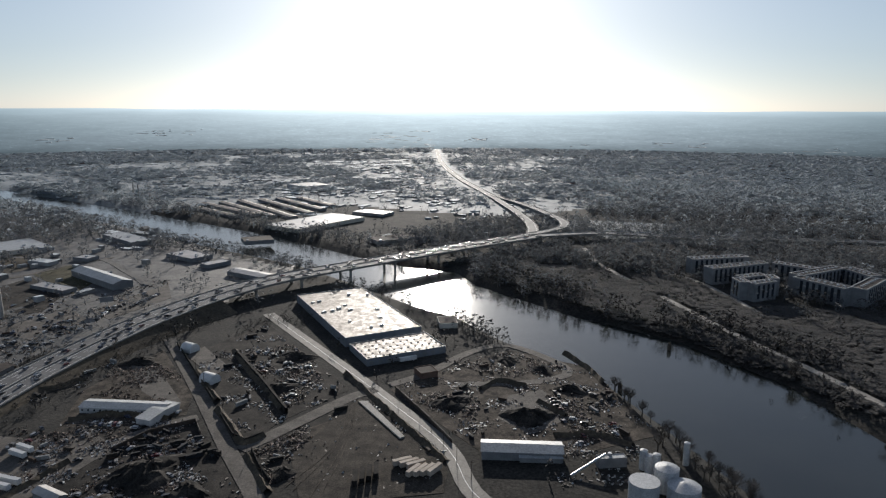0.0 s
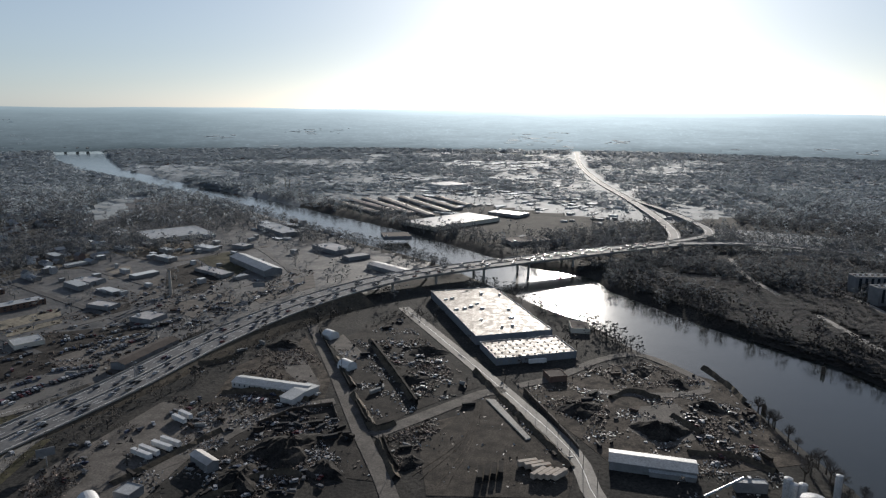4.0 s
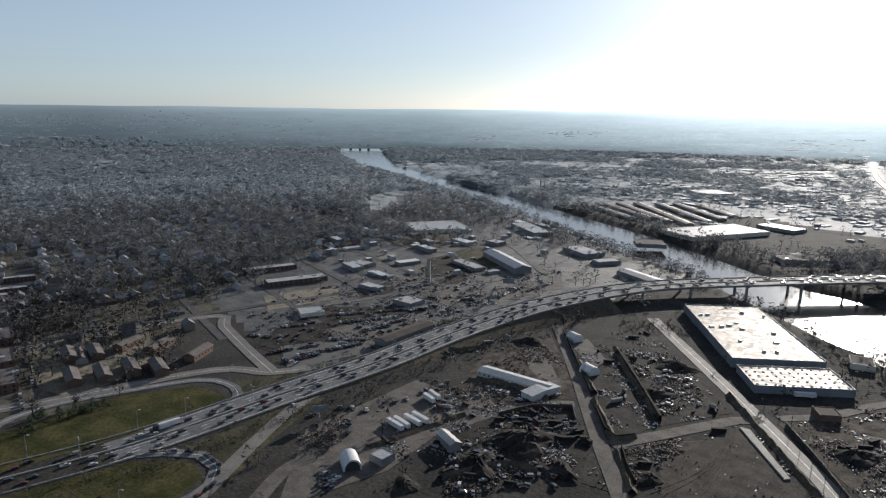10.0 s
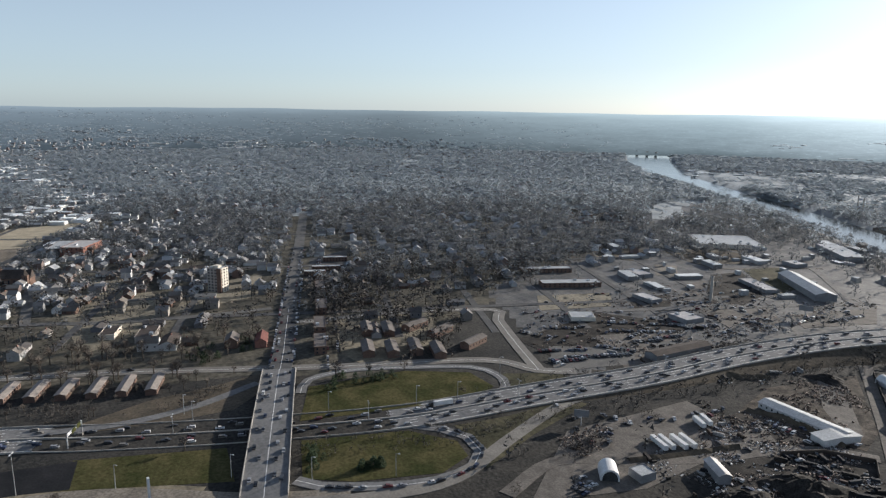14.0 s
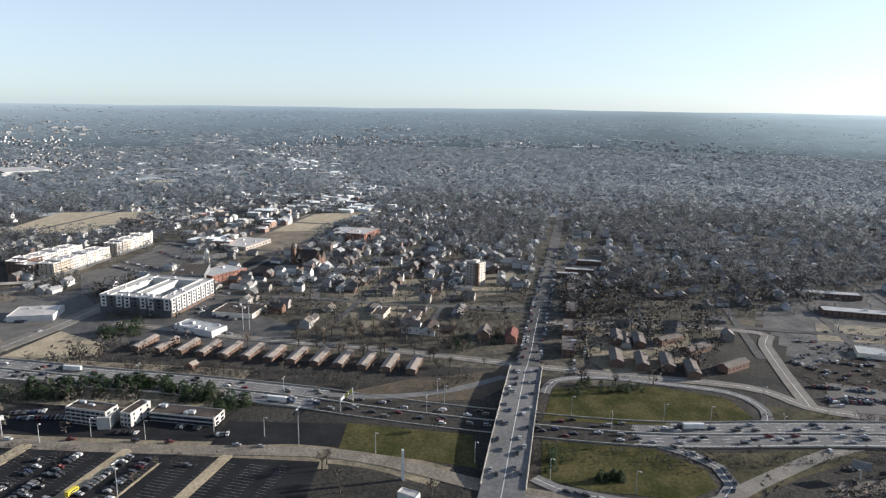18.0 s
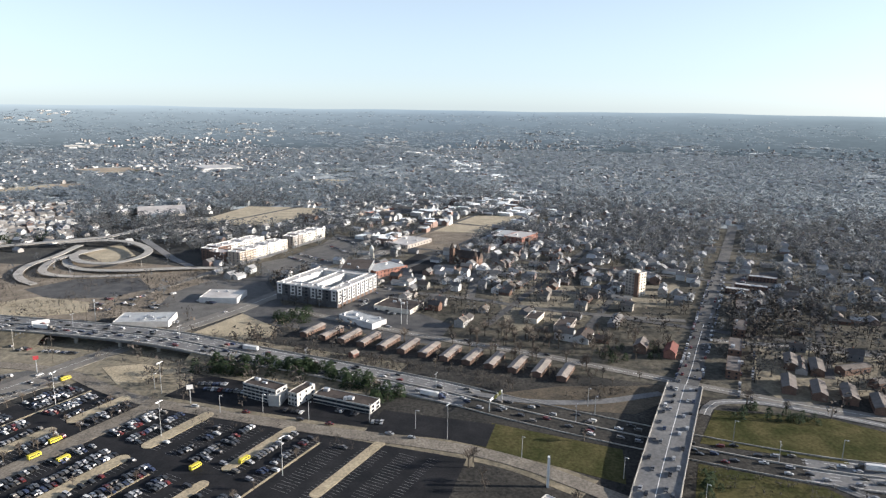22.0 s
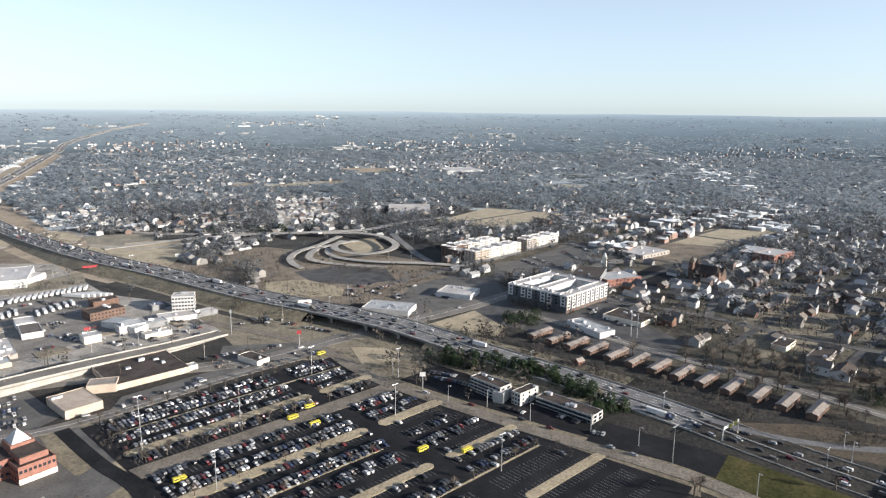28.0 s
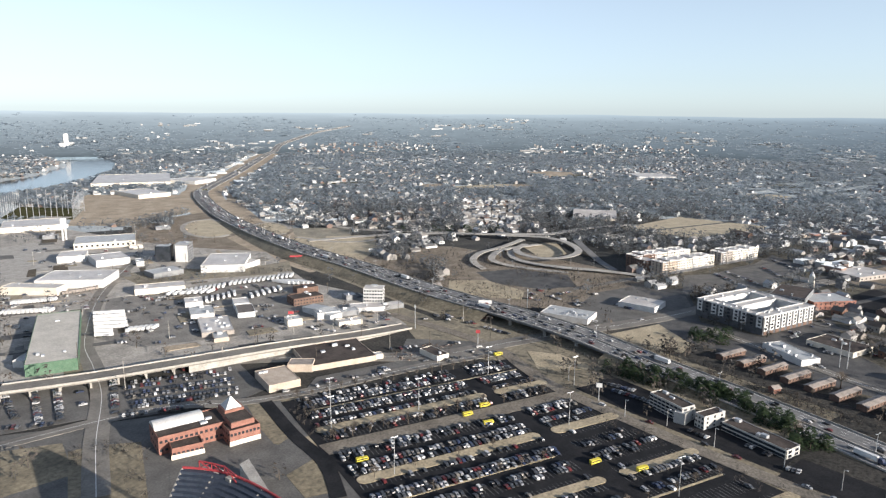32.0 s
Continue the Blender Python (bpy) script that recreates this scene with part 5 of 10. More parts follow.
tank((99.7, 306.1), 7.5, 10, "large white storage tank with a blue top", False)
tank((113.8, 315.5), 6, 12, "large white cone-roofed storage tank")
tank((118.6, 303.3), 8, 9, "large pale cone-roofed storage tank")
for q, rr, hh in (((107.7, 335.3), 2, 11), ((109.7, 331.9), 2, 10), ((113.3, 330.8), 2, 11), ((132.3, 339.7), 1.6, 13)):
    tank(q, rr, hh, "slim white steel storage silo")
conv = thing("conveyor", Matrix(), "sloping steel conveyor by the tanks", "conveyor")
part("belt", Shape().tube((*(67.5, 326.4), 1.0), (*(88, 338.1), 7.0), 0.7, n=6), M_STEEL, conv)
part("trestle", Shape().tube((*(87.2, 337.5), 0.0), (*(87.2, 337.5), 6.6), 0.3), M_STEEL, conv)
flat((91.5, 338.7, 6.9, 15.7, 5.2), 5, M_GREY, M_ROOFG, "small grey plant building by the tanks", "hut", 1, "hut")


rnd_berm = random.Random(31)


def wall_line(name, pts, h, t, material, label, category="wall"):
    line = np.array([(*p[:2], 0.0) for p in pts])
    s = ribbon(line, t / 2, -t / 2, h, h + 0.3)
    tagged(part(name, s, material), label, category)


wall_line("yard_fence", [(-214.9, 526), (-173, 456.1), (-149.2, 416.4)], 3, 0.5, M_MUD, "dark solid fence along the yard road", "fence")
wall_line("yard_fence", [(-138.1, 395.1), (-122.7, 369.4), (-113.5, 362.1), (-105.2, 370.8)], 3, 0.5, M_MUD, "dark solid fence round the scrap yard", "fence")
for pts in ([(-165.3, 514.7), (-142.5, 473.3), (-120.9, 437.7), (-102.2, 406.7)], [(-143.6, 406.3), (-127, 381.3), (-113.7, 361), (-105.2, 370.7)], [(-179.8, 470.7), (-162.9, 443), (-147.5, 418.2)], [(-107.8, 348.1), (-97.1, 327.9), (-87.6, 310.2)], [(-69.7, 466.6), (-33.3, 403.3), (2.4, 341.6)], [(63.4, 420.4), (70.8, 408.5), (77, 397.9)], [(26, 439.3), (38.7, 453.2), (57.8, 445.4)], [(65.9, 372.3), (92.6, 372.5), (109.3, 360.3)], [(-230.2, 389.4), (-206.3, 397.5), (-168.8, 392.3)],
            [(-288, 426.6), (-266.9, 436.1), (-253, 454)], [(-227.1, 273.3), (-216.6, 302.3), (-203.8, 339.8)], [(-175.5, 268.4), (-155.1, 299.4), (-136.5, 303)], [(96.5, 510.3), (108, 479.6), (113.8, 450)]):
    line = np.array([(*p, 0.0) for p in pts])
    v = []
    for (x, y, z), n in zip(smooth_line(line, 5), across(smooth_line(line, 5))):
        h = rnd_berm.uniform(1.6, 3.4)
        v += [(x + n[0] * 3.2, y + n[1] * 3.2, -0.2), (x + n[0] * rnd_berm.uniform(-0.6, 0.6), y + n[1] * 0.5, h), (x - n[0] * 3.2, y - n[1] * 3.2, -0.2)]
    m = len(v) // 3
    ob = part("earth_bank", Shape().add(v, [q for k in range(m - 1) for q in ((3 * k, 3 * k + 3, 3 * k + 4, 3 * k + 1), (3 * k + 1, 3 * k + 4, 3 * k + 5, 3 * k + 2))]), M_BANK)
    tagged(ob, "low uneven bank of earth and brush between yards", "earth bank", "earth banks in the yards")
wall_line("yard_fence", [(-159.9, 504.2), (-126.7, 449.7), (-98.2, 400.9)], 4, 1.5, M_MUD, "dark retaining wall across the scrap yard", "wall")
wall_line("yard_fence", [(-107.1, 352.6), (-97.8, 333.8), (-88.8, 319.4)], 3, 0.5, M_MUD, "dark solid fence beside the road", "fence")
wall_line("yard_fence", [(-32.1, 438.7), (-11.6, 399.4), (5.7, 362.7)], 2.5, 0.3, M_RUST, "rusty sheet fence beside the pale road", "fence")
wall_line("yard_fence", [(-184.8, 350.7), (-172.9, 373.2), (-150.9, 387.5), (-142.4, 371.5)], 3, 0.4, M_RUST, "rusty sheet fence round the salvage yard", "fence")
area("slipway", [(-55.2, 418.3), (-49.3, 418.4), (-22, 369.4), (-24.6, 367.2)], M_CONC, "pale concrete strip in the yard", up=0.9, category="slab")


def heap(at, r, h, material, label, seed=0):
    """An uneven mound."""
    rnd = random.Random(seed)
    n, rings = 22, 6
    v = [(0, 0, h)]
    for q in range(1, rings + 1):
        for k in range(n):
            a = 2 * math.pi * k / n
            rr = r * q / rings * (1 + 0.25 * math.sin(3 * a + seed) + rnd.uniform(-0.08, 0.08))
            v.append((rr * math.cos(a), rr * math.sin(a) * 0.7, -0.2 if q == rings else h * (1 - (q / rings) ** 1.4) * rnd.uniform(0.75, 1.2)))
    f = [(0, 1 + k, 1 + (k + 1) % n) for k in range(n)]
    for q in range(rings - 1):
        f += [(1 + q * n + k, 1 + (q + 1) * n + k, 1 + (q + 1) * n + (k + 1) % n, 1 + q * n + (k + 1) % n) for k in range(n)]
    ob = part("mound", Shape().add(v, f), material, at=pose(at[0], at[1], 0, 0, 0, seed * 37))
    tagged(ob, label, "mound", "mounds in the yards")


for k, (q, r, h) in enumerate((((53.7, 396.1), 17, 6), ((6.3, 416.3), 16, 4), ((-153.6, 326.1), 22, 7), ((-166.3, 291.6), 16, 5), ((-126.4, 310), 13, 4), ((-114.1, 499.1), 16, 4), ((-112.3, 438.4), 14, 3.5), ((50.4, 492.7), 12, 3), ((73.8, 475.8), 10, 3), ((88.2, 440), 12, 3.5), ((-228.2, 487.3), 14, 4), ((-164.1, 327.3), 16, 5), ((-84, 328), 9, 3), ((-186.7, 252.8), 10, 3))):
    heap(q, r, h, M_MUD, "dark heap of earth and scrap", k)


# ---- vehicles ----
def car_meshes(kind):
    """Body, glass and wheel meshes of a car, a pick-up or a van; its length lies along x."""
    if kind == "car":
        prof = [(-2.3, 0.35), (2.3, 0.35), (2.35, 0.75), (1.3, 0.95), (0.55, 1.42), (-1.15, 1.45), (-1.85, 1.0), (-2.3, 0.95)]
        cab = [(-1.6, 1.0), (1.05, 1.0), (0.5, 1.39), (-1.1, 1.4)]
    elif kind == "pickup":
        prof = [(-2.7, 0.45), (2.6, 0.45), (2.65, 1.0), (1.5, 1.12), (0.9, 1.75), (-0.5, 1.78), (-0.65, 1.15), (-2.7, 1.1)]
        cab = [(-0.55, 1.2), (1.35, 1.2), (0.85, 1.7), (-0.45, 1.72)]
    else:
        prof = [(-2.4, 0.4), (2.35, 0.4), (2.4, 0.9), (1.6, 1.08), (0.95, 1.68), (-2.15, 1.72), (-2.4, 1.1)]
        cab = [(-2.2, 1.12), (1.5, 1.12), (0.9, 1.62), (-2.05, 1.65)]
    body = Shape().extrude_y(prof, -0.88, 0.88)
    glass = Shape().extrude_y(cab, -0.9, 0.9)
    glass.add([(cab[1][0] + 0.28, -0.78, cab[1][1]), (cab[1][0] + 0.28, 0.78, cab[1][1]), (cab[2][0] + 0.12, 0.7, cab[2][1]), (cab[2][0] + 0.12, -0.7, cab[2][1])], [(0, 1, 2, 3)])
    wheel = Shape()
    n = 10
    wheel.add([(0.33 * math.cos(2 * math.pi * k / n), y, 0.33 * math.sin(2 * math.pi * k / n)) for y in (-0.11, 0.11) for k in range(n)],
              [(k, n + k, n + (k + 1) % n, (k + 1) % n) for k in range(n)] + [tuple(range(n)), tuple(range(2 * n - 1, n - 1, -1))])
    return body, glass, wheel


CAR_KINDS = {k: car_meshes(k) for k in ("car", "pickup", "van")}
CAR_PROTO = {}


def place_car(kind, x, y, ang, z, label, group):
    """A separate car, made once of each kind and then copied."""
    m = pose(x, y, z, 0, 0, ang)
    if kind in CAR_PROTO:
        ob = copy_thing(CAR_PROTO[kind], m)
    else:
        body, glass, wheel = CAR_KINDS[kind]
        ob = part("car", body, M_CAR, at=m)
        part("glazing", glass, M_GLASS, ob, "dark glass")
        me = wheel.mesh("wheel", M_TYRE)
        for u in (-1.45, 1.45):
            for v in (-0.82, 0.82):
                part("wheel", me, None, ob, at=pose(u, v, 0.33))
        CAR_PROTO[kind] = ob
    return tagged(ob, label, "car", group)


def scatter(name, protos, spots, mats, label, category):
    """One object of kind stuff from many turned and scaled copies of small triangle shapes. spots: x, y, z, turn, scale, height scale, proto."""
    spots = np.asarray(spots, float)
    vs, fs, ms, base = [], [], [], 0
    for k, (v, f, m) in enumerate(protos):
        sel = spots[spots[:, 6] == k]
        if not len(sel):
            continue
        c, s = np.cos(sel[:, 3])[:, None], np.sin(sel[:, 3])[:, None]
        w = np.stack([(c * v[:, 0] - s * v[:, 1]) * sel[:, 4:5] + sel[:, 0:1], (s * v[:, 0] + c * v[:, 1]) * sel[:, 4:5] + sel[:, 1:2], v[:, 2] * sel[:, 5:6] + sel[:, 2:3]], -1)
        vs.append(w.reshape(-1, 3))
        fs.append((f[None] + (base + np.arange(len(sel)) * len(v))[:, None, None]).reshape(-1, 3))
        ms.append(np.tile(m, len(sel)))
        base += len(sel) * len(v)
    vs, fs, ms = np.concatenate(vs), np.concatenate(fs), np.concatenate(ms)
    me = bpy.data.meshes.new(name)
    me.vertices.add(len(vs))
    me.vertices.foreach_set("co", vs.astype(np.float32).ravel())
    me.loops.add(3 * len(fs))
    me.loops.foreach_set("vertex_index", fs.astype(np.int32).ravel())
    me.polygons.add(len(fs))
    me.polygons.foreach_set("loop_start", np.arange(0, 3 * len(fs), 3, dtype=np.int32))
    me.polygons.foreach_set("material_index", ms.astype(np.int32))
    me.polygons.foreach_set("use_smooth", np.zeros(len(fs), bool))
    for m in mats:
        me.materials.append(m)
    me.update(calc_edges=True)
    return tagged(new(name, me), label, category, kind="stuff")


def tri_proto(*shapes):
    """Vertices, triangles and material slots of Shapes, one slot each."""
    v, f, m = [], [], []
    for slot, s in enumerate(shapes):
        n = len(v)
        v += s.v
        for q in s.f:
            for k in range(1, len(q) - 1):
                f.append((n + q[0], n + q[k], n + q[k + 1]))
                m.append(slot)
    return np.array(v, float), np.array(f), np.array(m)


CARS_FAR = [tri_proto(CAR_KINDS[k][0], CAR_KINDS[k][1]) for k in ("car", "pickup", "van")]
rnd = random.Random(7)
parked, traffic = [], []          # x, y, z, degrees


def row_of_cars(a, b, fill, turn=90, pitch=2.7, into=parked, z=0.2):
    """Cars side by side along a line from a to b."""
    a, b = Vector((*a[:2], 0)), Vector((*b[:2], 0))
    d = b - a
    ang = math.degrees(math.atan2(d.y, d.x))
    for k in range(int(d.length / pitch)):
        if rnd.random() < fill:
            p = a + d.normalized() * (k + 0.5) * pitch
            into.append((p.x + rnd.uniform(-0.2, 0.2), p.y + rnd.uniform(-0.2, 0.2), z, ang + turn + rnd.choice((0, 180)) + rnd.uniform(-2, 2)))


for a_, b_ in (((-850, -215), (-800, -165)), ((-870, -207), (-825, -160)), ((-930, -180), (-880, -145)), ((-985, -178), (-945, -143)), ((-742, 318), (-790, 340)), ((-706, 334), (-745, 352))):
    row_of_cars(a_, b_, 0.6)
# stadium lots: islands, painted stalls, cars
for b, spans in ((-30, ((4, 118), (134, 170))), (36, ((6, 116), (134, 178))), (94, ((8, 118), (136, 188))), (151, ((60, 118), (138, 198)))):
    for a0, a1 in spans:
        h = 4.3 if b < 50 else 3.4
        out = [(a0 + h * math.cos(t), b - h * math.sin(t)) for t in [math.pi / 2 + math.pi * q / 6 for q in range(7)]] + [(a1 + h * math.cos(t), b - h * math.sin(t)) for t in [-math.pi / 2 + math.pi * q / 6 for q in range(7)]]
        area("lot_island", [lot_xy(*q) for q in out], M_TAN, "tan grass island between parking rows", 0.3, "lot island", block=False)
for b, a0, a1 in ((62, 16, 112), (120, 58, 182), (-66 + 6, 4, 168)):
    area("lot_island", [lot_xy(a0, b - 0.7), lot_xy(a1, b - 0.7), lot_xy(a1, b + 0.7), lot_xy(a0, b + 0.7)], M_TAN, "narrow kerbed strip with young trees", 0.32, "lot island", block=False)
area("lot_drive", [lot_xy(*q) for q in ((-4, -12), (172, -12), (174, 2), (-2, 2))], M_DRIVE, "dusty tan-grey worn drive through the stadium lot", 0.26, "road")
area("lot_island", [lot_xy(*q) for q in ((-10, -26), (0, -26), (4, -12), (-6, -12))], M_TAN, "tan grass edge of the lot", 0.12, "lot island")
ROW_OFF = (2.7, 14.7, 20.1, 32.1, 37.5, 49.3)
LOT_ROWS = [(-79 + 0, 0.5, 0.75)] + [(-71.5, 0.85, 0.85), (-66, 0.9, 0.9), (-54.0, 0.92, 0.92), (-48.6, 0.9, 0.9), (-37, 0.85, 0.6)]
LOT_ROWS += [(-22, 0.8, 0.7), (-16, 0.3, 0.1), (5, 0.5, 0.7), (10.5, 0.6, 0.8), (22, 0.88, 0.75), (29, 0.9, 0.1)]
LOT_ROWS += [(40 + o, f, g) for o, f, g in zip(ROW_OFF, (0.3, 0.93, 0.9, 0.85, 0.6, 0.15), (0.02, 0.05, 0.5, 0.85, 0.3, 0.02))]
LOT_ROWS += [(98 + o, f, g) for o, f, g in zip(ROW_OFF, (0.4, 0.7, 0.8, 0.4, 0.3, 0.25), (0.6, 0.4, 0.02, 0.0, 0.02, 0.0))]
LOT_ROWS += [(155 + o, f, g) for o, f, g in zip(ROW_OFF[:4], (0.5, 0.05, 0.05, 0.0), (0.0, 0.02, 0.0, 0.0))]
for n, (b, f, g) in enumerate(LOT_ROWS):
    lo = 2 if b < 60 else (14 if b < 100 else 40)
    hi = 168 + max(0, b) * 0.17
    row_of_cars(lot_xy(lo, b), lot_xy(119, b), f)
    row_of_cars(lot_xy(131, b), lot_xy(hi, b), g)
    s = Shape()
    for q in range(int((hi - lo) / 2.7)):
        a = lo + q * 2.7
        if not 118 < a < 131:
            s.add([(*lot_xy(a - 0.08, b - 2.75), 0.21), (*lot_xy(a + 0.08, b - 2.75), 0.21), (*lot_xy(a + 0.08, b + 2.75), 0.21), (*lot_xy(a - 0.08, b + 2.75), 0.21)], [(0, 3, 2, 1)])
    tagged(part("stall_marking", s, M_STALL), "thin white stall lines on asphalt", "road marking", kind="structure")

# other lots
for p, q, f in (((-240.4, -470.7), (-301.8, -433.5), 0.35), ((-230.1, -460), (-295.7, -422.1), 0.7), ((-227.1, -452.3), (-292, -415.8), 0.8), ((-222.8, -441.8), (-286.6, -404.7), 0.8), ((-220.2, -434.3), (-282.9, -397.3), 0.85), ((-216.2, -424.5), (-276.9, -388.3), 0.9), ((-213.8, -417.5), (-272.2, -381.5), 0.9), ((-202.8, -411), (-235.7, -390), 0.85), ((-233.1, -476.8), (-201.9, -416.2), 0.7),
                ((-172, -507.3), (-160.4, -457.7), 0.85), ((-189.1, -500.7), (-165.2, -438.2), 0.8), ((-199.5, -490.2), (-175.8, -433.3), 0.9), ((-151, -450.6), (-172.6, -432.3), 0.6), ((-208, -475.7), (-196, -445.4), 0.5)):
    row_of_cars(p, q, f)
for p, q, f in (((-384.8, 348.2), (-365.1, 386.2), 0.8), ((-364, 352.7), (-342.2, 402.1), 0.9), ((-361.9, 338.4), (-350.7, 370.6), 0.8), ((-369.1, 397.5), (-340.4, 414.6), 0.7), ((-390.3, 435.8), (-356, 483.2), 0.8), ((-414.1, 446.8), (-350.4, 521.3), 0.6), ((-433.4, 367.4), (-403.9, 379), 0.6), ((-430.2, 390.7), (-405.6, 422.6), 0.5), ((-359.8, 430.7), (-343.1, 465.7), 0.7), ((-366.5, 344.3), (-345, 343.8), 0.9), ((-356.5, 366.3), (-339.2, 406.2), 0.9), ((-356.5, 452.4), (-346.4, 478.8), 0.8), ((-358.2, 502.8), (-348.1, 531.8), 0.8), ((-361.9, 529.5), (-316.6, 523.7), 0.7), ((-366, 429.9), (-376.6, 473.1), 0.6), ((-348.3, 568.7), (-318.2, 567.2), 0.8), ((-312.9, 592), (-316, 638.7), 0.7), ((-300.1, 629.4), (-291.5, 678.4), 0.7),
                ((-213.1, 382.8), (-194.1, 383.3), 0.9), ((-181.4, 403.5), (-158, 400), 0.5), ((-227.5, 233.2), (-215.1, 232.7), 0.9), ((-225.5, 229), (-213.7, 229), 0.8), ((-229.1, 239.3), (-217.6, 237.7), 0.8),
                ((-442, -183.5), (-441.6, -161), 0.5), ((-433.4, -175.6), (-427.6, -135.1), 0.8), ((-403.3, -116), (-396.5, -88), 0.7), ((-389.1, -58.3), (-387, -37.9), 0.6), ((-404.9, -82.5), (-397.8, -63.2), 0.6),
                ((-573.2, -295.3), (-576.2, -248.6), 0.8), ((-648.7, -265.9), (-637.2, -236.1), 0.7), ((-499.7, -326.1), (-495.4, -295), 0.7), ((-444.6, -324.1), (-451.6, -317.9), 0.8), ((-396.5, -357.8), (-423.3, -341.4), 0.5), ((-583.8, -78.9), (-575.7, -58.5), 0.6), ((-645.6, -60.9), (-630.4, -29), 0.5), ((-429.4, -476.7), (-454.9, -456.8), 0.7)):
    row_of_cars(p, q, f)


for poly, n in (([(-190.4, 295.4), (-152.5, 353.5), (-112.8, 299.4), (-164.9, 256.2)], 60), ([(-155.5, 507.9), (-120.2, 522.6), (-75, 437.8), (-100, 407.1)], 26), ([(68.7, 439.7), (103.8, 440.1), (113, 374.1), (76.9, 360)], 24), ([(-313.6, 291.9), (-262.1, 312.3), (-243.7, 363.1), (-231.6, 296.7), (-252.7, 269.7)], 22), ([(-491.7, 418.6), (-481.2, 577.7), (-399.2, 616), (-308.4, 578.1), (-330.9, 465.8), (-382.9, 346.5)], 90), ([(-483.2, 605.9), (-391.4, 722.4), (-295.5, 740.4), (-289.9, 619.8), (-344.2, 489.9)], 70), ([(-257.8, 377.9), (-228.8, 393.3), (-160.4, 398), (-145.6, 333.2), (-216.9, 321.3)], 24)):
    got, tries = 0, 0
    xs, ys = [p[0] for p in poly], [p[1] for p in poly]
    while got < n and tries < 4000:
        tries += 1
        x, y = rnd.uniform(min(xs), max(xs)), rnd.uniform(min(ys), max(ys))
        if bool(inside(poly, np.array([x]), np.array([y]))[0]):
            parked.append((x, y, 0.1, rnd.uniform(0, 360)))
            got += 1
for poly, n in (([(-270.6, -573), (-341, -685.9), (-403.6, -641.5), (-506.8, -588.8), (-430.9, -472.3), (-343.6, -477.7), (-282.1, -522.7)], 200), ([(-299, -834.4), (-366.1, -769.1), (-267.7, -576.7), (-209.4, -606.7)], 110), ([(-349.4, -470.1), (-459.2, -384), (-485.8, -464.6), (-430.9, -472.3)], 60), ([(-400.5, -1037.3), (-531, -872.9), (-468.9, -727.9), (-355.6, -826)], 100), ([(-303.5, -350), (-376.1, -316.6), (-448.6, -280.6), (-465, -290.7), (-390, -327.9)], 30), ([(-490.3, -395.3), (-468.5, -339.9), (-536.8, -334.9), (-547.6, -368.2)], 40), ([(-622.9, -359.3), (-580.3, -278.6), (-675.9, -291), (-678.8, -347.1)], 40), ([(-648.3, -105.8), (-603.5, -48), (-651.7, -28.3), (-726.1, -89.5)], 40)):
    xs, ys = [p[0] for p in poly], [p[1] for p in poly]
    got = 0
    while got < n:
        x, y = rnd.uniform(min(xs), max(xs)), rnd.uniform(min(ys), max(ys))
        if bool(inside(poly, np.array([x]), np.array([y]))[0]):
            ang = 154 + rnd.choice((0, 90))
            for k in range(rnd.choice((1, 1, 2, 3, 4))):
                parked.append((x + 2.8 * k * math.cos(radians(ang + 90)), y + 2.8 * k * math.sin(radians(ang + 90)), 0.25, ang + rnd.uniform(-3, 3)))
                got += 1
for off in (-8.5, 8.5, 34, 42):
    a, b = Vector((-448, 158, 0)) + Vector((0.407, 0.913, 0)) * off, Vector((-760, 297, 0)) + Vector((0.407, 0.913, 0)) * off
    row_of_cars(a, b, 0.6, 0, 6.5)


def along(line, offset, gap, direction, y0, y1, into=traffic):
    """Cars one behind another in a lane."""
    n = across(line)
    s = np.concatenate([[0], np.cumsum(np.linalg.norm(np.diff(line[:, :2], axis=0), axis=1))])
    t = rnd.uniform(0, gap)
    while t < s[-1]:
        x, y, z = (np.interp(t, s, line[:, i]) for i in range(3))
        nx, ny = np.interp(t, s, n[:, 0]), np.interp(t, s, n[:, 1])
        if y0 < y < y1:
            into.append((x + nx * offset, y + ny * offset, z + 0.26, math.degrees(math.atan2(-nx, ny)) + (0 if direction > 0 else 180)))
        t += gap * rnd.uniform(0.45, 1.7)


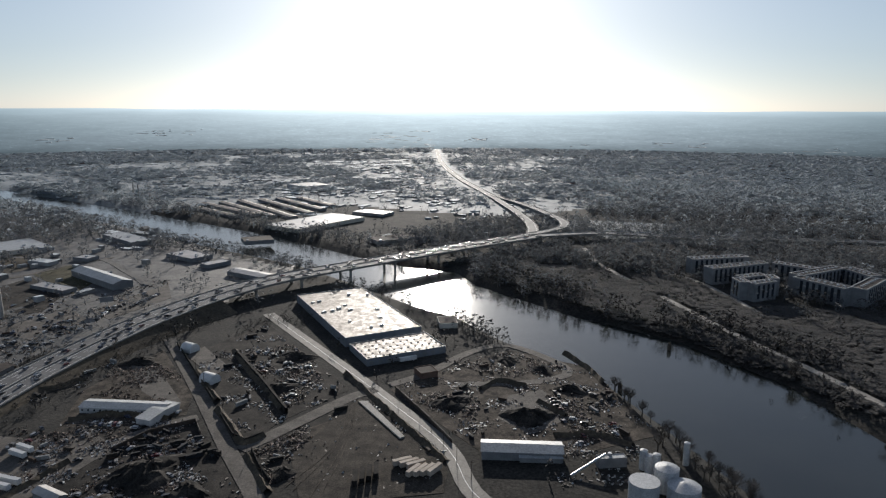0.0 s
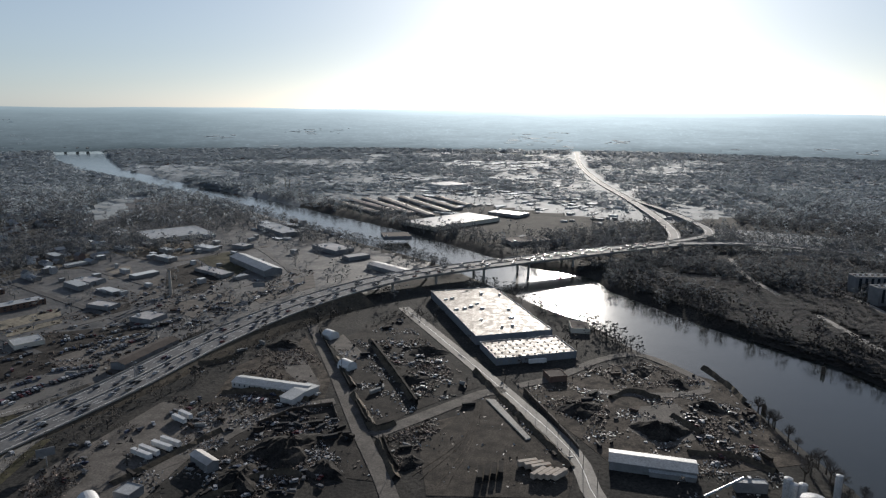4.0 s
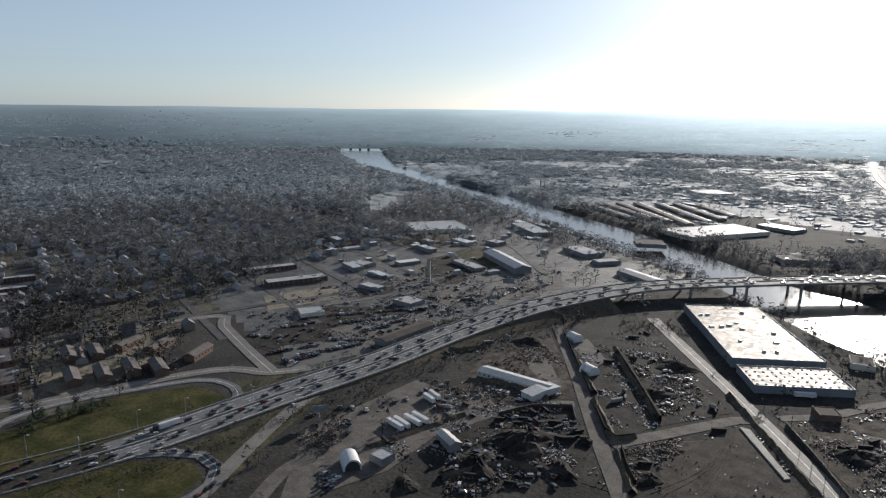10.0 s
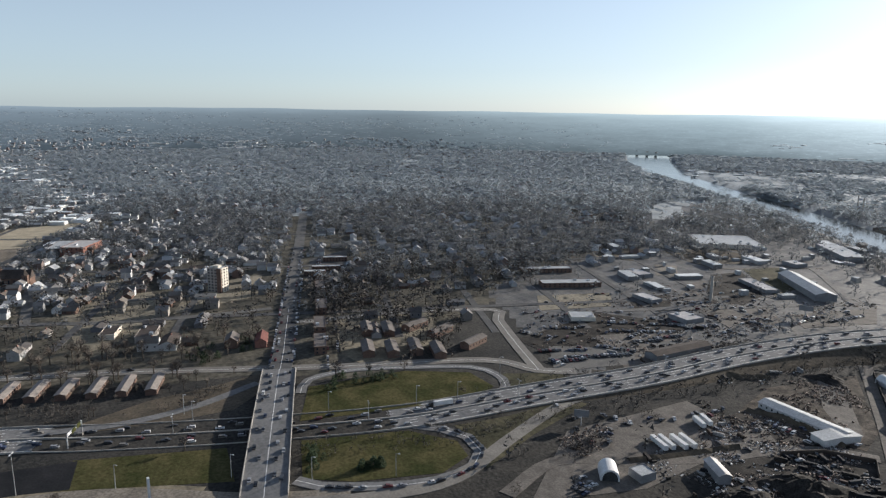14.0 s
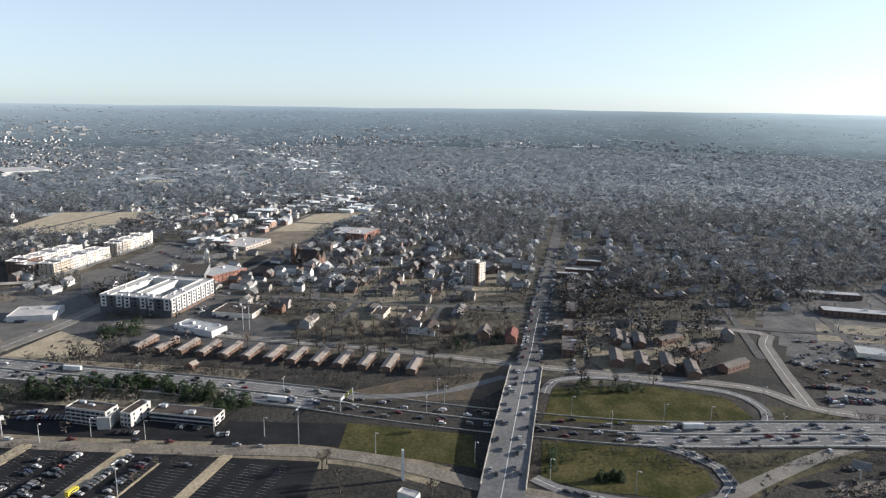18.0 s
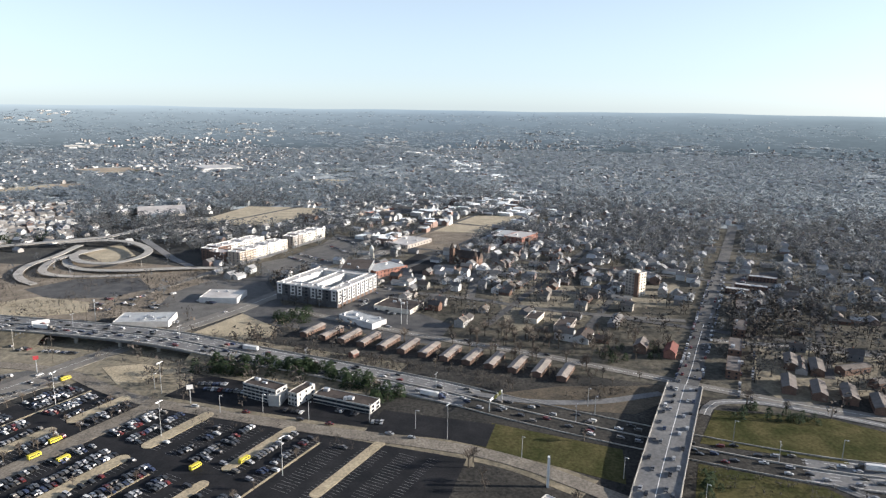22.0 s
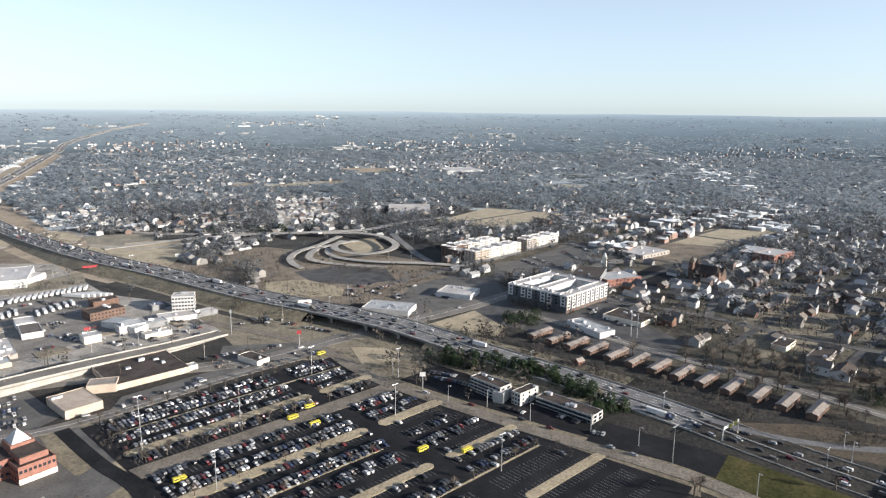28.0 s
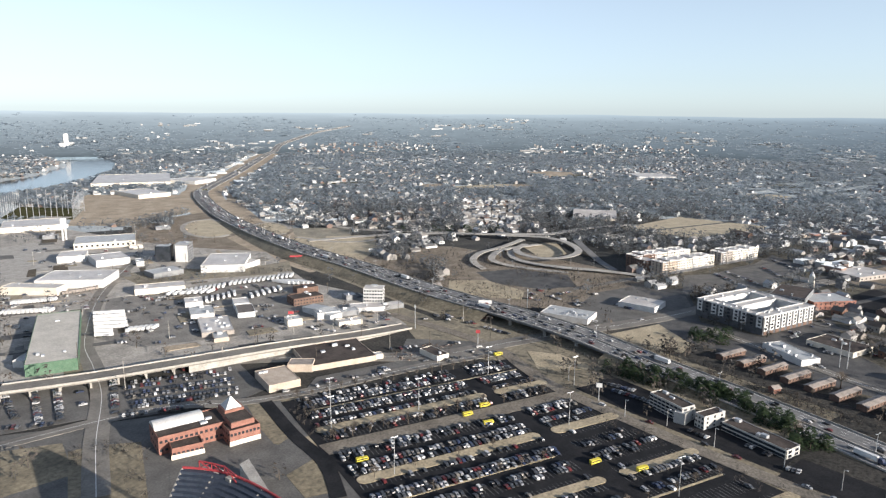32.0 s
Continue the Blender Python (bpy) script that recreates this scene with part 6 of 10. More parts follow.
for off, gap in ((-3.9, 24), (-7.4, 22), (-11.0, 26)):
    along(HW, off, gap, 1, -1300, 960)
for off, gap in ((3.9, 26), (7.4, 30), (11.0, 34)):
    along(HW, off, gap, -1, -1300, 960)
OVER = smooth_line([(-860, 341, 0), (-660, 251, 0), (-560, 207, 0), (-525, 191.5, 0), (-492, 177.5, 1.0), (-448, 157.3, 4.2), (-436, 152, 4.8), (-375, 125.4, 5.2), (-322, 102.4, 3.8), (-300, 92.8, 1.2)], 10)
for off, direction in ((-8, 1), (-4.5, 1), (4.5, -1), (8, -1)):
    along(OVER, off, 20, direction, -900, 900)
for pts, gap in (([(-328.1, 196.1), (-315.3, 207.6), (-298.5, 215.5), (-280.2, 211.8), (-269.5, 198.9), (-267.8, 173.9), (-278.4, 147.4), (-295.9, 120.4)], 9), ([(-409.7, -200.9), (-390, -108.5), (-360.2, -4.9)], 30), ([(-350.6, -395.3), (-411.1, -321.7), (-484.1, -283.2), (-549.3, -248.7), (-626.4, -208)], 40), ([(-597.7, -115.1), (-518.9, 50.1), (-469, 145.6)], 45), ([(-192.3, -415.4), (-230, -400.4), (-308.3, -343.7)], 40)):
    along(smooth_line([(*p, 0.0) for p in pts], 10), 1.8, gap, 1, -2000, 2000)

# trailers and lorries
def trailer(x, y, ang, z=0.0, L=15.0, label="white box trailer parked in the yard", group="parked trailers", cab=False, material=None):
    root = thing("lorry" if cab else "trailer", pose(x, y, z, 0, 0, ang), label, "lorry" if cab else "trailer", group)
    part("box", Shape().box(-L / 2, L / 2, -1.3, 1.3, 1.15, 3.95, inset=0.05), material or M_TRUCK, root)
    part("chassis", Shape().box(-L / 2 + 0.2, L / 2 - 0.2, -0.6, 0.6, 0.75, 1.13), M_DARK, root)
    for u in ((-L / 2 + 1.2, -L / 2 + 2.5) if L > 8 else (-L / 2 + 1.2,)):
        part("axle", AXLE, None, root, at=pose(u, 0, 0.5))
    if cab:
        part("cab", Shape().extrude_y([(L / 2 + 0.6, 0.6), (L / 2 + 5.2, 0.6), (L / 2 + 5.3, 1.7), (L / 2 + 3.4, 2.0), (L / 2 + 2.9, 3.3), (L / 2 + 0.8, 3.6)], -1.2, 1.2), M_CAR, root)
        part("axle", AXLE, None, root, at=pose(L / 2 + 4.2, 0, 0.5))
        part("axle", AXLE, None, root, at=pose(L / 2 + 1.4, 0, 0.5))
    else:
        part("landing_leg", Shape().box(L / 2 - 2.6, L / 2 - 2.4, -0.9, 0.9, 0, 1.1), M_STEEL, root)
    return root


WHEEL_BIG = Shape().add([(0.5 * math.cos(2 * math.pi * k / 10), y, 0.5 * math.sin(2 * math.pi * k / 10)) for y in (-0.16, 0.16) for k in range(10)],
                        [(k, 10 + k, 10 + (k + 1) % 10, (k + 1) % 10) for k in range(10)] + [tuple(range(10)), tuple(range(19, 9, -1))]).mesh("wheel", M_TYRE)

AXLE = Shape()
for v_ in (-1.1, 1.1):
    AXLE.tube((0, v_ - 0.16, 0), (0, v_ + 0.16, 0), 0.5, n=10)
AXLE = AXLE.tube((0, -1.0, 0), (0, 1.0, 0), 0.12, n=5).mesh("axle", M_TYRE)


def trailers(a, b, n, turn=90, L=15.0, **more):
    a, b = Vector(a), Vector(b)
    d = b - a
    ang = math.degrees(math.atan2(d.y, d.x))
    for k in range(n):
        p = a + d * ((k + 0.5) / n)
        trailer(p.x, p.y, ang + turn + rnd.uniform(-2, 2), L=L, **more)


trailers((-230.4, 299.7), (-226.8, 308.5), 2, 95)
trailers((-225.2, 309.9), (-220.8, 320.5), 2, 95)
trailers((-23.4, 339), (-12.2, 334.3), 3, 50, 11, label="long cream tank sections stacked in the yard", material=M_TANWALL)
trailers((-16.8, 328.6), (-2.2, 329.8), 4, 50, 11, label="long cream tank sections stacked in the yard", material=M_TANWALL)
trailers((-46.6, 320), (-33, 329.6), 4, 60, 12, label="dark dropped trailer in the cinder yard", material=M_MUD)
trailers((-233.8, 341.8), (-233, 354), 2, 70, 12)
trailer(*(-26.3, 491.8), 25, L=14, label="white trailer parked against the warehouse")
trailers((-311.8, -641.8), (-274.9, -567.3), 7, 75, label="white box trailer parked at the truck stop")
trailers((-322, -634.7), (-295, -578.9), 5, 75, label="white box trailer parked at the truck stop")
trailers((-378.8, -692.3), (-418.4, -669), 7, 70, 13, label="white lorry parked at the truck stop", cab=True)
trailers((-401.7, -643.9), (-447, -632.3), 9, 60, 13, label="white lorry parked at the truck stop", cab=True)
trailers((-453.5, -636.1), (-525.1, -609.3), 14, 60, 13, label="white lorry parked at the truck stop", cab=True)
trailers((-381.7, -599.2), (-433.7, -595.3), 8, 60, 13, label="white lorry parked at the truck stop", cab=True)
trailers((-388, -652), (-424, -622), 7, 60, 13, label="white lorry parked at the truck stop", cab=True)
trailers((-492, -598), (-512, -572), 6, 150, 24, label="long white container in the truck-stop yard")
trailers((-296, -569), (-318, -557), 6, 60, 9, label="short white lorry at the truck-stop fence")
trailers((-432.5, -575), (-478.7, -575.6), 6, 60, 13, label="white lorry parked at the truck stop", cab=True)
trailers((-272.3, -740.5), (-306.4, -720.2), 12, 70, 7, label="short white lorry parked in the yard")
trailers((-250.8, -711.8), (-286.7, -683.5), 12, 70, 7, label="short white lorry parked in the yard")
trailers((-320.3, -737.7), (-356.6, -732.5), 11, 70, 5, label="yellow-brown box lorry in the yard", material=M_TANROOF)
n_hw = across(HW)
for k, off in ((0.28, 7.4), (0.335, -7.4), (0.40, 11.0), (0.47, -11.0), (0.52, 7.4), (0.56, -3.9), (0.585, 11), (0.60, -11), (0.63, 7.4), (0.66, -7.4), (0.69, 7.4), (0.715, -7.4), (0.75, 7.4), (0.78, -11.0), (0.83, 7.4)):
    q = int(k * len(HW))
    x, y, z = HW[q]
    trailer(x + n_hw[q, 0] * off, y + n_hw[q, 1] * off, math.degrees(math.atan2(-n_hw[q, 0], n_hw[q, 1])) + (0 if off < 0 else 180), z + 0.26, 13, "white lorry driving on the highway", "highway traffic", True)
for q in ((-356.2, -233.8), (-337.9, -234.9), (-335.5, -217.5), (-330.4, -143.2), (-338.5, -119.2), (-253.2, -249.3), (-445, -277.7)):
    root = thing("shuttle_bus", pose(q[0], q[1], 0.1, 0, 0, 154), "yellow shuttle bus in the stadium lot", "bus", "shuttle buses")
    part("body", Shape().extrude_y([(-3.5, 0.5), (3.5, 0.5), (3.6, 1.4), (3.2, 2.6), (-3.5, 2.7)], -1.1, 1.1), M_YELLOW, root)
    part("glazing", Shape().box(-3.2, 3.0, -1.13, 1.13, 1.5, 2.2), M_GLASS, root, "dark glass")
    for u in (-2.7, 2.7):
        for v in (-1.1, 1.1):
            part("wheel", WHEEL_BIG, None, root, at=pose(u, v, 0.5))

# ---- interchange, inn and housing ----
for side in (11.6, -11.6):
    pts = [(-448, 157.3, 4.2), (-436, 152, 4.8), (-375, 125.4, 5.2), (-322, 102.4, 3.8), (-300, 92.8, 1.2)]
    line = smooth_line(pts, 8)
    tagged(part("parapet", ribbon(line, side + 0.25, side - 0.25, 1.2, 1.6), M_CONC), "pale concrete parapet of the overpass", "parapet", kind="structure")
    tagged(part("abutment", ribbon(smooth_line([(-322, 102.4, 3.6), (-312, 98, 2.6), (-300, 92.8, 1.0)], 5), side + 0.2, side - 0.2, 0, 5), M_CONC), "concrete side wall of the overpass", "wall", kind="structure")
for t in (0.2, 0.5, 0.78):
    x, y = -440 + 128 * t, 153 - 54 * t
    root = thing("overpass_pier", pose(x, y, 0, 0, 0, 66), "concrete pier wall under the overpass", "bridge pier", "overpass piers")
    part("column", Shape().box(-11, 11, -0.6, 0.6, -0.8, 4.0), M_CONC, root)
area("slope", [(-446, 147), (-436, 142), (-430, 162), (-441, 167)], M_BANK, "earth ramp below the overpass end", 4.0, "slope")

for k in range(13):
    x, y = -558 + 7.15 * k, -126 + 17.0 * k
    root = gable("row_house", "brown brick row house with a weathered tan roof", "house", (x, y, 157, 28, 7.0), 3.9, 0.95, M_BROWNBRICK, M_TANROOF, windows=7, group="row houses by the highway")
gable("house", "small brick house with a tan roof", "house", (-500.1, -82.6, 144.8, 6.2, 5.6), 4, 1.5, M_BRICK, M_TANROOF)
for q, ang in (((-500.7, 255.6), 157), ((-489.9, 270), 157), ((-456.3, 233), 157), ((-445.9, 248.9), 157), ((-440.2, 266.8), 157), ((-423.9, 278), 157), ((-487.8, 296.3), 110), ((-463.3, 306.5), 110), ((-425, 313.8), 110)):
    gable("apartment_house", "brown brick apartment house with a grey roof", "house", (q[0], q[1], ang, 26, 9), 5, 1.8, M_BROWNBRICK, M_BROWNROOF, windows=6, group="brick apartment houses")

build_block("inn", "white four-storey wing of a roadside inn", "hotel", (-422.3, -130.4, 64.2, 28.0, 11.2), 9.5, M_INN, M_ROOFD, units=2, windows=(4, 8, 2, 3.0, 1.45))
flat((-416.6, -120.2, 83.1, 7.5, 15.4), 7, M_INN, M_ROOFG, "white entrance block of the inn", "hotel", 1, "inn")
flat((-419.4, -105.2, 64.8, 7.3, 19.1), 8.5, M_INN, M_ROOFD, "white stair block of the inn", "hotel", 1, "inn", windows=(3, 3, 3, 1.4, 1.5))
flat((-414.3, -74.8, 67.6, 43.0, 12.8), 5.2, M_INN, M_ROOFD, "long white two-storey wing of the inn", "hotel", 3, "inn", windows=(2, 12, 2, 3.5, 1.7))

# courtyard block: four wings, pale panels between dark bays
court = thing("apartment_block", pose(-680, -135, 0, 0, 0, 156.6), "white and dark five-storey apartment block round a courtyard", "apartment building")
for x0, x1, y0, y1 in ((-38, 38, -36, -25), (-38, 38, 25, 36), (-38, -27, -25, 25), (27, 38, -25, 25), (-27, 27, -4, 6)):
    part("wall", Shape().box(x0, x1, y0, y1, -0.3, 16.5), M_DARKWALL, court)
    part("roof", Shape().box(x0 + 0.4, x1 - 0.4, y0 + 0.4, y1 - 0.4, 16.504, 16.8), M_ROOFW, court)
    part("parapet", Shape().box(x0 - 0.1, x1 + 0.1, y0 - 0.1, y0 + 0.3, 16.504, 17.6), M_WHITE, court)
    part("parapet", Shape().box(x0 - 0.1, x1 + 0.1, y1 - 0.3, y1 + 0.1, 16.504, 17.6), M_WHITE, court)
for y0, y1 in ((-25, -4), (6, 25)):
    for ax, bx, ay, by in ((-27, 27, y0, y0 + 0.2), (-27, 27, y1 - 0.2, y1), (-27, -26.8, y0 + 0.2, y1 - 0.2), (26.8, 27, y0 + 0.2, y1 - 0.2)):
        part("court_wall", Shape().box(ax, bx, ay, by, 0, 16.4), M_WHITE, court, "white wall of the inner court")
panel = Shape().box(-2.8, 2.8, -0.35, 0.3, 3.4, 16.9).mesh("panel", M_WHITE)
for k in range(26):
    u, v = rnd.choice(((rnd.uniform(-36, 36), rnd.uniform(-34, -22)), (rnd.uniform(-36, 36), rnd.uniform(22, 34)), (rnd.uniform(-36, -24), rnd.uniform(-18, 18)), (rnd.uniform(24, 36), rnd.uniform(-18, 18))))
    part("roof_unit", Shape().box(u - 1.2, u + 1.2, v - 0.9, v + 0.9, 16.8, 16.8 + rnd.uniform(0.8, 1.8), inset=0.1), M_STEEL, court)
for x0, x1, y0, y1 in ((-27, 27, -25, -24.7), (-27, 27, 24.7, 25), (-27.3, -27, -25, 25), (27, 27.3, -25, 25), (-38.1, -37.7, -36, 36), (37.7, 38.1, -36, 36)):
    part("parapet", Shape().box(x0, x1, y0, y1, 16.504, 17.6), M_WHITE, court)
panel_dark = Shape().box(-2.5, 2.5, -0.25, 0.3, 3.4, 16.3).mesh("panel", M_DARKWALL)
pane = Shape().box(-1.3, 1.3, -0.41, 0.1, 0, 1.9).mesh("window", M_GLASS)
foot = Shape().box(-2.5, 2.5, -0.2, 0.3, 0, 3.3).mesh("panel", M_BROWNBRICK)
part("court_deck", Shape().box(-26.5, 26.5, 6.5, 24.5, 8.0, 9.0), M_ROOFG, court, "pale raised deck in the courtyard")
part("ground_floor", Shape().box(-38.5, -38.36, -35, 35, 0, 6.2), M_DARKWALL, court, "dark lower storeys")
for side in range(4):
    half, depth = ((38, 36) if side % 2 == 0 else (36, 38))
    turn = pose(0, 0, 0, 0, 0, 90 * side)
    for k in range(9):
        x = -half + 2 * half * (k + 0.5) / 9
        pn = part("panel", panel_dark if side == 3 and k % 3 == 1 else panel, None, court, at=turn @ pose(x, -depth, 0))
        part("panel", foot, None, court, at=turn @ pose(x, -depth, 0))
        for fl in range(4):
            part("window", pane, None, pn, at=pose(0.3, 0, 4.6 + 3.2 * fl))
keep_poly([(-735, -150), (-660, -185), (-628, -115), (-700, -80)])
# houses and halls where the avenue meets the overpass
gable("hall", "red-roofed brick hall beside the avenue", "hall", (*(-519.9, 169.6), 157, 22, 9), 5, 3, M_BRICK, M_REDROOF)
gable("hall", "dark brick church hall with a red-brown roof", "hall", (*(-528, 148), 157, 17, 10), 6, 3.5, M_BROWNBRICK, M_BROWNROOF, windows=4)
gable("house", "large white house with a dark hipped roof", "house", (*(-552.1, 105.8), 157, 24, 13), 5, 3, M_WHITE, M_ROOFD, True, 5)
gable("house", "white gabled house among dark trees", "house", (*(-552, 89.8), 66, 16, 9), 7, 4, M_WHITE, M_SHINGLE, True, 3)
flat((*(-583.9, 95.2), 157, 30, 14), 5, M_GREYTAN, M_ROOFD, "low dark-roofed hall by the town street", "hall", 2)
flat((*(-605.9, 70.3), 157, 26, 12), 4, M_CREAM, M_ROOFD, "low dark-roofed building by the town street", "building", 1)
for px_y in [(-648.8, 278.5), (-582.6, 249.7), (-530.3, 225.1), (-486.3, 206)]:
    flat((*px_y, 157, 34, 10), 6, M_BROWNBRICK, M_BROWNROOF, "brown flat-roofed apartment row beside the avenue", "apartment building", 1, windows=(2, 8, 2, 1.5, 1.4))

tower = build_block("tower_block", "pale concrete residential tower with dark stripes", "tower", (*(-699.2, 187), 128, 13, 16), 25, M_GREYTAN, M_ROOFG, units=2, windows=(8, 3, 4, 1.9, 1.5))
part("panel", Shape().box(-6.8, -5.0, -8.4, -3.4, 0, 25.5), M_BROWNBRICK, tower, "dark brown stair strip")
# sunlight put into the colour: paler panel on the tower's sun-facing side
part("panel", Shape().box(-4.8, 6.5, -8.03, -7.95, 0, 25.4), M_CREAM, tower, "paler panel painted for the sunlit side")
part("lift_house", Shape().box(-3, 3, -3, 3, 25.3, 27.6), M_CREAM, tower)
def apartment_row(at, ends, depth, h, label, first):
    """A long block in stepped bays of brick, white and cream, each with its own windows."""
    (ax, ay), (bx, by) = at, ends
    L = math.hypot(bx - ax, by - ay)
    ang = math.degrees(math.atan2(by - ay, bx - ax))
    root = thing("apartment_block", pose(ax, ay, 0, 0, 0, ang), label, "apartment building", "apartment blocks by the interchange")
    n = int(L / 10)
    pane_ = Shape().box(-0.75, 0.75, -0.05, 0.12, 0, 1.8).mesh("window", M_GLASS)
    rail = Shape().box(-1.7, 1.7, -0.9, 0.05, 0, 1.0).mesh("balcony", M_STEEL)
    for k in range(n):
        step = (0.0, 0.9, 0.0, -0.5)[k % 4]
        top = h + (0.0, 1.4, 0.3, 0.9)[k % 4]
        x0, x1, y0, y1 = L * k / n, L * (k + 1) / n - 0.02, -depth / 2 - step, depth / 2 + step
        wall = part("wall", Shape().box(x0, x1, y0, y1, -0.3, top), first if k < n // 3 else (M_CREAM, M_WHITE)[k % 2], root)
        part("roof", Shape().box(x0 + 0.3, x1 - 0.3, y0 + 0.3, y1 - 0.3, top + 0.004, top + 0.2), M_ROOFW, root)
        s_ = Shape()
        for q in ((x0, x1, y0, y0 + 0.3), (x0, x1, y1 - 0.3, y1)):
            s_.box(*q, top + 0.004, top + 0.9)
        part("parapet", s_, M_WHITE, root)
        part("roof_unit", Shape().box(x0 + 3, x0 + 5, -1.5, 0.5, top + 0.2, top + 1.5, inset=0.1), M_STEEL, root)
        part("ground_floor", Shape().box(x0, x1, y0 - 0.08, y0 - 0.004, 0, 3.4), M_DARKWALL, root, "dark ground floor front")
        for fl in range(1, 5):
            for u in (0.22, 0.5, 0.78):
                part("window", pane_, None, wall, at=pose(x0 + (x1 - x0) * u, y0, 3.2 * fl + 0.7))
            if k % 2 == 0:
                part("balcony", rail, None, wall, at=pose(x0 + (x1 - x0) * 0.5, y0, 3.2 * fl + 0.1))
    for side, x in ((90, L), (270, 0)):
        for fl in range(1, 5):
            for u in (-0.3, 0.0, 0.3):
                part("window", pane_, None, root, at=pose(x, depth * u, 3.2 * fl + 0.7, 0, 0, side))
    keep_poly([(ax, ay - 30), (bx, by - 30), (bx, by + 30), (ax, ay + 30)])


apartment_row((-806, -273), (-893, -236), 19, 15.5, "cream, white and brick apartment block in stepped bays", M_TANWALL)
apartment_row((-822, -311), (-912, -272), 19, 15.5, "brick and white apartment block behind another", M_BROWNBRICK)
apartment_row((-913, -232), (-982, -202), 18, 15.5, "white apartment block with balconies beside the street", M_GREYTAN)
flat((-818, -293, 156, 17, 24), 14, M_BROWNBRICK, M_ROOFW, "dark brick end wing of the apartments", "apartment building", 2, windows=(4, 4, 6, 1.4, 1.7))
flat((-762.7, -115.7, 89.1, 32.3, 50.2), 13, M_GREY, M_ROOFD, "dark brick hall behind the apartments", "hall", 2, windows=(3, 10, 8, 1.4, 2))
flat((-776.3, -87.8, 135.3, 47.7, 32.3), 8, M_BRICK, M_ROOFG, "red brick church with grey roof", "church", 2, windows=(2, 9, 5, 1.3, 2))
steeple = thing("steeple", pose(*(-834.3, -107.9), 0), "pale stone steeple among roofs", "steeple")
part("tower", Shape().box(-2.6, 2.6, -2.6, 2.6, -0.3, 17), M_CREAM, steeple)
part("spire", Shape().cyl(0, 0, 17, 22, 2.9, 0.3, n=8), M_ROOFG, steeple)
flat((-951, -70, 150, 62, 40), 5, M_GREYTAN, M_ROOFW, "low white-roofed school in a brown park", "school", 3, windows=(1, 8, 4, 2.4, 1.8))
flat((-987.0, 85.9, 70.7, 52.4, 55.4), 10, M_BROWNBRICK, M_ROOFG, "brick school with pale roof", "school", 4, windows=(3, 14, 8, 1.5, 1.8))
flat((-974.2, 92.6, 147.0, 50.1, 29.1), 12, M_BRICK, M_ROOFW, "red brick wing of the school", "school", 1, windows=(3, 6, 5, 1.5, 1.8))
flat((-655.7, -235.8, 88.5, 37.7, 31.0), 5, M_WHITE, M_ROOFW, "low white flat-roofed shop building", "shop", 3, "shop")
flat((-575.5, -278.6, 96.2, 46.6, 27.8), 5, M_WHITE, M_ROOFG, "low white-fronted shop with roof units", "shop", 8, "shop")
flat((-587.5, -87.1, 52.3, 42.3, 18.2), 5, M_WHITE, M_ROOFG, "low pale shop beside the row houses", "shop", 5, "shop")
flat((-635.8, -57.6, 67.4, 39.2, 31.3), 4, M_CREAM, M_ROOFD, "low restaurant with a dark roof", "shop", 3, "shop")
flat((-505.9, -465.5, 123.9, 19.9, 16.8), 14, M_WHITE, M_ROOFW, "white cube-shaped office block", "office building", 3, windows=(4, 7, 6, 2, 1.6))
flat((-477.5, -449.6, 141.1, 32.4, 18.1), 4, M_WHITE, M_ROOFW, "low white annex of the office block", "office building", 1)
gable("shed", "white hall with a grey roof", "hall", (-437.6, -471.6, 174.7, 14.2, 42.3), 5, 2, M_WHITE, M_ROOFG)
flat((-463.0, -524.2, 160.8, 27.1, 13.7), 6, M_BROWNBRICK, M_ROOFD, "long brown brick low building", "building", 2, windows=(2, 10, 3, 1.5, 1.4))
flat((-486.6, -547.2, 155.3, 23.7, 14.4), 6, M_BROWNBRICK, M_ROOFD, "brown low flat-roofed building", "building", 1)
flat((-363.1, -381.3, 153.5, 54.5, 47.0), 3.9, M_TANWALL, M_ROOFD, "large low building with a brown-black roof", "building", 5)
flat((-329.2, -381.8, 127.4, 18.6, 13.4), 5.5, M_TANWALL, M_TANROOF, "pink brick front of the low building", "building", 0)
flat((-300.9, -376.1, 159.0, 23.1, 31.7), 5, M_TANWALL, M_TANWALL, "tan flat-roofed building beside the street", "building", 2)
flat((-412.6, -318.0, 165.0, 12.0, 22.8), 4, M_CREAM, M_ROOFD, "small building in a cluttered yard", "building", 1)
flat((-377.2, -353.6, 152.0, 17.7, 6.4), 3.5, M_CREAM, M_ROOFG, "small pale low flat building", "building", 0)
flat((-242.8, -582.8, 152.8, 35.0, 139.2), 9, M_GREENWALL, M_CREAMROOF, "long warehouse with green walls and pale roof", "warehouse", 4, "warehouse")
flat((-211.2, -561.0, 127.3, 8.4, 24.9), 5, M_WHITE, M_ROOFG, "pale side wing of the green warehouse", "warehouse", 0, "warehouse")
flat((-350, -517, 150, 27, 46), 3.8, M_GREYTAN, M_ROOFW, "low white flat-roofed truck-stop shop", "shop", 9, "shop")
flat((-367, -562, 150, 21, 28), 4.6, M_WHITE, M_ROOFG, "grey-roofed middle hall of the truck stop", "shop", 4, "shop")
flat((-335, -489, 150, 12, 18), 3.2, M_TANWALL, M_ROOFG, "small low front wing of the truck stop", "shop", 1, "shop")
flat((-384, -600, 150, 17, 20), 4.4, M_WHITE, M_ROOFW, "white flat-roofed truck-stop hall", "shop", 1, "shop")
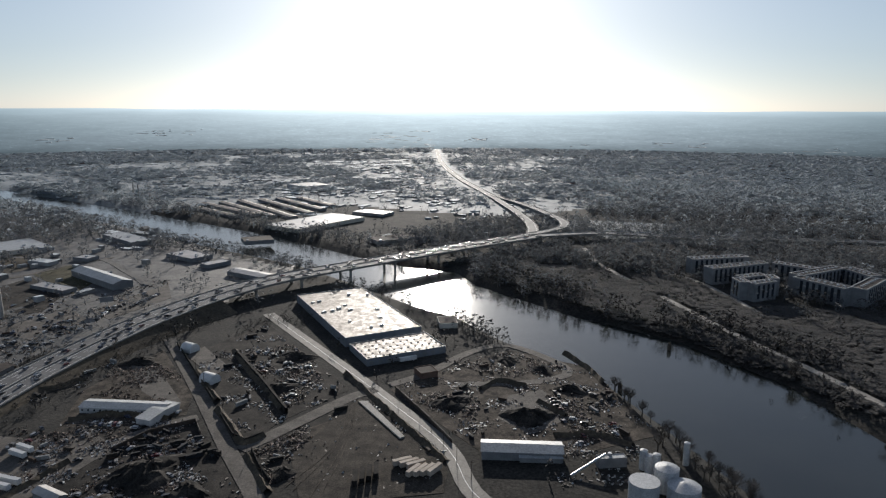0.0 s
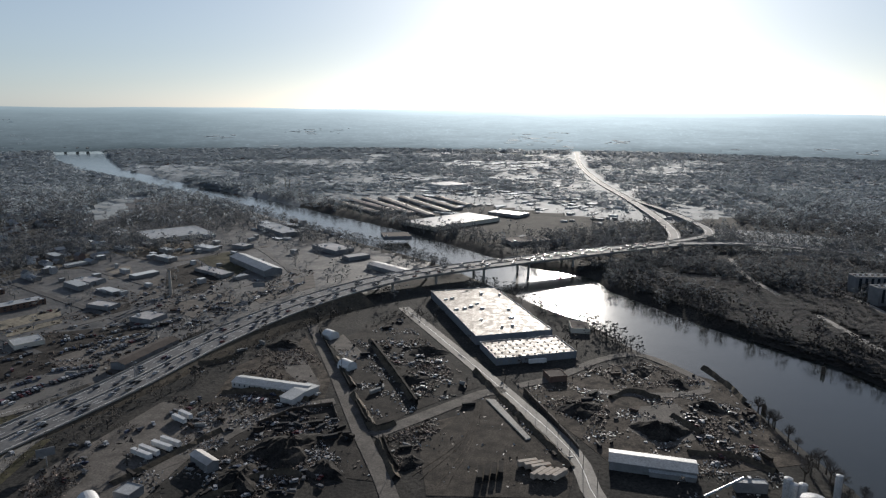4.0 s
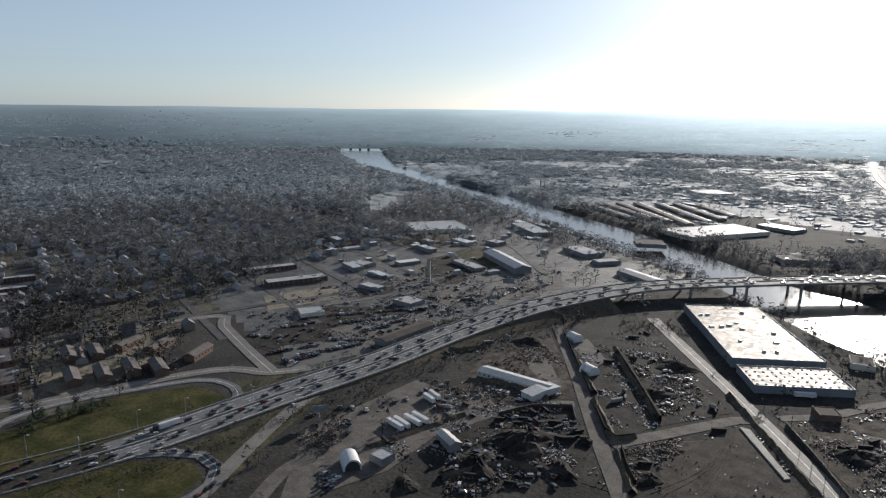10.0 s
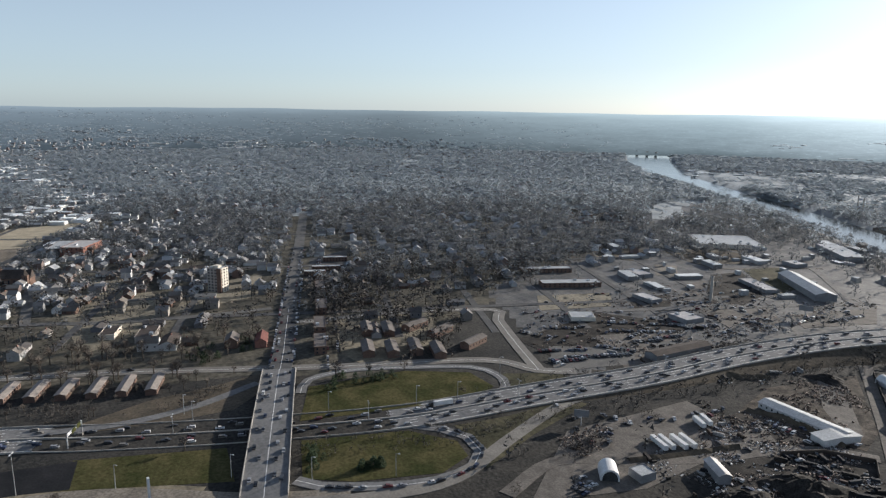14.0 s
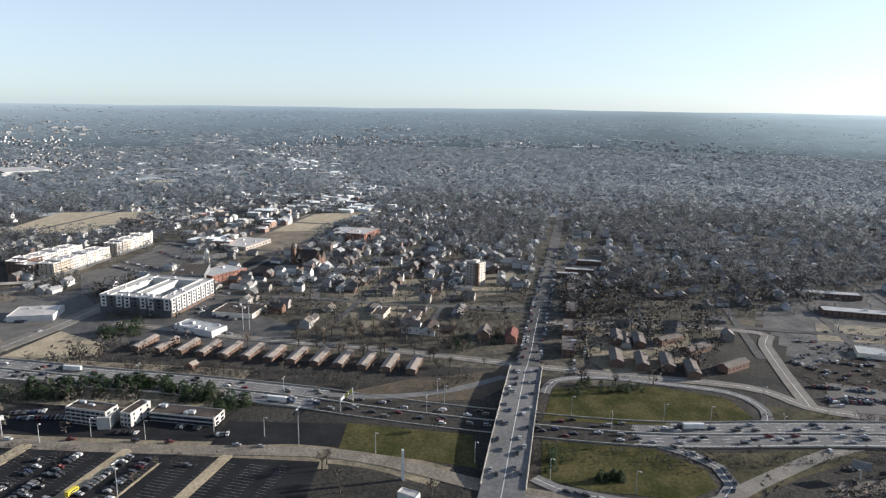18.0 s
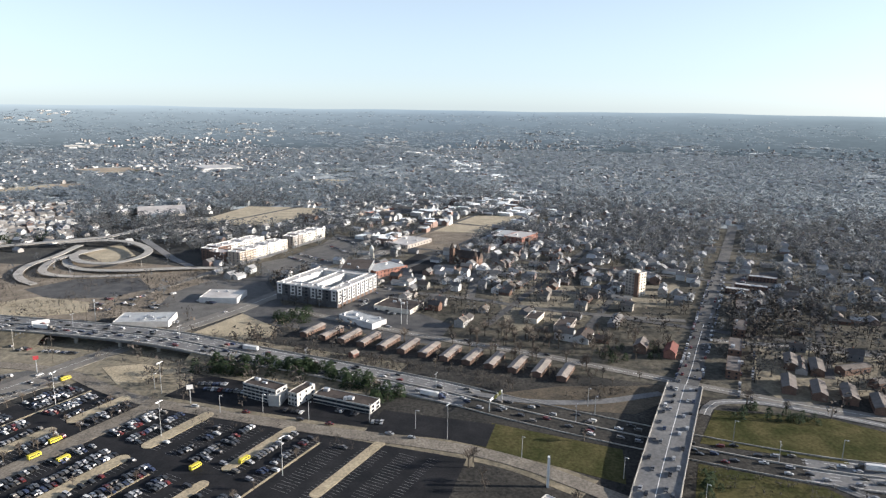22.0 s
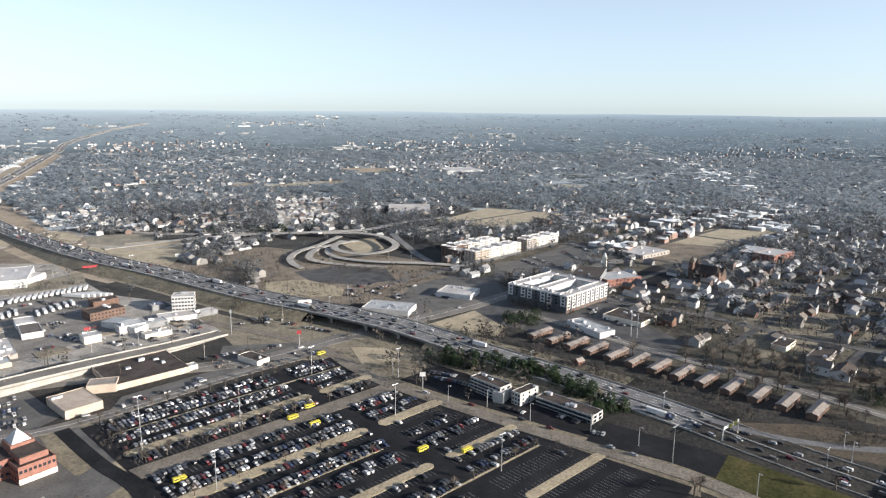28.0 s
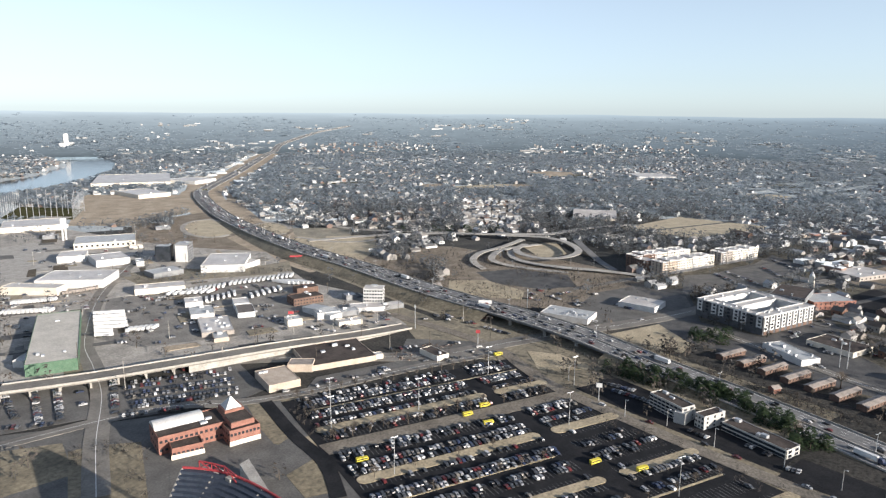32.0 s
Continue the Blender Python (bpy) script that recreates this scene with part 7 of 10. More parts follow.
flat((-396, -534, 57.5, 30, 16), 4.6, M_TRUCK, M_BROWNROOF, "long fuel station canopy with a brown roof", "canopy", 0, "canopy")
flat((-411, -560, 57.5, 22, 15), 4.4, M_TRUCK, M_ROOFW, "white fuel station canopy with a red edge", "canopy", 0, "canopy")
flat((-482, -806, 128.6, 18, 16), 20, M_GLASS, M_ROOFG, "dark blue-glass wing of the hotel", "hotel", 1, "hotel")
flat((-393.1, -673.6, 150.0, 50.2, 22.6), 6, M_CREAM, M_ROOFW, "long pale low flat building", "building", 2)
flat((-458.2, -517.4, 160.1, 31.8, 18.6), 7, M_BROWNBRICK, M_ROOFD, "brown two-storey brick lodge building", "building", 1, windows=(2, 10, 3, 1.5, 1.4))
flat((-436.4, -464.1, 152.4, 22.0, 15.6), 6, M_WHITE, M_ROOFG, "white low flat-roofed building", "building", 1)
flat((-511.4, -716.6, 135.2, 50.5, 70.5), 9, M_WHITE, M_ROOFW, "white warehouse below the highway", "warehouse", 2, "warehouse")
flat((-522.8, -701.8, -164.2, 34.9, 28.8), 6, M_WHITE, M_ROOFW, "white flat side hall of warehouse", "warehouse", 0, "warehouse")
flat((-500.0, -790.7, 128.6, 17.1, 23.1), 22, M_GREY, M_ROOFG, "dark-glass hotel tower with a white side", "hotel", 2, "hotel", windows=(6, 5, 5, 2.6, 1.8))
flat((-492.7, -783.5, 128.5, 14.9, 7.5), 21, M_WHITE, M_ROOFW, "white balconied face of the hotel tower", "hotel", 0, "hotel")
flat((-356.3, -775.9, 132.0, 71.4, 48.8), 9, M_WHITE, M_ROOFW, "large pale flat-roofed warehouse", "warehouse", 3, "warehouse")
flat((-306.8, -769.6, 123.5, 60.9, 18.3), 8, M_CREAM, M_ROOFW, "pale long flat-roofed warehouse", "warehouse", 2, "warehouse")
flat((-412.4, -903.0, 147.2, 31.9, 37.9), 8, M_WHITE, M_ROOFW, "pale flat-roofed warehouse by the yards", "warehouse", 1, "warehouse")
flat((-432.4, -851.2, 164.4, 39.4, 45.0), 8, M_WHITE, M_ROOFW, "pale flat-roofed warehouse by the yards", "warehouse", 1, "warehouse")
flat((-492.4, -971.4, 150.5, 78.6, 61.1), 8, M_CREAM, M_ROOFG, "pale long building with bays", "warehouse", 1, "warehouse", windows=(1, 12, 2, 3, 3))
flat((-436.8, -736.0, 173.3, 36.1, 26.0), 6, M_GREY, M_ROOFG, "grey flat building by the road", "warehouse", 1, "warehouse")
flat((-982.0, -1746.6, 147.9, 183.2, 250.5), 10, M_CREAM, M_ROOFW, "very long pale warehouse by the river", "warehouse", 3, "warehouse")
flat((-839.8, -1461.9, 175.1, 73.5, 113.9), 8, M_CREAM, M_ROOFW, "pale warehouse on the cleared field", "warehouse", 1, "warehouse")
flat((-1073.5, -1623.0, -164.3, 82.9, 93.9), 9, M_WHITE, M_ROOFW, "pale warehouse by the highway bend", "warehouse", 1, "warehouse")
flat((-2022.6, -707.6, 126.9, 110.6, 115.5), 9, M_WHITE, M_ROOFW, "long white building among far trees", "building", 1)
gable("hall", "wide pale hall with tent-like roof", "hall", (-1200.6, -527.8, 114.3, 77.7, 107.2), 4, 8, M_CREAM, M_ROOFW)

for k in range(6):
    flat((-1168 - 18 * k, -180 + 12 * k, 147, 15, 10), 6.5, (M_WHITE, M_TANWALL, M_BRICK)[k % 3], M_ROOFG, "narrow pale terrace house on the avenue", "house", 0, "terrace_house", windows=(2, 3, 2, 1.3, 1.4))
for k, (px_, py_, w_) in enumerate(((-728, 322, 34), (-768, 352, 30), (-712, 300, 24))):
    flat((px_, py_, 64, w_, 10), 5, M_BROWNBRICK, M_ROOFG, "long low brown apartment house", "building", 1, windows=(2, 8, 2, 1.6, 1.3))
church = thing("church", pose(-832, 12, 0, 0, 0, 66), "dark slate-roofed church with red brick towers", "church")
part("wall", Shape().box(-18, 18, -7, 7, -0.3, 9), M_BROWNBRICK, church)
part("roof", Shape().add([(-18.5, -7.6, 8.8), (18.5, -7.6, 8.8), (18.5, 7.6, 8.8), (-18.5, 7.6, 8.8), (-18.5, 0, 17), (18.5, 0, 17)], [(0, 1, 5, 4), (2, 3, 4, 5), (1, 2, 5), (3, 0, 4), (3, 2, 1, 0)]), M_ROOFD, church)
for u, v, h in ((-17, -8.5, 20), (-17, 8.5, 16), (15, -9.5, 13)):
    tw = part("tower", Shape().box(u - 2.6, u + 2.6, v - 2.6, v + 2.6, -0.3, h), M_BROWNBRICK, church)
    part("spire", Shape().cyl(u, v, h, h + 7, 3.4, 0.15, n=4), M_ROOFD, church)
    for z in (4, 9):
        part("window", Shape().box(u - 0.6, u + 0.6, v - 2.68, v - 2.5, z, z + 2.6), M_GLASS, tw)
for k in range(6):
    part("window", Shape().box(-14 + 5.4 * k, -12.6 + 5.4 * k, -7.08, -6.9, 3, 7), M_GLASS, church)
mill = thing("mill", pose(-1464, -3112, 26, 0, 0, 40), "white mill with a tall tower on the far river bank", "mill")
part("hall", Shape().box(-42, 42, -14, 14, -4, 16), M_TRUCK, mill)
part("tower", Shape().box(-6, 10, -7, 7, 16, 52), M_TRUCK, mill)
part("roof", Shape().box(-41, 41, -13, 13, 16.004, 16.4), M_ROOFW, mill)
part("cap", Shape().box(-5, 5, -5, 5, 52.004, 56), M_TRUCK, mill)
board = thing("sign", pose(-470.6, -1048.1, 0, 0, 0, 25), "tall white blank board on two thick legs", "sign")
for u in (-3.2, 3.2):
    part("leg", Shape().box(u - 1.1, u + 1.1, -0.9, 0.9, -0.3, 18), M_TRUCK, board)
part("board", Shape().box(-9, 9, -0.7, 0.7, 18, 23), M_TRUCK, board)
part("upper_board", Shape().box(-5.5, 5.5, -0.7, 0.7, 23.05, 33), M_TRUCK, board)

# beyond the river and beside the highway
rnd_b = random.Random(21)
flat((-322.5, 848.8, 56.1, 30.5, 52.8), 4.8, M_GREY, M_ROOFW, "white-roofed depot by the river", "warehouse", 4, "warehouse")
flat((-276.5, 808.3, 50.2, 31.2, 17.7), 4.1, M_GREY, M_ROOFW, "white-roofed shed by the river", "warehouse", 0, "warehouse")
gable("shed", "long pale-roofed shed beside the highway", "shed", (-218.1, 752.5, -33.2, 56.9, 18.5), 5, 1.5, M_GREY, M_ROOFW)
gable("shed", "long hall with grey metal roof", "hall", (-376.2, 729.9, -38.8, 98.1, 21.3), 7, 3, M_GREY, M_ROOFG)
flat((-409.4, 694.0, -26.3, 52.8, 16.2), 3.4, M_GREY, M_ROOFW, "low building with a white roof", "building", 2)
flat((-447.0, 835.2, -17.9, 23.1, 18.3), 4.1, M_GREY, M_ROOFW, "low building with a white roof", "building", 1)
flat((-451.9, 960.3, -40.7, 91.5, 31.2), 5.4, M_GREY, M_ROOFG, "grey flat warehouse by the river trees", "warehouse", 2, "warehouse")
flat((-583.3, 889.3, 50.3, 87.5, 75.9), 5.4, M_CREAM, M_ROOFG, "large flat brown-grey warehouse", "warehouse", 4, "warehouse")
flat((-517.0, 623.8, -5.7, 33.2, 13.9), 3.4, M_GREY, M_ROOFG, "grey flat-roofed low building", "building", 1)
flat((-375.1, 521.5, -7.6, 23.5, 20.9), 4.1, M_GREY, M_ROOFW, "shop building with a white roof", "building", 2)
flat((-440.3, 546.3, -8.6, 27.5, 14.7), 3.4, M_GREY, M_ROOFW, "small building with a white roof", "building", 1)
flat((-515.6, 622.1, -12.2, 26.6, 18.8), 4.1, M_GREY, M_ROOFW, "small building with a white roof", "building", 1)
flat((-523.8, 518.9, 62.0, 65.8, 17.2), 4.8, M_BROWNBRICK, M_ROOFG, "long brown brick apartment terrace", "building", 2, windows=(2, 12, 2, 1.8, 1.2))
flat((-586.8, 539.7, 64.1, 62.1, 13.6), 4.8, M_BROWNBRICK, M_ROOFG, "long brown brick apartment terrace", "building", 2, windows=(2, 12, 2, 1.8, 1.2))
flat((-430.9, 443.1, 55.4, 21.9, 19.4), 3.4, M_CREAM, M_ROOFG, "low tan flat-roofed building", "building", 1)
gable("shed", "long dark metal-roofed shed beside the highway", "shed", (-321.3, 440.0, 83.8, 59.2, 13.2), 5, 1.5, M_GREY, M_ROOFD)
flat((-208.0, 1106.9, 54.4, 150.9, 75.0), 6.1, M_CREAM, M_ROOFW, "huge flat warehouse across the river", "warehouse", 6, "warehouse")
flat((-323.7, 1643.2, 42.3, 76.9, 75.6), 5.4, M_WHITE, M_ROOFW, "white flat warehouse far across the river", "warehouse", 2, "warehouse")
flat((-264.8, 956.4, 23.9, 40.9, 35.8), 4.8, M_GREY, M_ROOFD, "dark flat warehouse across the river", "warehouse", 2, "warehouse")
flat((-72.4, 969.7, 30.5, 64.6, 34.9), 4.8, M_GREY, M_ROOFD, "dark flat warehouse across the river", "warehouse", 2, "warehouse")
flat((-125.7, 1216.0, -25.8, 65.5, 36.5), 4.8, M_GREY, M_ROOFW, "pale flat warehouse across the river", "warehouse", 2, "warehouse")
for k in range(46):
    q = [(-291, -786.4), (-392.2, -875.5), (-482.4, -934.1), (-609, -995.4), (-345.9, -582.4), (-419.7, -550), (-450.9, -493.3), (-485.8, -464.6), (-463.8, -429.6), (-443.7, -1049.8), (-480.3, -845.3), (-405.7, -475.8)][k % 12]
    x, y = q[0] + rnd_b.uniform(-38, 38), q[1] + rnd_b.uniform(-38, 38)
    if bool(is_free(x, y)):
        flat((x, y, 154 + rnd_b.choice((0, 90)), rnd_b.uniform(10, 24), rnd_b.uniform(8, 14)), rnd_b.uniform(3.5, 6), rnd_b.choice((M_WHITE, M_CREAM, M_GREY)), rnd_b.choice((M_ROOFW, M_ROOFG, M_ROOFW)), "small pale commercial building in the paved yards", "building", 1)
for a, b in zip([(-496.6, 1305.8), (-469.5, 1329.8), (-438.9, 1345.8), (-410.4, 1370.9), (-372.8, 1389), (-340.4, 1406), (-299.6, 1415.3)], [(-354.8, 1165.5), (-327, 1185.4), (-294.3, 1171.6), (-255.8, 1159.6), (-234.4, 1205.3), (-221.9, 1252), (-211.6, 1301.4)]):
    a, b = Vector((*a, 0)), Vector((*b, 0))
    d, mid = b - a, (a + b) / 2
    gable("shed", "long pale storage shed in a row across the river", "shed", (mid.x, mid.y, math.degrees(math.atan2(d.y, d.x)), d.length, 14), 4, 1.5, M_GREY, M_ROOFBIG, group="storage sheds across the river")
def riverside_block(line, closed, depth, h, label):
    """Apartment wings along a line of corners, with pale roof rims and dark window bays."""
    root = thing("apartment_block", pose(*line[0], 0), label, "apartment building")
    base = Vector((*line[0], 0))
    ends = list(zip(line, line[1:] + line[:1])) if closed else list(zip(line, line[1:]))
    for k, (a, b) in enumerate(ends):
        a, b = Vector((*a, 0)), Vector((*b, 0))
        d = b - a
        L = d.length - (depth * 0.9 if closed else 0) - (0.02 * k)
        at = Matrix.Translation((a + b) / 2 - base) @ Matrix.Rotation(math.atan2(d.y, d.x), 4, "Z")
        hk = h + 0.13 * k
        wing = part("wall", Shape().box(-L / 2, L / 2, -depth / 2, depth / 2, -0.3, hk), M_GREY, root, at=at)
        part("roof", Shape().box(-L / 2 + 0.3, L / 2 - 0.3, -depth / 2 + 0.3, depth / 2 - 0.3, hk + 0.004, hk + 0.2), M_ROOFD, wing)
        rim = Shape()
        for q in ((-L / 2, L / 2, -depth / 2, -depth / 2 + 0.9), (-L / 2, L / 2, depth / 2 - 0.9, depth / 2), (-L / 2, -L / 2 + 0.9, -depth / 2 + 0.9, depth / 2 - 0.9), (L / 2 - 0.9, L / 2, -depth / 2 + 0.9, depth / 2 - 0.9)):
            rim.box(*q, hk + 0.21, hk + 1.0)
        part("roof_edge", rim, M_ROOFW, wing, "white roof edge")
        for u in np.arange(-L / 2 + 5, L / 2 - 4, 6.5):
            part("roof_unit", Shape().box(u - 1.1, u + 1.1, -1.4, 0.9, hk + 0.21, hk + 1.5, inset=0.1), M_STEEL, wing)
            for side in (-1, 1):
                y = side * depth / 2
                part("window_bay", Shape().box(u - 1.5, u + 1.5, min(y, y + 0.12 * side), max(y, y + 0.12 * side), 3.0, hk - 1.2), M_GLASS, wing, "dark window bay")
                z = 6.0 + 3.0 * (int(u * 10) % 3)
                part("balcony", Shape().box(u + 1.8, u + 4.2, min(y, y + 1.3 * side), max(y, y + 1.3 * side), z, z + 0.9), M_CONC, wing)
    keep_poly([tuple(p) for p in line] if len(line) > 2 else [(line[0][0] - 8, line[0][1] - 8), (line[1][0] + 8, line[1][1] - 8), (line[1][0] + 8, line[1][1] + 8), (line[0][0] - 8, line[0][1] + 8)])
    for a, b in ends:
        keep_line([a, b], depth + 8)


riverside_block([(288, 778), (359, 793)], False, 14, 18, "long grey riverside apartment wing with a white roof rim")
riverside_block([(292, 731), (366, 759)], False, 14, 18, "long grey riverside apartment wing with a white roof rim")
riverside_block([(303, 688), (343, 703), (340, 676), (304, 660)], True, 11, 18, "grey riverside apartment block round a narrow court")
riverside_block([(366, 697), (444, 740), (454, 688), (399, 638)], True, 15, 18, "grey riverside apartment block round a wide court")
riverside_block([(380, 764), (415, 729)], False, 13, 17, "short grey riverside apartment wing with a white roof rim")
street("road", [(268.7, 777.9), (286, 734), (294.8, 670.3), (300.1, 618.2)], 6, "pale lane beside the riverside apartments", M_PALE, False)

# elevated road with concrete walls
VIA = smooth_line([(-168.9, -502.1, 6.5), (-216.6, -475.7, 6.5), (-275.8, -449.4, 6.5), (-346.2, -422.7, 5), (-412, -396.3, 2.5), (-458.4, -383.4, 0.3)], 9)
tagged(part("viaduct", ribbon(VIA, 8, -8, 0.2, 1.5), M_ROAD), "grey elevated road on concrete piers", "viaduct", kind="structure")
for side in (8, -8):
    tagged(part("parapet", ribbon(VIA, side + 0.2, side - 0.2, 1.3, 1.6), M_CONC), "pale concrete parapet of the elevated road", "parapet", kind="structure")
sel = [k for k in range(len(VIA)) if VIA[k, 0] < -270]
for side in (7.8, -7.8):
    line = VIA[sel[0]:sel[-1] + 1]
    s = Shape()
    n = across(line) * side
    for k in range(len(line) - 1):
        a, b = line[k, :2] + n[k], line[k + 1, :2] + n[k + 1]
        s.add([(*a, -0.3), (*b, -0.3), (*b, line[k + 1, 2]), (*a, line[k, 2])], [(0, 1, 2, 3)])
    tagged(part("retaining_wall", s, M_CONC), "white concrete retaining wall of the elevated road", "wall", kind="structure")
for k in range(0, sel[0], 2):
    x, y, z = VIA[k]
    d = across(VIA)[k]
    root = thing("viaduct_pier", pose(x, y, 0, 0, 0, math.degrees(math.atan2(d[1], d[0]))), "pale concrete pier of the elevated road", "bridge pier", "viaduct piers")
    for u in (-5.5, 0, 5.5):
        part("column", Shape().box(u - 0.6, u + 0.6, -0.6, 0.6, -0.2, z - 1.9), M_CONC, root)
    part("cap", Shape().box(-7.5, 7.5, -0.8, 0.8, z - 1.9, z - 1.28), M_CONC, root)
keep_line([tuple(p) for p in VIA], 20)
# ---- stadium edge and its offices ----
off_at = (-211.2, -350.0, 161.2, 39.6, 22.0)
office = build_block("stadium_offices", "long red brick stadium office building", "building", off_at, 10, M_BRICK, M_ROOFD, units=4, windows=(2, 14, 4, 1.6, 1.6))
part("vault", Shape().extrude_y([(6.5 * math.cos(math.pi * k / 8), 10.3 + 3.4 * math.sin(math.pi * k / 8)) for k in range(9)], -off_at[3] * 0.36, off_at[3] * 0.36), M_WHITE, office, "white barrel-vault roof", at=pose(-off_at[3] * 0.13, off_at[4] * 0.26, 0, 0, 0, 90))
wing = build_block("stadium_offices", "low red brick front wing with dark roof", "building", (-200.4, -336.9, 156.0, 17.0, 11.0), 6, M_BRICK, M_ROOFD, windows=(1, 7, 2, 1.6, 1.8))
part("arcade", Shape().box(-9, 9, -5.9, -5.4, 0, 2.8), M_CREAM, wing, "cream arcade base")
blk_at = (-232.2, -332.0, 162.7, 18.5, 26.0)
block2 = build_block("stadium_offices", "red brick corner block with a white pyramid roof", "building", blk_at, 9, M_BRICK, M_ROOFD, windows=(2, 8, 8, 1.5, 1.6))
part("upper_storey", Shape().box(-blk_at[3] * 0.36, blk_at[3] * 0.4, -9, 6, 9.3, 12.5), M_BRICK, block2)
part("upper_roof", Shape().box(-blk_at[3] * 0.34, blk_at[3] * 0.38, -8.6, 5.6, 12.504, 12.8), M_ROOFD, block2)
part("base_band", Shape().box(-blk_at[3] * 0.5 - 0.15, blk_at[3] * 0.5 + 0.15, -13.2, -12.6, 0, 3), M_CREAM, block2, "cream stone base")
lan = thing("lantern_tower", pose(*(-236, -342.5), 0, 0, 0, blk_at[2]), "brick lantern tower with white pyramid roof", "tower")
part("tower", Shape().box(-6, 6, -6, 6, -0.3, 14.5), M_BRICK, lan)
part("pyramid_roof", Shape().add([(-5, -5, 14.52), (5, -5, 14.52), (5, 5, 14.52), (-5, 5, 14.52), (0, 0, 21)], [(0, 1, 4), (1, 2, 4), (2, 3, 4), (3, 0, 4), (0, 3, 2, 1)]), M_WHITE, lan, "white pyramid roof")
M_SEATS = mat("stadium_seats", (0.03, 0.04, 0.06), (0.05, 0.06, 0.08), 2, 0.4, 0.5)
stand = thing("stadium_stand", Matrix(), "upper stadium stand with dark seats and red steel rim", "stadium stand")
RIM = smooth_line([(*p, 40.0) for p in [(-148.2, -257.3), (-153.1, -248.4), (-156.6, -238.2), (-158, -225), (-157.4, -206.6), (-154.7, -188.7)]], 4)
inward = across(RIM)
if (inward[0] * RIM[0, :2]).sum() > 0:
    inward = -inward


def stand_point(k, step):
    """Point k of the rim, step rows down the stand."""
    return (*(RIM[k, :2] + inward[k] * 2.2 * step), 40 - 1.25 * step)


for row in range(16):
    v = []
    for k in range(len(RIM)):
        a, d = stand_point(k, row), stand_point(k, row + 1)
        v += [a, (*d[:2], a[2]), (*d[:2], a[2] - 1.8), (*a[:2], a[2] - 1.8)]
    s = Shape().add(v, [(4 * k + i, 4 * k + 4 + i, 4 * k + 4 + (i + 1) % 4, 4 * k + (i + 1) % 4) for k in range(len(RIM) - 1) for i in range(4)] + [(0, 1, 2, 3), tuple(len(v) - 1 - i for i in range(4))])
    part("terrace_step", s, M_SEATS, stand)
for k in range(3, len(RIM) - 1, 6):
    part("stair", Shape().tube(stand_point(k, 0), stand_point(k, 15.8), 0.5, n=4), M_CONC, stand)
part("side_wall", Shape().tube(stand_point(0, 0), stand_point(0, 15.8), 0.6, n=4), M_CONC, stand)
for k in range(len(RIM) - 1):
    a, b = Vector(stand_point(k, -0.1)), Vector(stand_point(k + 1, -0.1))
    part("rim_beam", Shape().tube(a + Vector((0, 0, 0.4)), b + Vector((0, 0, 0.4)), 0.55, n=5), M_RED, stand)
    if k % 4 == 0:
        part("rim_post", Shape().tube((a.x, a.y, -0.2), (a.x, a.y, 39.8), 0.5, n=5), M_CONC, stand)
TR = [Vector((*p, 43.0)) for p in [(-153.4, -252.6), (-155.5, -246.7), (-157, -239.8), (-155.4, -229.6)]]
for a, b in zip(TR, TR[1:]):
    lo = Vector((0, 0, -3.2))
    part("lighting_truss", Shape().tube(a, b, 0.35, n=4).tube(a + lo, b + lo, 0.35, n=4).tube(a, b + lo, 0.25, n=4).tube(a + lo, b, 0.25, n=4).tube(a, a + lo, 0.25, n=4), M_RED, stand)
    m_ = (a + b) / 2
    part("speaker_box", Shape().box(m_.x - 1.6, m_.x + 1.6, m_.y - 1.6, m_.y + 1.6, 37.6, 40.2), M_CONC, stand, "pale grey box")
area("ramp_slab", [(-200.1, -287.9), (-206.8, -289), (-192.7, -255.6), (-187.1, -256.3)], M_CONC, "pale concrete stadium ramp", 9.0, "ramp")

# ---- masts, lamps and signs ----


def lamp(x, y, z, h, ang, label, group, heads=1, board=None):
    root = thing("light_pole", pose(x, y, z, 0, 0, ang), label, "lamp post", group)
    part("pole", Shape().cyl(0, 0, -0.3, h, 0.24, 0.14, n=6), M_STEEL, root)
    if heads:
        part("arm", Shape().tube((-0.9 * (heads > 1) * 1.2, 0, h - 0.1), (1.9, 0, h + 0.2), 0.1, n=5), M_STEEL, root)
    for k in range(heads):
        u = (1.9, -1.9, 0.9, -0.9)[k]
        part("head", Shape().box(u - 0.55, u + 0.55, -0.3, 0.3, h + 0.1, h + 0.38, inset=0.08), M_STEEL, root)
    return root


for q in ((-290.5, -311.9), (-270.4, -290.8), (-253.2, -225.6), (-364.8, -176.1), (-404.6, -261.5), (-324.7, -94.8), (-425.3, -201.4), (-368.7, -8.2), (-325.6, -265.5)):
    lamp(q[0], q[1], 0, 22, 154, "tall steel floodlight mast in the parking lot", "lot masts", 4)
for q in ((-398.2, -152.6), (-391.2, -94.8), (-389.7, -56.7), (-431.7, -208.8), (-382, -27.7), (-401.1, -126.2)):
    lamp(q[0], q[1], 0, 12, 60, "slim steel street lamp beside the road", "street lamps", 1)
for t in np.linspace(0.2, 0.86, 34):
    q = int(t * len(HW))
    x, y, z = HW[q]
    lamp(x, y, z + 0.3, 12, math.degrees(math.atan2(n_hw[q, 1], n_hw[q, 0])), "double-armed highway lamp on the median", "highway lamps", 2)
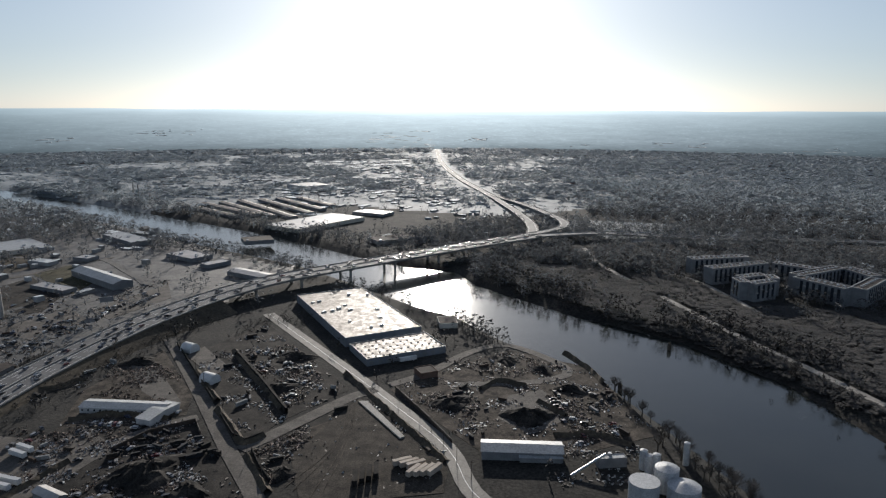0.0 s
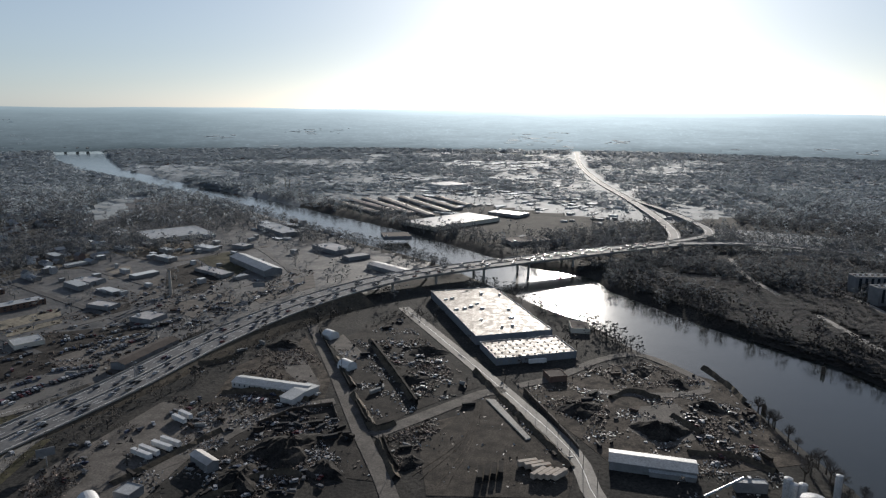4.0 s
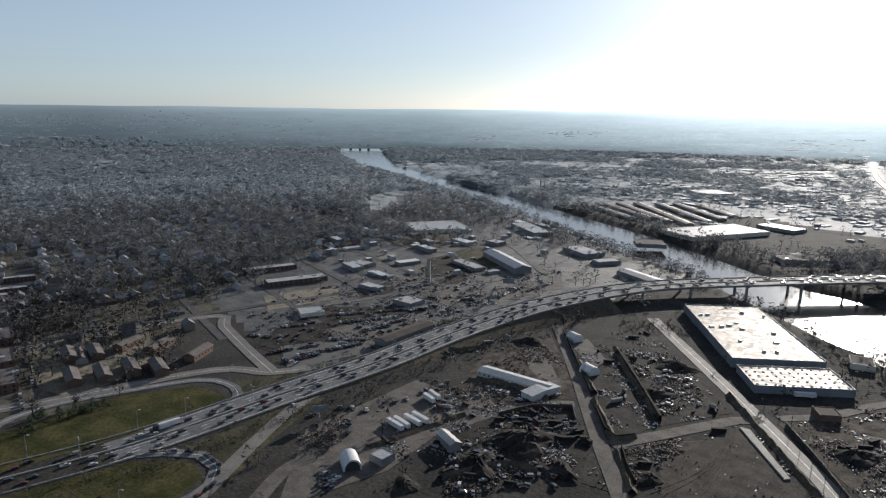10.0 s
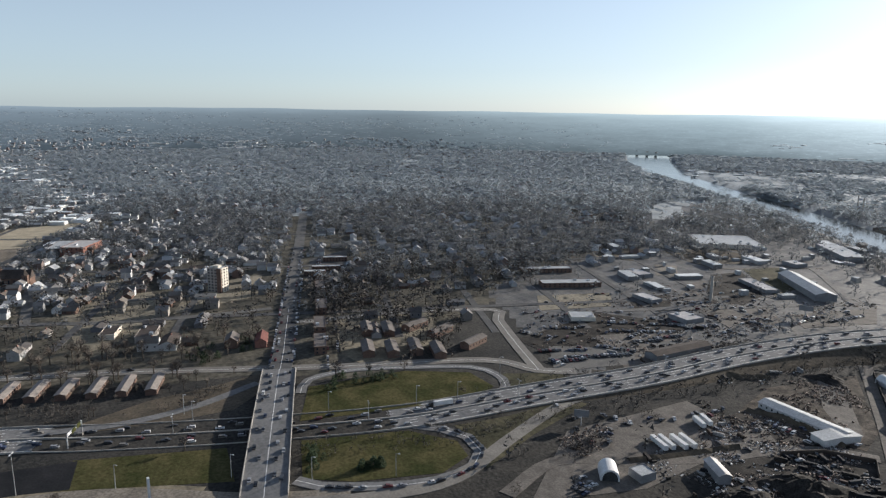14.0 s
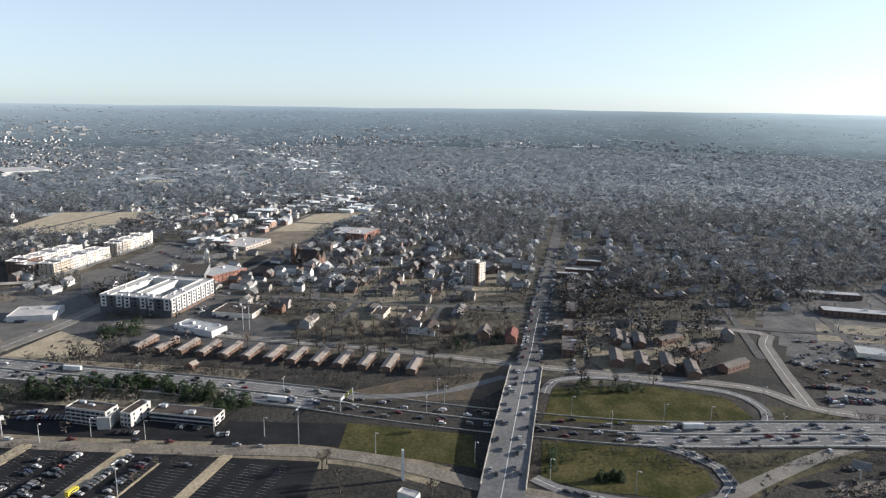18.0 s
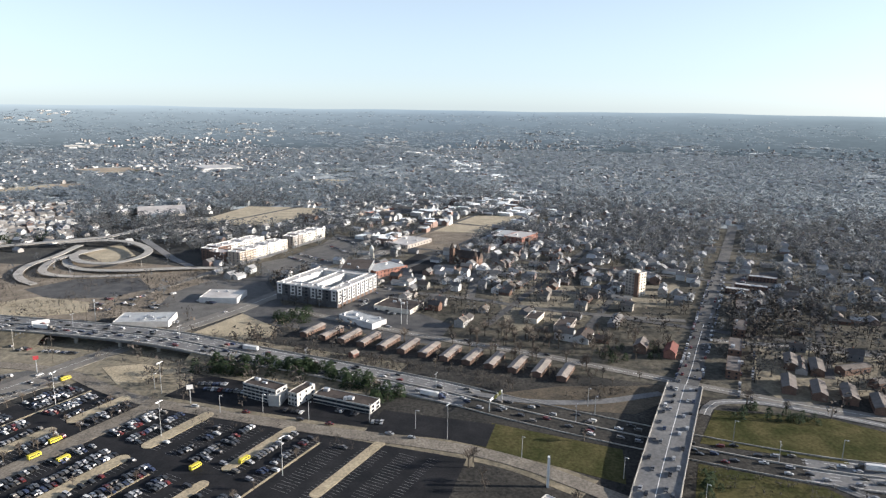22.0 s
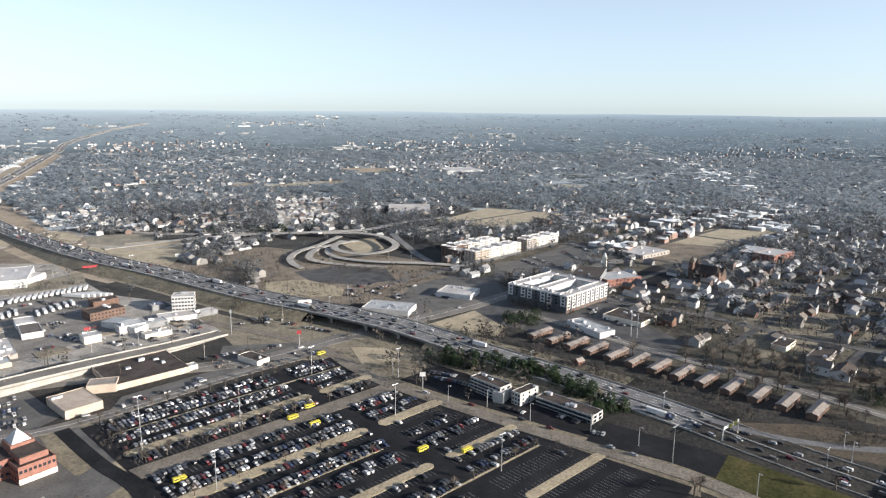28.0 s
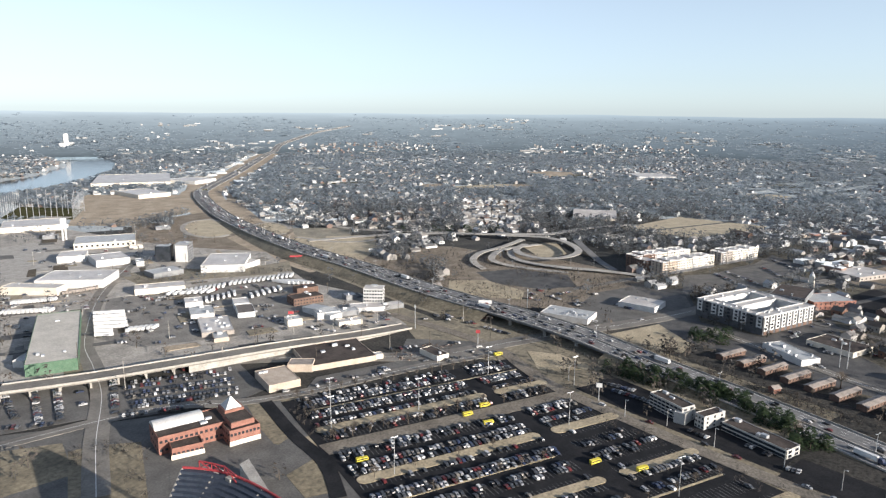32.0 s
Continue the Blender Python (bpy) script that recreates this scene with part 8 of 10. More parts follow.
for q in ((-374.7, 161.9), (-353.1, 214.1), (-344.3, 240.8), (-283.2, 158.1), (-303.7, 119.8), (-349.3, 33.7), (-418.6, 83.9), (-405.9, 85.9), (-328.7, 85.7), (-364.9, 293.1)):
    lamp(q[0], q[1], 0, 13, 30, "slim steel lamp post on the grass", "interchange lamps", 1)
for p, r in (((-35.3, 429.3), (8.2, 323.2)), ((-186, 467.4), (-98.8, 316.9))):
    for k in range(7):
        x, y = p[0] + (r[0] - p[0]) * k / 6 + 7, p[1] + (r[1] - p[1]) * k / 6
        root = thing("utility_pole", pose(x, y, 0, 0, 0, 20), "wooden utility pole beside the yard road", "utility pole", "utility poles")
        part("pole", Shape().cyl(0, 0, -0.3, 11, 0.2, 0.13, n=6), M_BARK, root)
        part("crossarm", Shape().box(-1.3, 1.3, -0.08, 0.08, 9.8, 10.0), M_BARK, root)
for k, q in enumerate([(-227.1, -629.6), (-366.5, -908.1), (-226.5, -513), (-296.4, -646.6), (-410.5, -802.3), (-227.5, -450.1), (-331.4, -601.4), (-308.4, -523.6), (-464.7, -733.2), (-302.9, -442.1), (-341.8, -451.6), (-381.2, -448.6), (-347, -384.3), (-393.7, -412.4), (-408.5, -393.1), (-446.6, -408.6), (-478.7, -410.3), (-461.3, -375.8), (-432.5, -337.8), (-502, -350.7), (-476.3, -304.6), (-543.8, -682.6), (-595.7, -859), (-548.9, -990.8), (-495.7, -523), (-401.6, -355.3), (-550.2, -317.6), (-784.3, -376.8)]):
    root = thing("utility_pole", pose(q[0], q[1], 0, 0, 0, 154), "slim pole beside the truck-stop yards", "utility pole", "town poles")
    part("pole", Shape().cyl(0, 0, -0.3, 12 + 5 * (k % 3), 0.26, 0.16, n=6), M_CONC if k % 2 else M_BARK, root)
    part("crossarm", Shape().box(-1.5, 1.5, -0.1, 0.1, 11.2, 11.45), M_BARK, root)
sign_white = thing("sign_pylon", pose(*(-319.8, 44.3), 0), "tall white pylon sign by the fuel station", "sign")
part("pylon", Shape().box(-1.1, 1.1, -0.6, 0.6, -0.3, 17, inset=0.1), M_TRUCK, sign_white)
flat((-298.7, 43.8, 49.6, 10.5, 4.7), 5, M_WHITE, M_ROOFW, "white flat fuel station canopy", "canopy", 0, "canopy")
for q, h, w, ht, m_, text in (((-398.3, -470.8), 13, 5, 2.6, M_RED, "red sign board on a tall pole"), ((-456.8, -305), 13, 3.6, 2.8, M_RED, "red and white sign board on a tall pole"), ((-459.6, -374.6), 22, 1.5, 3, M_STEEL, "very tall slim steel pole"), ((-577.9, -325.1), 20, 1.5, 2, M_STEEL, "very tall slim steel pole"), ((-541.6, -352.1), 12, 13, 5, M_TRUCK, "blank white billboard on a pole"), ((-583.8, -46.5), 22, 1.2, 1.5, M_STEEL, "tall grey pole beside the restaurant"), ((-584.9, -51.8), 22, 1.2, 1.5, M_STEEL, "tall grey pole beside the restaurant"), ((-411, -176.3), 13, 4, 3, M_TRUCK, "white inn sign on a pole"), ((-273.4, 283.5), 10, 9, 4.5, M_GREY, "dark billboard beside the highway"), ((-319.3, 624.9), 12, 12, 5, M_GREY, "dark billboard beside the highway"), ((-583.8, -670.7), 8, 16, 2.4, M_RED, "long red and white hoarding"), ((-678.1, -622.4), 8, 10, 4, M_TRUCK, "white billboard in dead grass")):
    root = thing("sign", pose(q[0], q[1], 0, 0, 0, math.degrees(math.atan2(q[1], q[0])) + 90), text, "sign")
    part("pole", Shape().cyl(0, 0, -0.3, h - ht, 0.35, 0.28, n=6), M_STEEL, root)
    part("board", Shape().box(-w / 2, w / 2, -0.25, 0.25, h - ht, h), m_, root)
for t in (0.606, 0.5, 0.4):
    q = int(t * len(HW))
    x, y, z = (-409.7, 19.4, 0) if t == 0.606 else HW[q]
    d = n_hw[np.argmin(np.hypot(HW[:, 0] - x, HW[:, 1] - y))]
    root = thing("sign_gantry", pose(x, y, z, 0, 0, math.degrees(math.atan2(d[1], d[0]))), "steel sign gantry over the highway", "gantry", "sign gantries")
    for u in (-2, 17):
        part("post", Shape().cyl(u, 0, 0, 8, 0.35, n=6), M_STEEL, root)
    for z2 in (6.8, 8.0):
        part("beam", Shape().tube((-2, 0, z2), (17, 0, z2), 0.25, n=5), M_STEEL, root)
    part("board", Shape().box(4, 9, -0.45, -0.3, 5.8, 8.6), M_GREEN, root, "green sign board")
    part("board", Shape().box(10.5, 15, -0.45, -0.3, 5.8, 8.6), M_GREEN, root, "green sign board")
for q in ((125.4, 452.1), (187, 535.1)):
    root = thing("mooring_dolphin", pose(q[0], q[1], -6), "dark timber mooring posts in the river", "mooring post", "mooring posts")
    for k in range(4):
        part("pile", Shape().cyl(1.2 * math.cos(k * 1.6), 1.2 * math.sin(k * 1.6), -2, 5 + k * 0.6, 0.45, n=6), M_BARK, root)
# ball nets far off
area("turf", [(-498.7, -1341.2), (-573.2, -1231.9), (-651, -1349), (-585.4, -1472.1)], M_GREEN, "green turf of the driving range", 0.3, "grass")
area("yard", [(-520, -1300), (-560, -1245), (-590, -1262), (-548, -1322)], M_PALE, "pale bare ground on the driving range", 0.36, "yard")
net = thing("driving_range", Matrix(), "row of tall poles of a far driving range", "poles")
for k in range(14):
    q = np.array((-479.8, -1260.6)) + (np.array((-632.5, -1310.8)) - np.array((-479.8, -1260.6))) * k / 13
    part("pole", Shape().cyl(q[0], q[1], -0.3, 38, 0.45, n=5), M_STEEL, net)
for (ax, ay), (bx, by), n in (((-573.2, -1231.9), (-651, -1349), 11), ((-498.7, -1341.2), (-585.4, -1472.1), 11), ((-651, -1349), (-585.4, -1472.1), 8)):
    for k in range(n):
        x, y = ax + (bx - ax) * k / (n - 1), ay + (by - ay) * k / (n - 1)
        part("pole", Shape().cyl(x, y, -0.3, 36, 0.45, n=5), M_STEEL, net)
flat((-491.0, -1197.7, 155.2, 84.8, 80.2), 8, M_CREAM, M_ROOFW, "pale stands of the driving range", "building", 1)
for q, h in (((-403.2, 599.2), 26), ((-408.6, 607.6), 24), ((-653.7, 1434.2), 30), ((-639.9, 1426.9), 28)):
    root = thing("chimney_stack", pose(q[0], q[1], 0), "tall slim grey concrete stack", "chimney")
    part("shaft", Shape().cyl(0, 0, -0.3, h, 1.6, 1.2, n=10), M_CONC, root)
    part("collar", Shape().cyl(0, 0, h - 0.8, h, 1.5, 1.5, n=10), M_GREY, root)
far_bridge = thing("far_bridge", Matrix(), "distant bridge piers standing in the river", "bridge")
for q in ((-2089.8, 2469.5), (-2040.1, 2478), (-1994.1, 2481.6)):
    part("pier", Shape().box(q[0] - 4, q[0] + 4, q[1] - 4, q[1] + 4, -8, 12), M_CONC, far_bridge)

# ---- houses ----
P0 = Vector((-448, 158, 0))
D1, D2 = Vector((-0.913, 0.407, 0)), Vector((0.407, 0.913, 0))


def town(p, q):
    v = P0 + D1 * p + D2 * q
    return (v.x, v.y)


def in_town(x, y):
    """True in the wooded residential quarters."""
    x, y = x + 60 * np.sin(y / 140) + 35 * np.sin(x / 75 + y / 60), y + 45 * np.sin(x / 95 + y / 230)
    yards = inside([(-560, -1500), (-690, -900), (-560, -420), (-470, -120), (-400, 90), (-330, 280), (-250, 640), (0, 850), (400, 600), (400, -1800)], x, y)
    works = inside([(-330, 230), (-260, 640), (-150, 800), (-900, 1380), (-700, 800), (-520, 420)], x, y)
    loops = inside([(-640, -560), (-560, -420), (-530, -300), (-640, -210), (-930, -330), (-900, -520)], x, y)
    across_river = inside([(-150, 900), (-1300, 1800), (-900, 2900), (500, 2900), (260, 1200)], x, y)
    return ~(yards | works | loops | across_river)


for k in range(-9, 6):
    q = 84 * k + (-10 if k < 0 else 10)
    if k == 0:
        continue
    a, b = town(70 if k > -5 else 260, q), town(1150, q)
    street("street", [a, ((a[0] + b[0]) / 2, (a[1] + b[1]) / 2), b], 7, "narrow residential street under bare trees", M_STREET, False, up=0.1, clear=False)
for p in (150, 345, 560, 800):
    a, b = town(p, -700 if p > 300 else -120), town(p, 450)
    street("street", [a, ((a[0] + b[0]) / 2, (a[1] + b[1]) / 2), b], 8, "residential cross street", M_STREET, False, up=0.11, clear=False)
house_spots = []
for k in range(-9, 6):
    q = 84 * k + (-10 if k < 0 else 10)
    for side in (-1, 1):
        for i in range(66):
            p = 62 + 16.5 * i + rnd.uniform(-3, 3)
            x, y = town(p, q + side * (19 + rnd.uniform(-2, 3)))
            if bool(is_free(x, y)) and rnd.random() < 0.5 and in_town(np.array(x), np.array(y)):
                house_spots.append((x, y, 156 + (90 if rnd.random() < 0.5 else 0) + rnd.uniform(-3, 3)))
                keep_line([(x - 1, y), (x + 1, y)], 12)
house_spots.sort(key=lambda h: math.hypot(h[0] + 420, h[1] - 60))
protos = [gable("house", "small wooden house with a shingle roof under bare trees", "house", (*house_spots[0][:3], 12, 8), 3.4, 2.4, M_SIDING, M_SHINGLE, True, 2, "houses in the wooded quarter", True),
          gable("house", "two-storey house with a shingle roof under bare trees", "house", (*house_spots[1][:3], 11, 9), 6.0, 3.0, M_SIDING, M_SHINGLE, True, 2, "houses in the wooded quarter", True),
          gable("house", "long low house with a shingle roof", "house", (*house_spots[2][:3], 17, 9), 3.2, 1.8, M_SIDING, M_SHINGLE, False, 3, "houses in the wooded quarter", True)]
for n, (x, y, a) in enumerate(house_spots[3:72]):
    copy_thing(protos[rnd.choice((0, 0, 1, 1, 2))], pose(x, y, 0, 0, 0, a))


def house_proto(L, D, h, rise):
    x, y = L / 2, D / 2
    w = Shape().add([(-x, -y, -0.3), (x, -y, -0.3), (x, y, -0.3), (-x, y, -0.3), (-x, -y, h), (x, -y, h), (x, y, h), (-x, y, h), (-x, 0, h + rise), (x, 0, h + rise)], [(0, 1, 5, 4), (2, 3, 7, 6), (1, 2, 6, 9, 5), (3, 0, 4, 8, 7)])
    r = Shape().add([(-x - 0.5, -y - 0.5, h - 0.2), (x + 0.5, -y - 0.5, h - 0.2), (x + 0.5, 0, h + rise + 0.1), (-x - 0.5, 0, h + rise + 0.1), (x + 0.5, y + 0.5, h - 0.2), (-x - 0.5, y + 0.5, h - 0.2)], [(0, 1, 2, 3), (3, 2, 4, 5)])
    return tri_proto(w, r)


def box_proto(L, D, h):
    x, y = L / 2, D / 2
    w = Shape().box(-x, x, -y, y, -1, h)
    r = Shape().box(-x + 0.4, x - 0.4, -y + 0.4, y - 0.4, h + 0.02, h + 0.4)
    return tri_proto(w, r)


def many(material, name, vary):
    """A copy of a house surface that varies by joined piece."""
    # sheen lays a pale bluish haze tone over far walls and roofs
    return mat(name, (0.85, 0.85, 0.85), (1, 1, 1), 4, 0.6, 0.75, vary=vary, island=True, stain=0.12, sheen=0.3)


M_SIDINGS = many(M_SIDING, "far_house_walls", [(0.52, 0.52, 0.51), (0.3, 0.285, 0.265), (0.17, 0.12, 0.10), (0.46, 0.46, 0.45), (0.2, 0.195, 0.19), (0.64, 0.64, 0.63)])
M_SHINGLES = many(M_SHINGLE, "far_house_roofs", [(0.11, 0.105, 0.10), (0.17, 0.158, 0.145), (0.36, 0.36, 0.355), (0.20, 0.182, 0.165), (0.13, 0.115, 0.10), (0.28, 0.278, 0.275)])
M_SHEDS = many(M_WHITE, "far_shed_walls", [(0.36, 0.355, 0.345), (0.27, 0.26, 0.245), (0.20, 0.195, 0.185), (0.46, 0.46, 0.45)])
# shed roofs carry the same sheen in place of haze
M_SHEDROOFS = mat("far_shed_roofs", (0.85, 0.85, 0.85), (1, 1, 1), 12, 2, 0.75, spec=0.3, vary=[(0.50, 0.49, 0.47), (0.36, 0.355, 0.345), (0.22, 0.21, 0.20), (0.60, 0.595, 0.58), (0.13, 0.122, 0.115), (0.17, 0.165, 0.16)], island=True, stain=0.12, sheen=0.3)
rng = np.random.default_rng(5)


def sector(n, r0, r1, a0=-38, a1=166, power=1.0):
    """Random places in a ring, between two headings in degrees to the left of +y."""
    r = np.sqrt(rng.uniform(r0 ** 2, r1 ** 2, n)) if power == 1 else r0 + (r1 - r0) * rng.uniform(0, 1, n) ** power
    a = np.radians(90 + rng.uniform(a0, a1, n))
    return r * np.cos(a), r * np.sin(a)


def in_water(x, y):
    return inside(RIVER, x, y) | inside(RIVER_2, x, y)


def spots(x, y, turn, s, hs, kinds):
    return np.stack([x, y, land_height(x, y) + slope_height(x, y) - 0.05, turn, s, hs, kinds], 1)


rest = np.array(house_spots[72:])
far = []
if len(rest):
    far.append(spots(rest[:, 0], rest[:, 1], np.radians(rest[:, 2]), np.ones(len(rest)), np.ones(len(rest)), rng.integers(0, 3, len(rest)).astype(float)))
x, y = sector(14500, 700, 3110, power=1.05)
clump = np.sin(x / 170 + 1.3 * np.sin(y / 230)) + np.sin(y / 140 + np.sin(x / 190)) + rng.normal(0, 0.8, len(x))
ok = in_town(x, y) & ~in_water(x, y) & is_free(x, y) & (clump > -0.2) & ((x < 80) | (y > 1500)) & ((x < 0) | (rng.uniform(0, 1, len(x)) < 0.3))
x, y = x[ok], y[ok]
far.append(spots(x, y, np.radians(156 + 90 * rng.integers(0, 2, len(x)) + rng.normal(0, 4, len(x))), rng.uniform(0.8, 1.2, len(x)), rng.uniform(0.85, 1.2, len(x)) , rng.integers(0, 3, len(x)).astype(float)))
x, y = sector(9000, 1400, 3450, 48, 162, power=0.9)
clump = np.sin(x / 260 + 1.7 * np.sin(y / 310)) + np.sin(y / 210 + np.sin(x / 270)) + rng.normal(0, 0.5, len(x))
ok = in_town(x, y) & ~in_water(x, y) & is_free(x, y) & (clump > 0.55)
x, y = x[ok], y[ok]
far.append(spots(x, y, np.radians(156 + 90 * rng.integers(0, 2, len(x)) + rng.normal(0, 6, len(x))), rng.uniform(0.75, 1.15, len(x)), rng.uniform(0.95, 1.3, len(x)), rng.integers(0, 3, len(x)).astype(float)))
ux, uy = np.meshgrid(np.linspace(0.03, 0.97, 17), np.linspace(0.05, 0.95, 8))      # rows of pale houses in open yards
ux, uy = ux.ravel() + rng.normal(0, 0.008, ux.size), uy.ravel() + rng.normal(0, 0.015, ux.size)
sx, sy = [(-1217.4, -1313.0), (-920.5, -968.3)], [(-845.7, -748.3), (-638.4, -560.9)]
x, y = ((c[0][0] * (1 - uy) + c[0][1] * uy) * (1 - ux) + (c[1][0] * (1 - uy) + c[1][1] * uy) * ux for c in (sx, sy))
ok = (rng.uniform(0, 1, len(x)) < 0.85) & is_free(x, y)
x, y = x[ok], y[ok]
area("field", [(-1217.4, -845.7), (-1313, -748.3), (-968.3, -560.9), (-920.5, -638.4)], M_BRUSH, "open brown yards between rows of houses", 0.05, "field")
far.append(spots(x, y, np.radians(125 + 90 * rng.integers(0, 2, len(x))), rng.uniform(0.9, 1.15, len(x)), rng.uniform(0.9, 1.1, len(x)), rng.integers(0, 3, len(x)).astype(float)))
scatter("far_houses", [house_proto(12, 8, 3.6, 2.6), house_proto(10, 9, 6, 3), house_proto(16, 9, 3.4, 2)], np.concatenate(far), [M_SIDINGS, M_SHINGLES], "countless far houses among bare trees", "houses")


def corridor(pts, n, width):
    line = smooth_line([(*p, 0) for p in pts], 30)
    k = rng.integers(0, len(line), n)
    nn = across(line)[k] * rng.normal(0, width, n)[:, None]
    return line[k, 0] + nn[:, 0], line[k, 1] + nn[:, 1]


M_SHOPS = many(M_WHITE, "shop_walls", [(0.60, 0.59, 0.56), (0.46, 0.44, 0.40), (0.26, 0.17, 0.13), (0.38, 0.36, 0.33), (0.65, 0.65, 0.63)])
M_SHOPROOFS = many(M_WHITE, "shop_roofs", [(0.62, 0.61, 0.59), (0.42, 0.41, 0.40), (0.55, 0.54, 0.52), (0.28, 0.27, 0.26)])
x, y = (np.concatenate(c) for c in zip(corridor([(-1108.9, -103), (-1270.1, 17), (-1486, 132.1), (-2004.6, 98.7), (-2545.4, -35.8), (-3591.5, -353.6), (-4655.8, -648.5)], 330, 38), corridor([(-933.1, -126.2), (-1007.7, -54.7), (-1106.4, 49.9), (-1275.1, 144.4)], 70, 30)))
ok = is_free(x, y) & (np.hypot(x, y) < 2900)
x, y = x[ok], y[ok]
for p in zip(x, y):
    if math.hypot(*p) < 1580:
        keep_line([(p[0] - 6, p[1]), (p[0] + 6, p[1])], 26)
scatter("main_street_shops", [box_proto(26, 14, 6), box_proto(16, 12, 8), box_proto(38, 18, 7)], spots(x, y, np.radians(156 + 90 * rng.integers(0, 2, len(x)) + rng.normal(0, 3, len(x))), rng.uniform(0.6, 1.1, len(x)), rng.uniform(0.6, 1.2, len(x)), rng.integers(0, 3, len(x)).astype(float)), [M_SHOPS, M_SHOPROOFS], "pale shops and offices lining a far main street", "buildings")
shops = [corridor([(-1270.1, 17), (-1486, 132.1), (-2004.6, 98.7), (-2545.4, -35.8), (-3591.5, -353.6), (-4655.8, -648.5)], 100, 60),
         corridor([(-1486, 132.1), (-1701, 310.6), (-1758.9, 568.3), (-3102.1, 1112.4)], 110, 60),
         corridor([(-1142, -214.1), (-1278.7, -135.3), (-1450.4, -20.6), (-1647.3, 206.7), (-1845.3, 404.9)], 150, 50),
         corridor([(-982.7, -1582), (-1529.6, -2088.6), (-2398.1, -2701.5), (-3545.8, -3292.8)], 330, 90), corridor([(-948.4, -1266.6), (-1138, -1399.9), (-856.7, -979.7), (-861.7, -866.7)], 130, 40), corridor([(-1231, -1614.7), (-2009.7, -1537.8), (-2129, -919.1), (-2568.8, -257.6)], 260, 220),
         corridor([(-920.4, -2411.9), (-1635, -3465), (-2415.8, -3545.2), (-3679.8, -3881.4)], 160, 160),
         corridor([(-99.1, 1562.2), (-172.6, 2139.1), (-437.4, 3337.9), (-374.2, 4167.7), (-2.9, 4646)], 150, 110),
         corridor([(-547.2, 1572.7), (-408.5, 1893.3), (-266.6, 2337), (-76.3, 1623.9), (4.2, 1312.7), (82.1, 1192.6)], 120, 70),
         corridor([(399.3, 2289.6), (413.7, 1800.5), (477.7, 1640.9), (680.9, 1635.8)], 50, 90),
         corridor([(-1401.3, 1815.6), (-1283.4, 2056.9), (-1136.6, 2357.2), (-1026.8, 3046.8)], 130, 120),
         corridor([(-3268.4, 907.1), (-3434, 1110.9), (-2989.1, 1264.3), (-3434.1, 1777.5)], 60, 90),
         corridor([(-1830.3, 239.7), (-1900.5, 358.7), (-1826.3, 525.3), (-1546, 674.3)], 90, 70),
         corridor([(-711, 643.7), (-599.9, 664.8), (-604.4, 790.7), (-535.3, 886.1)], 26, 50),
         corridor([(-505.3, 601.8), (-486.4, 704.5), (-453.9, 842), (-407.1, 981.7)], 24, 60), corridor([(-482.7, 1422.1), (-349.6, 1619.6), (-128.3, 1453.6), (44.1, 1216.2)], 110, 90), corridor([(-714.9, 1532.9), (-612.4, 2023.3), (-359.1, 2743.2)], 130, 160), corridor([(199.2, 1749.7), (623.1, 2348.5), (845.3, 2044.8)], 60, 250),
         corridor([(-465.3, 662.7), (-462.9, 827.6), (-468.3, 988.8), (-421, 1018.3), (-536.4, 1085.2)], 30, 45)]
x, y = np.concatenate([s[0] for s in shops]), np.concatenate([s[1] for s in shops])
ok = ~in_water(x, y) & is_free(x, y) & (np.hypot(x, y) < 3100)
x, y = x[ok], y[ok]
far_k = np.clip(np.hypot(x, y) / 1500, 0.55, 1.5) * np.where(near_line([(-1270.1, 17), (-1486, 132.1), (-2004.6, 98.7), (-2545.4, -35.8), (-3591.5, -353.6), (-4655.8, -648.5)], x, y) < 120, 1.5, 1.0)
for p in zip(x, y):
    if math.hypot(*p) < 1500:
        keep_line([(p[0] - 4, p[1]), (p[0] + 4, p[1])], 16)
scatter("far_sheds", [box_proto(40, 20, 6), box_proto(25, 16, 7), box_proto(70, 30, 7), box_proto(18, 14, 10)],
        spots(x, y, np.radians(156 + 90 * rng.integers(0, 2, len(x)) + rng.normal(0, 3, len(x))), far_k * rng.uniform(0.35, 0.8, len(x)), np.where(y > 900, 0.55, 1.0) * rng.uniform(0.35, 0.8, len(x)), rng.choice([0.0, 1.0, 2.0, 3.0], len(x), p=[0.35, 0.35, 0.12, 0.18])),
        [M_SHEDS, M_SHEDROOFS], "far pale shops, sheds and warehouses", "buildings")
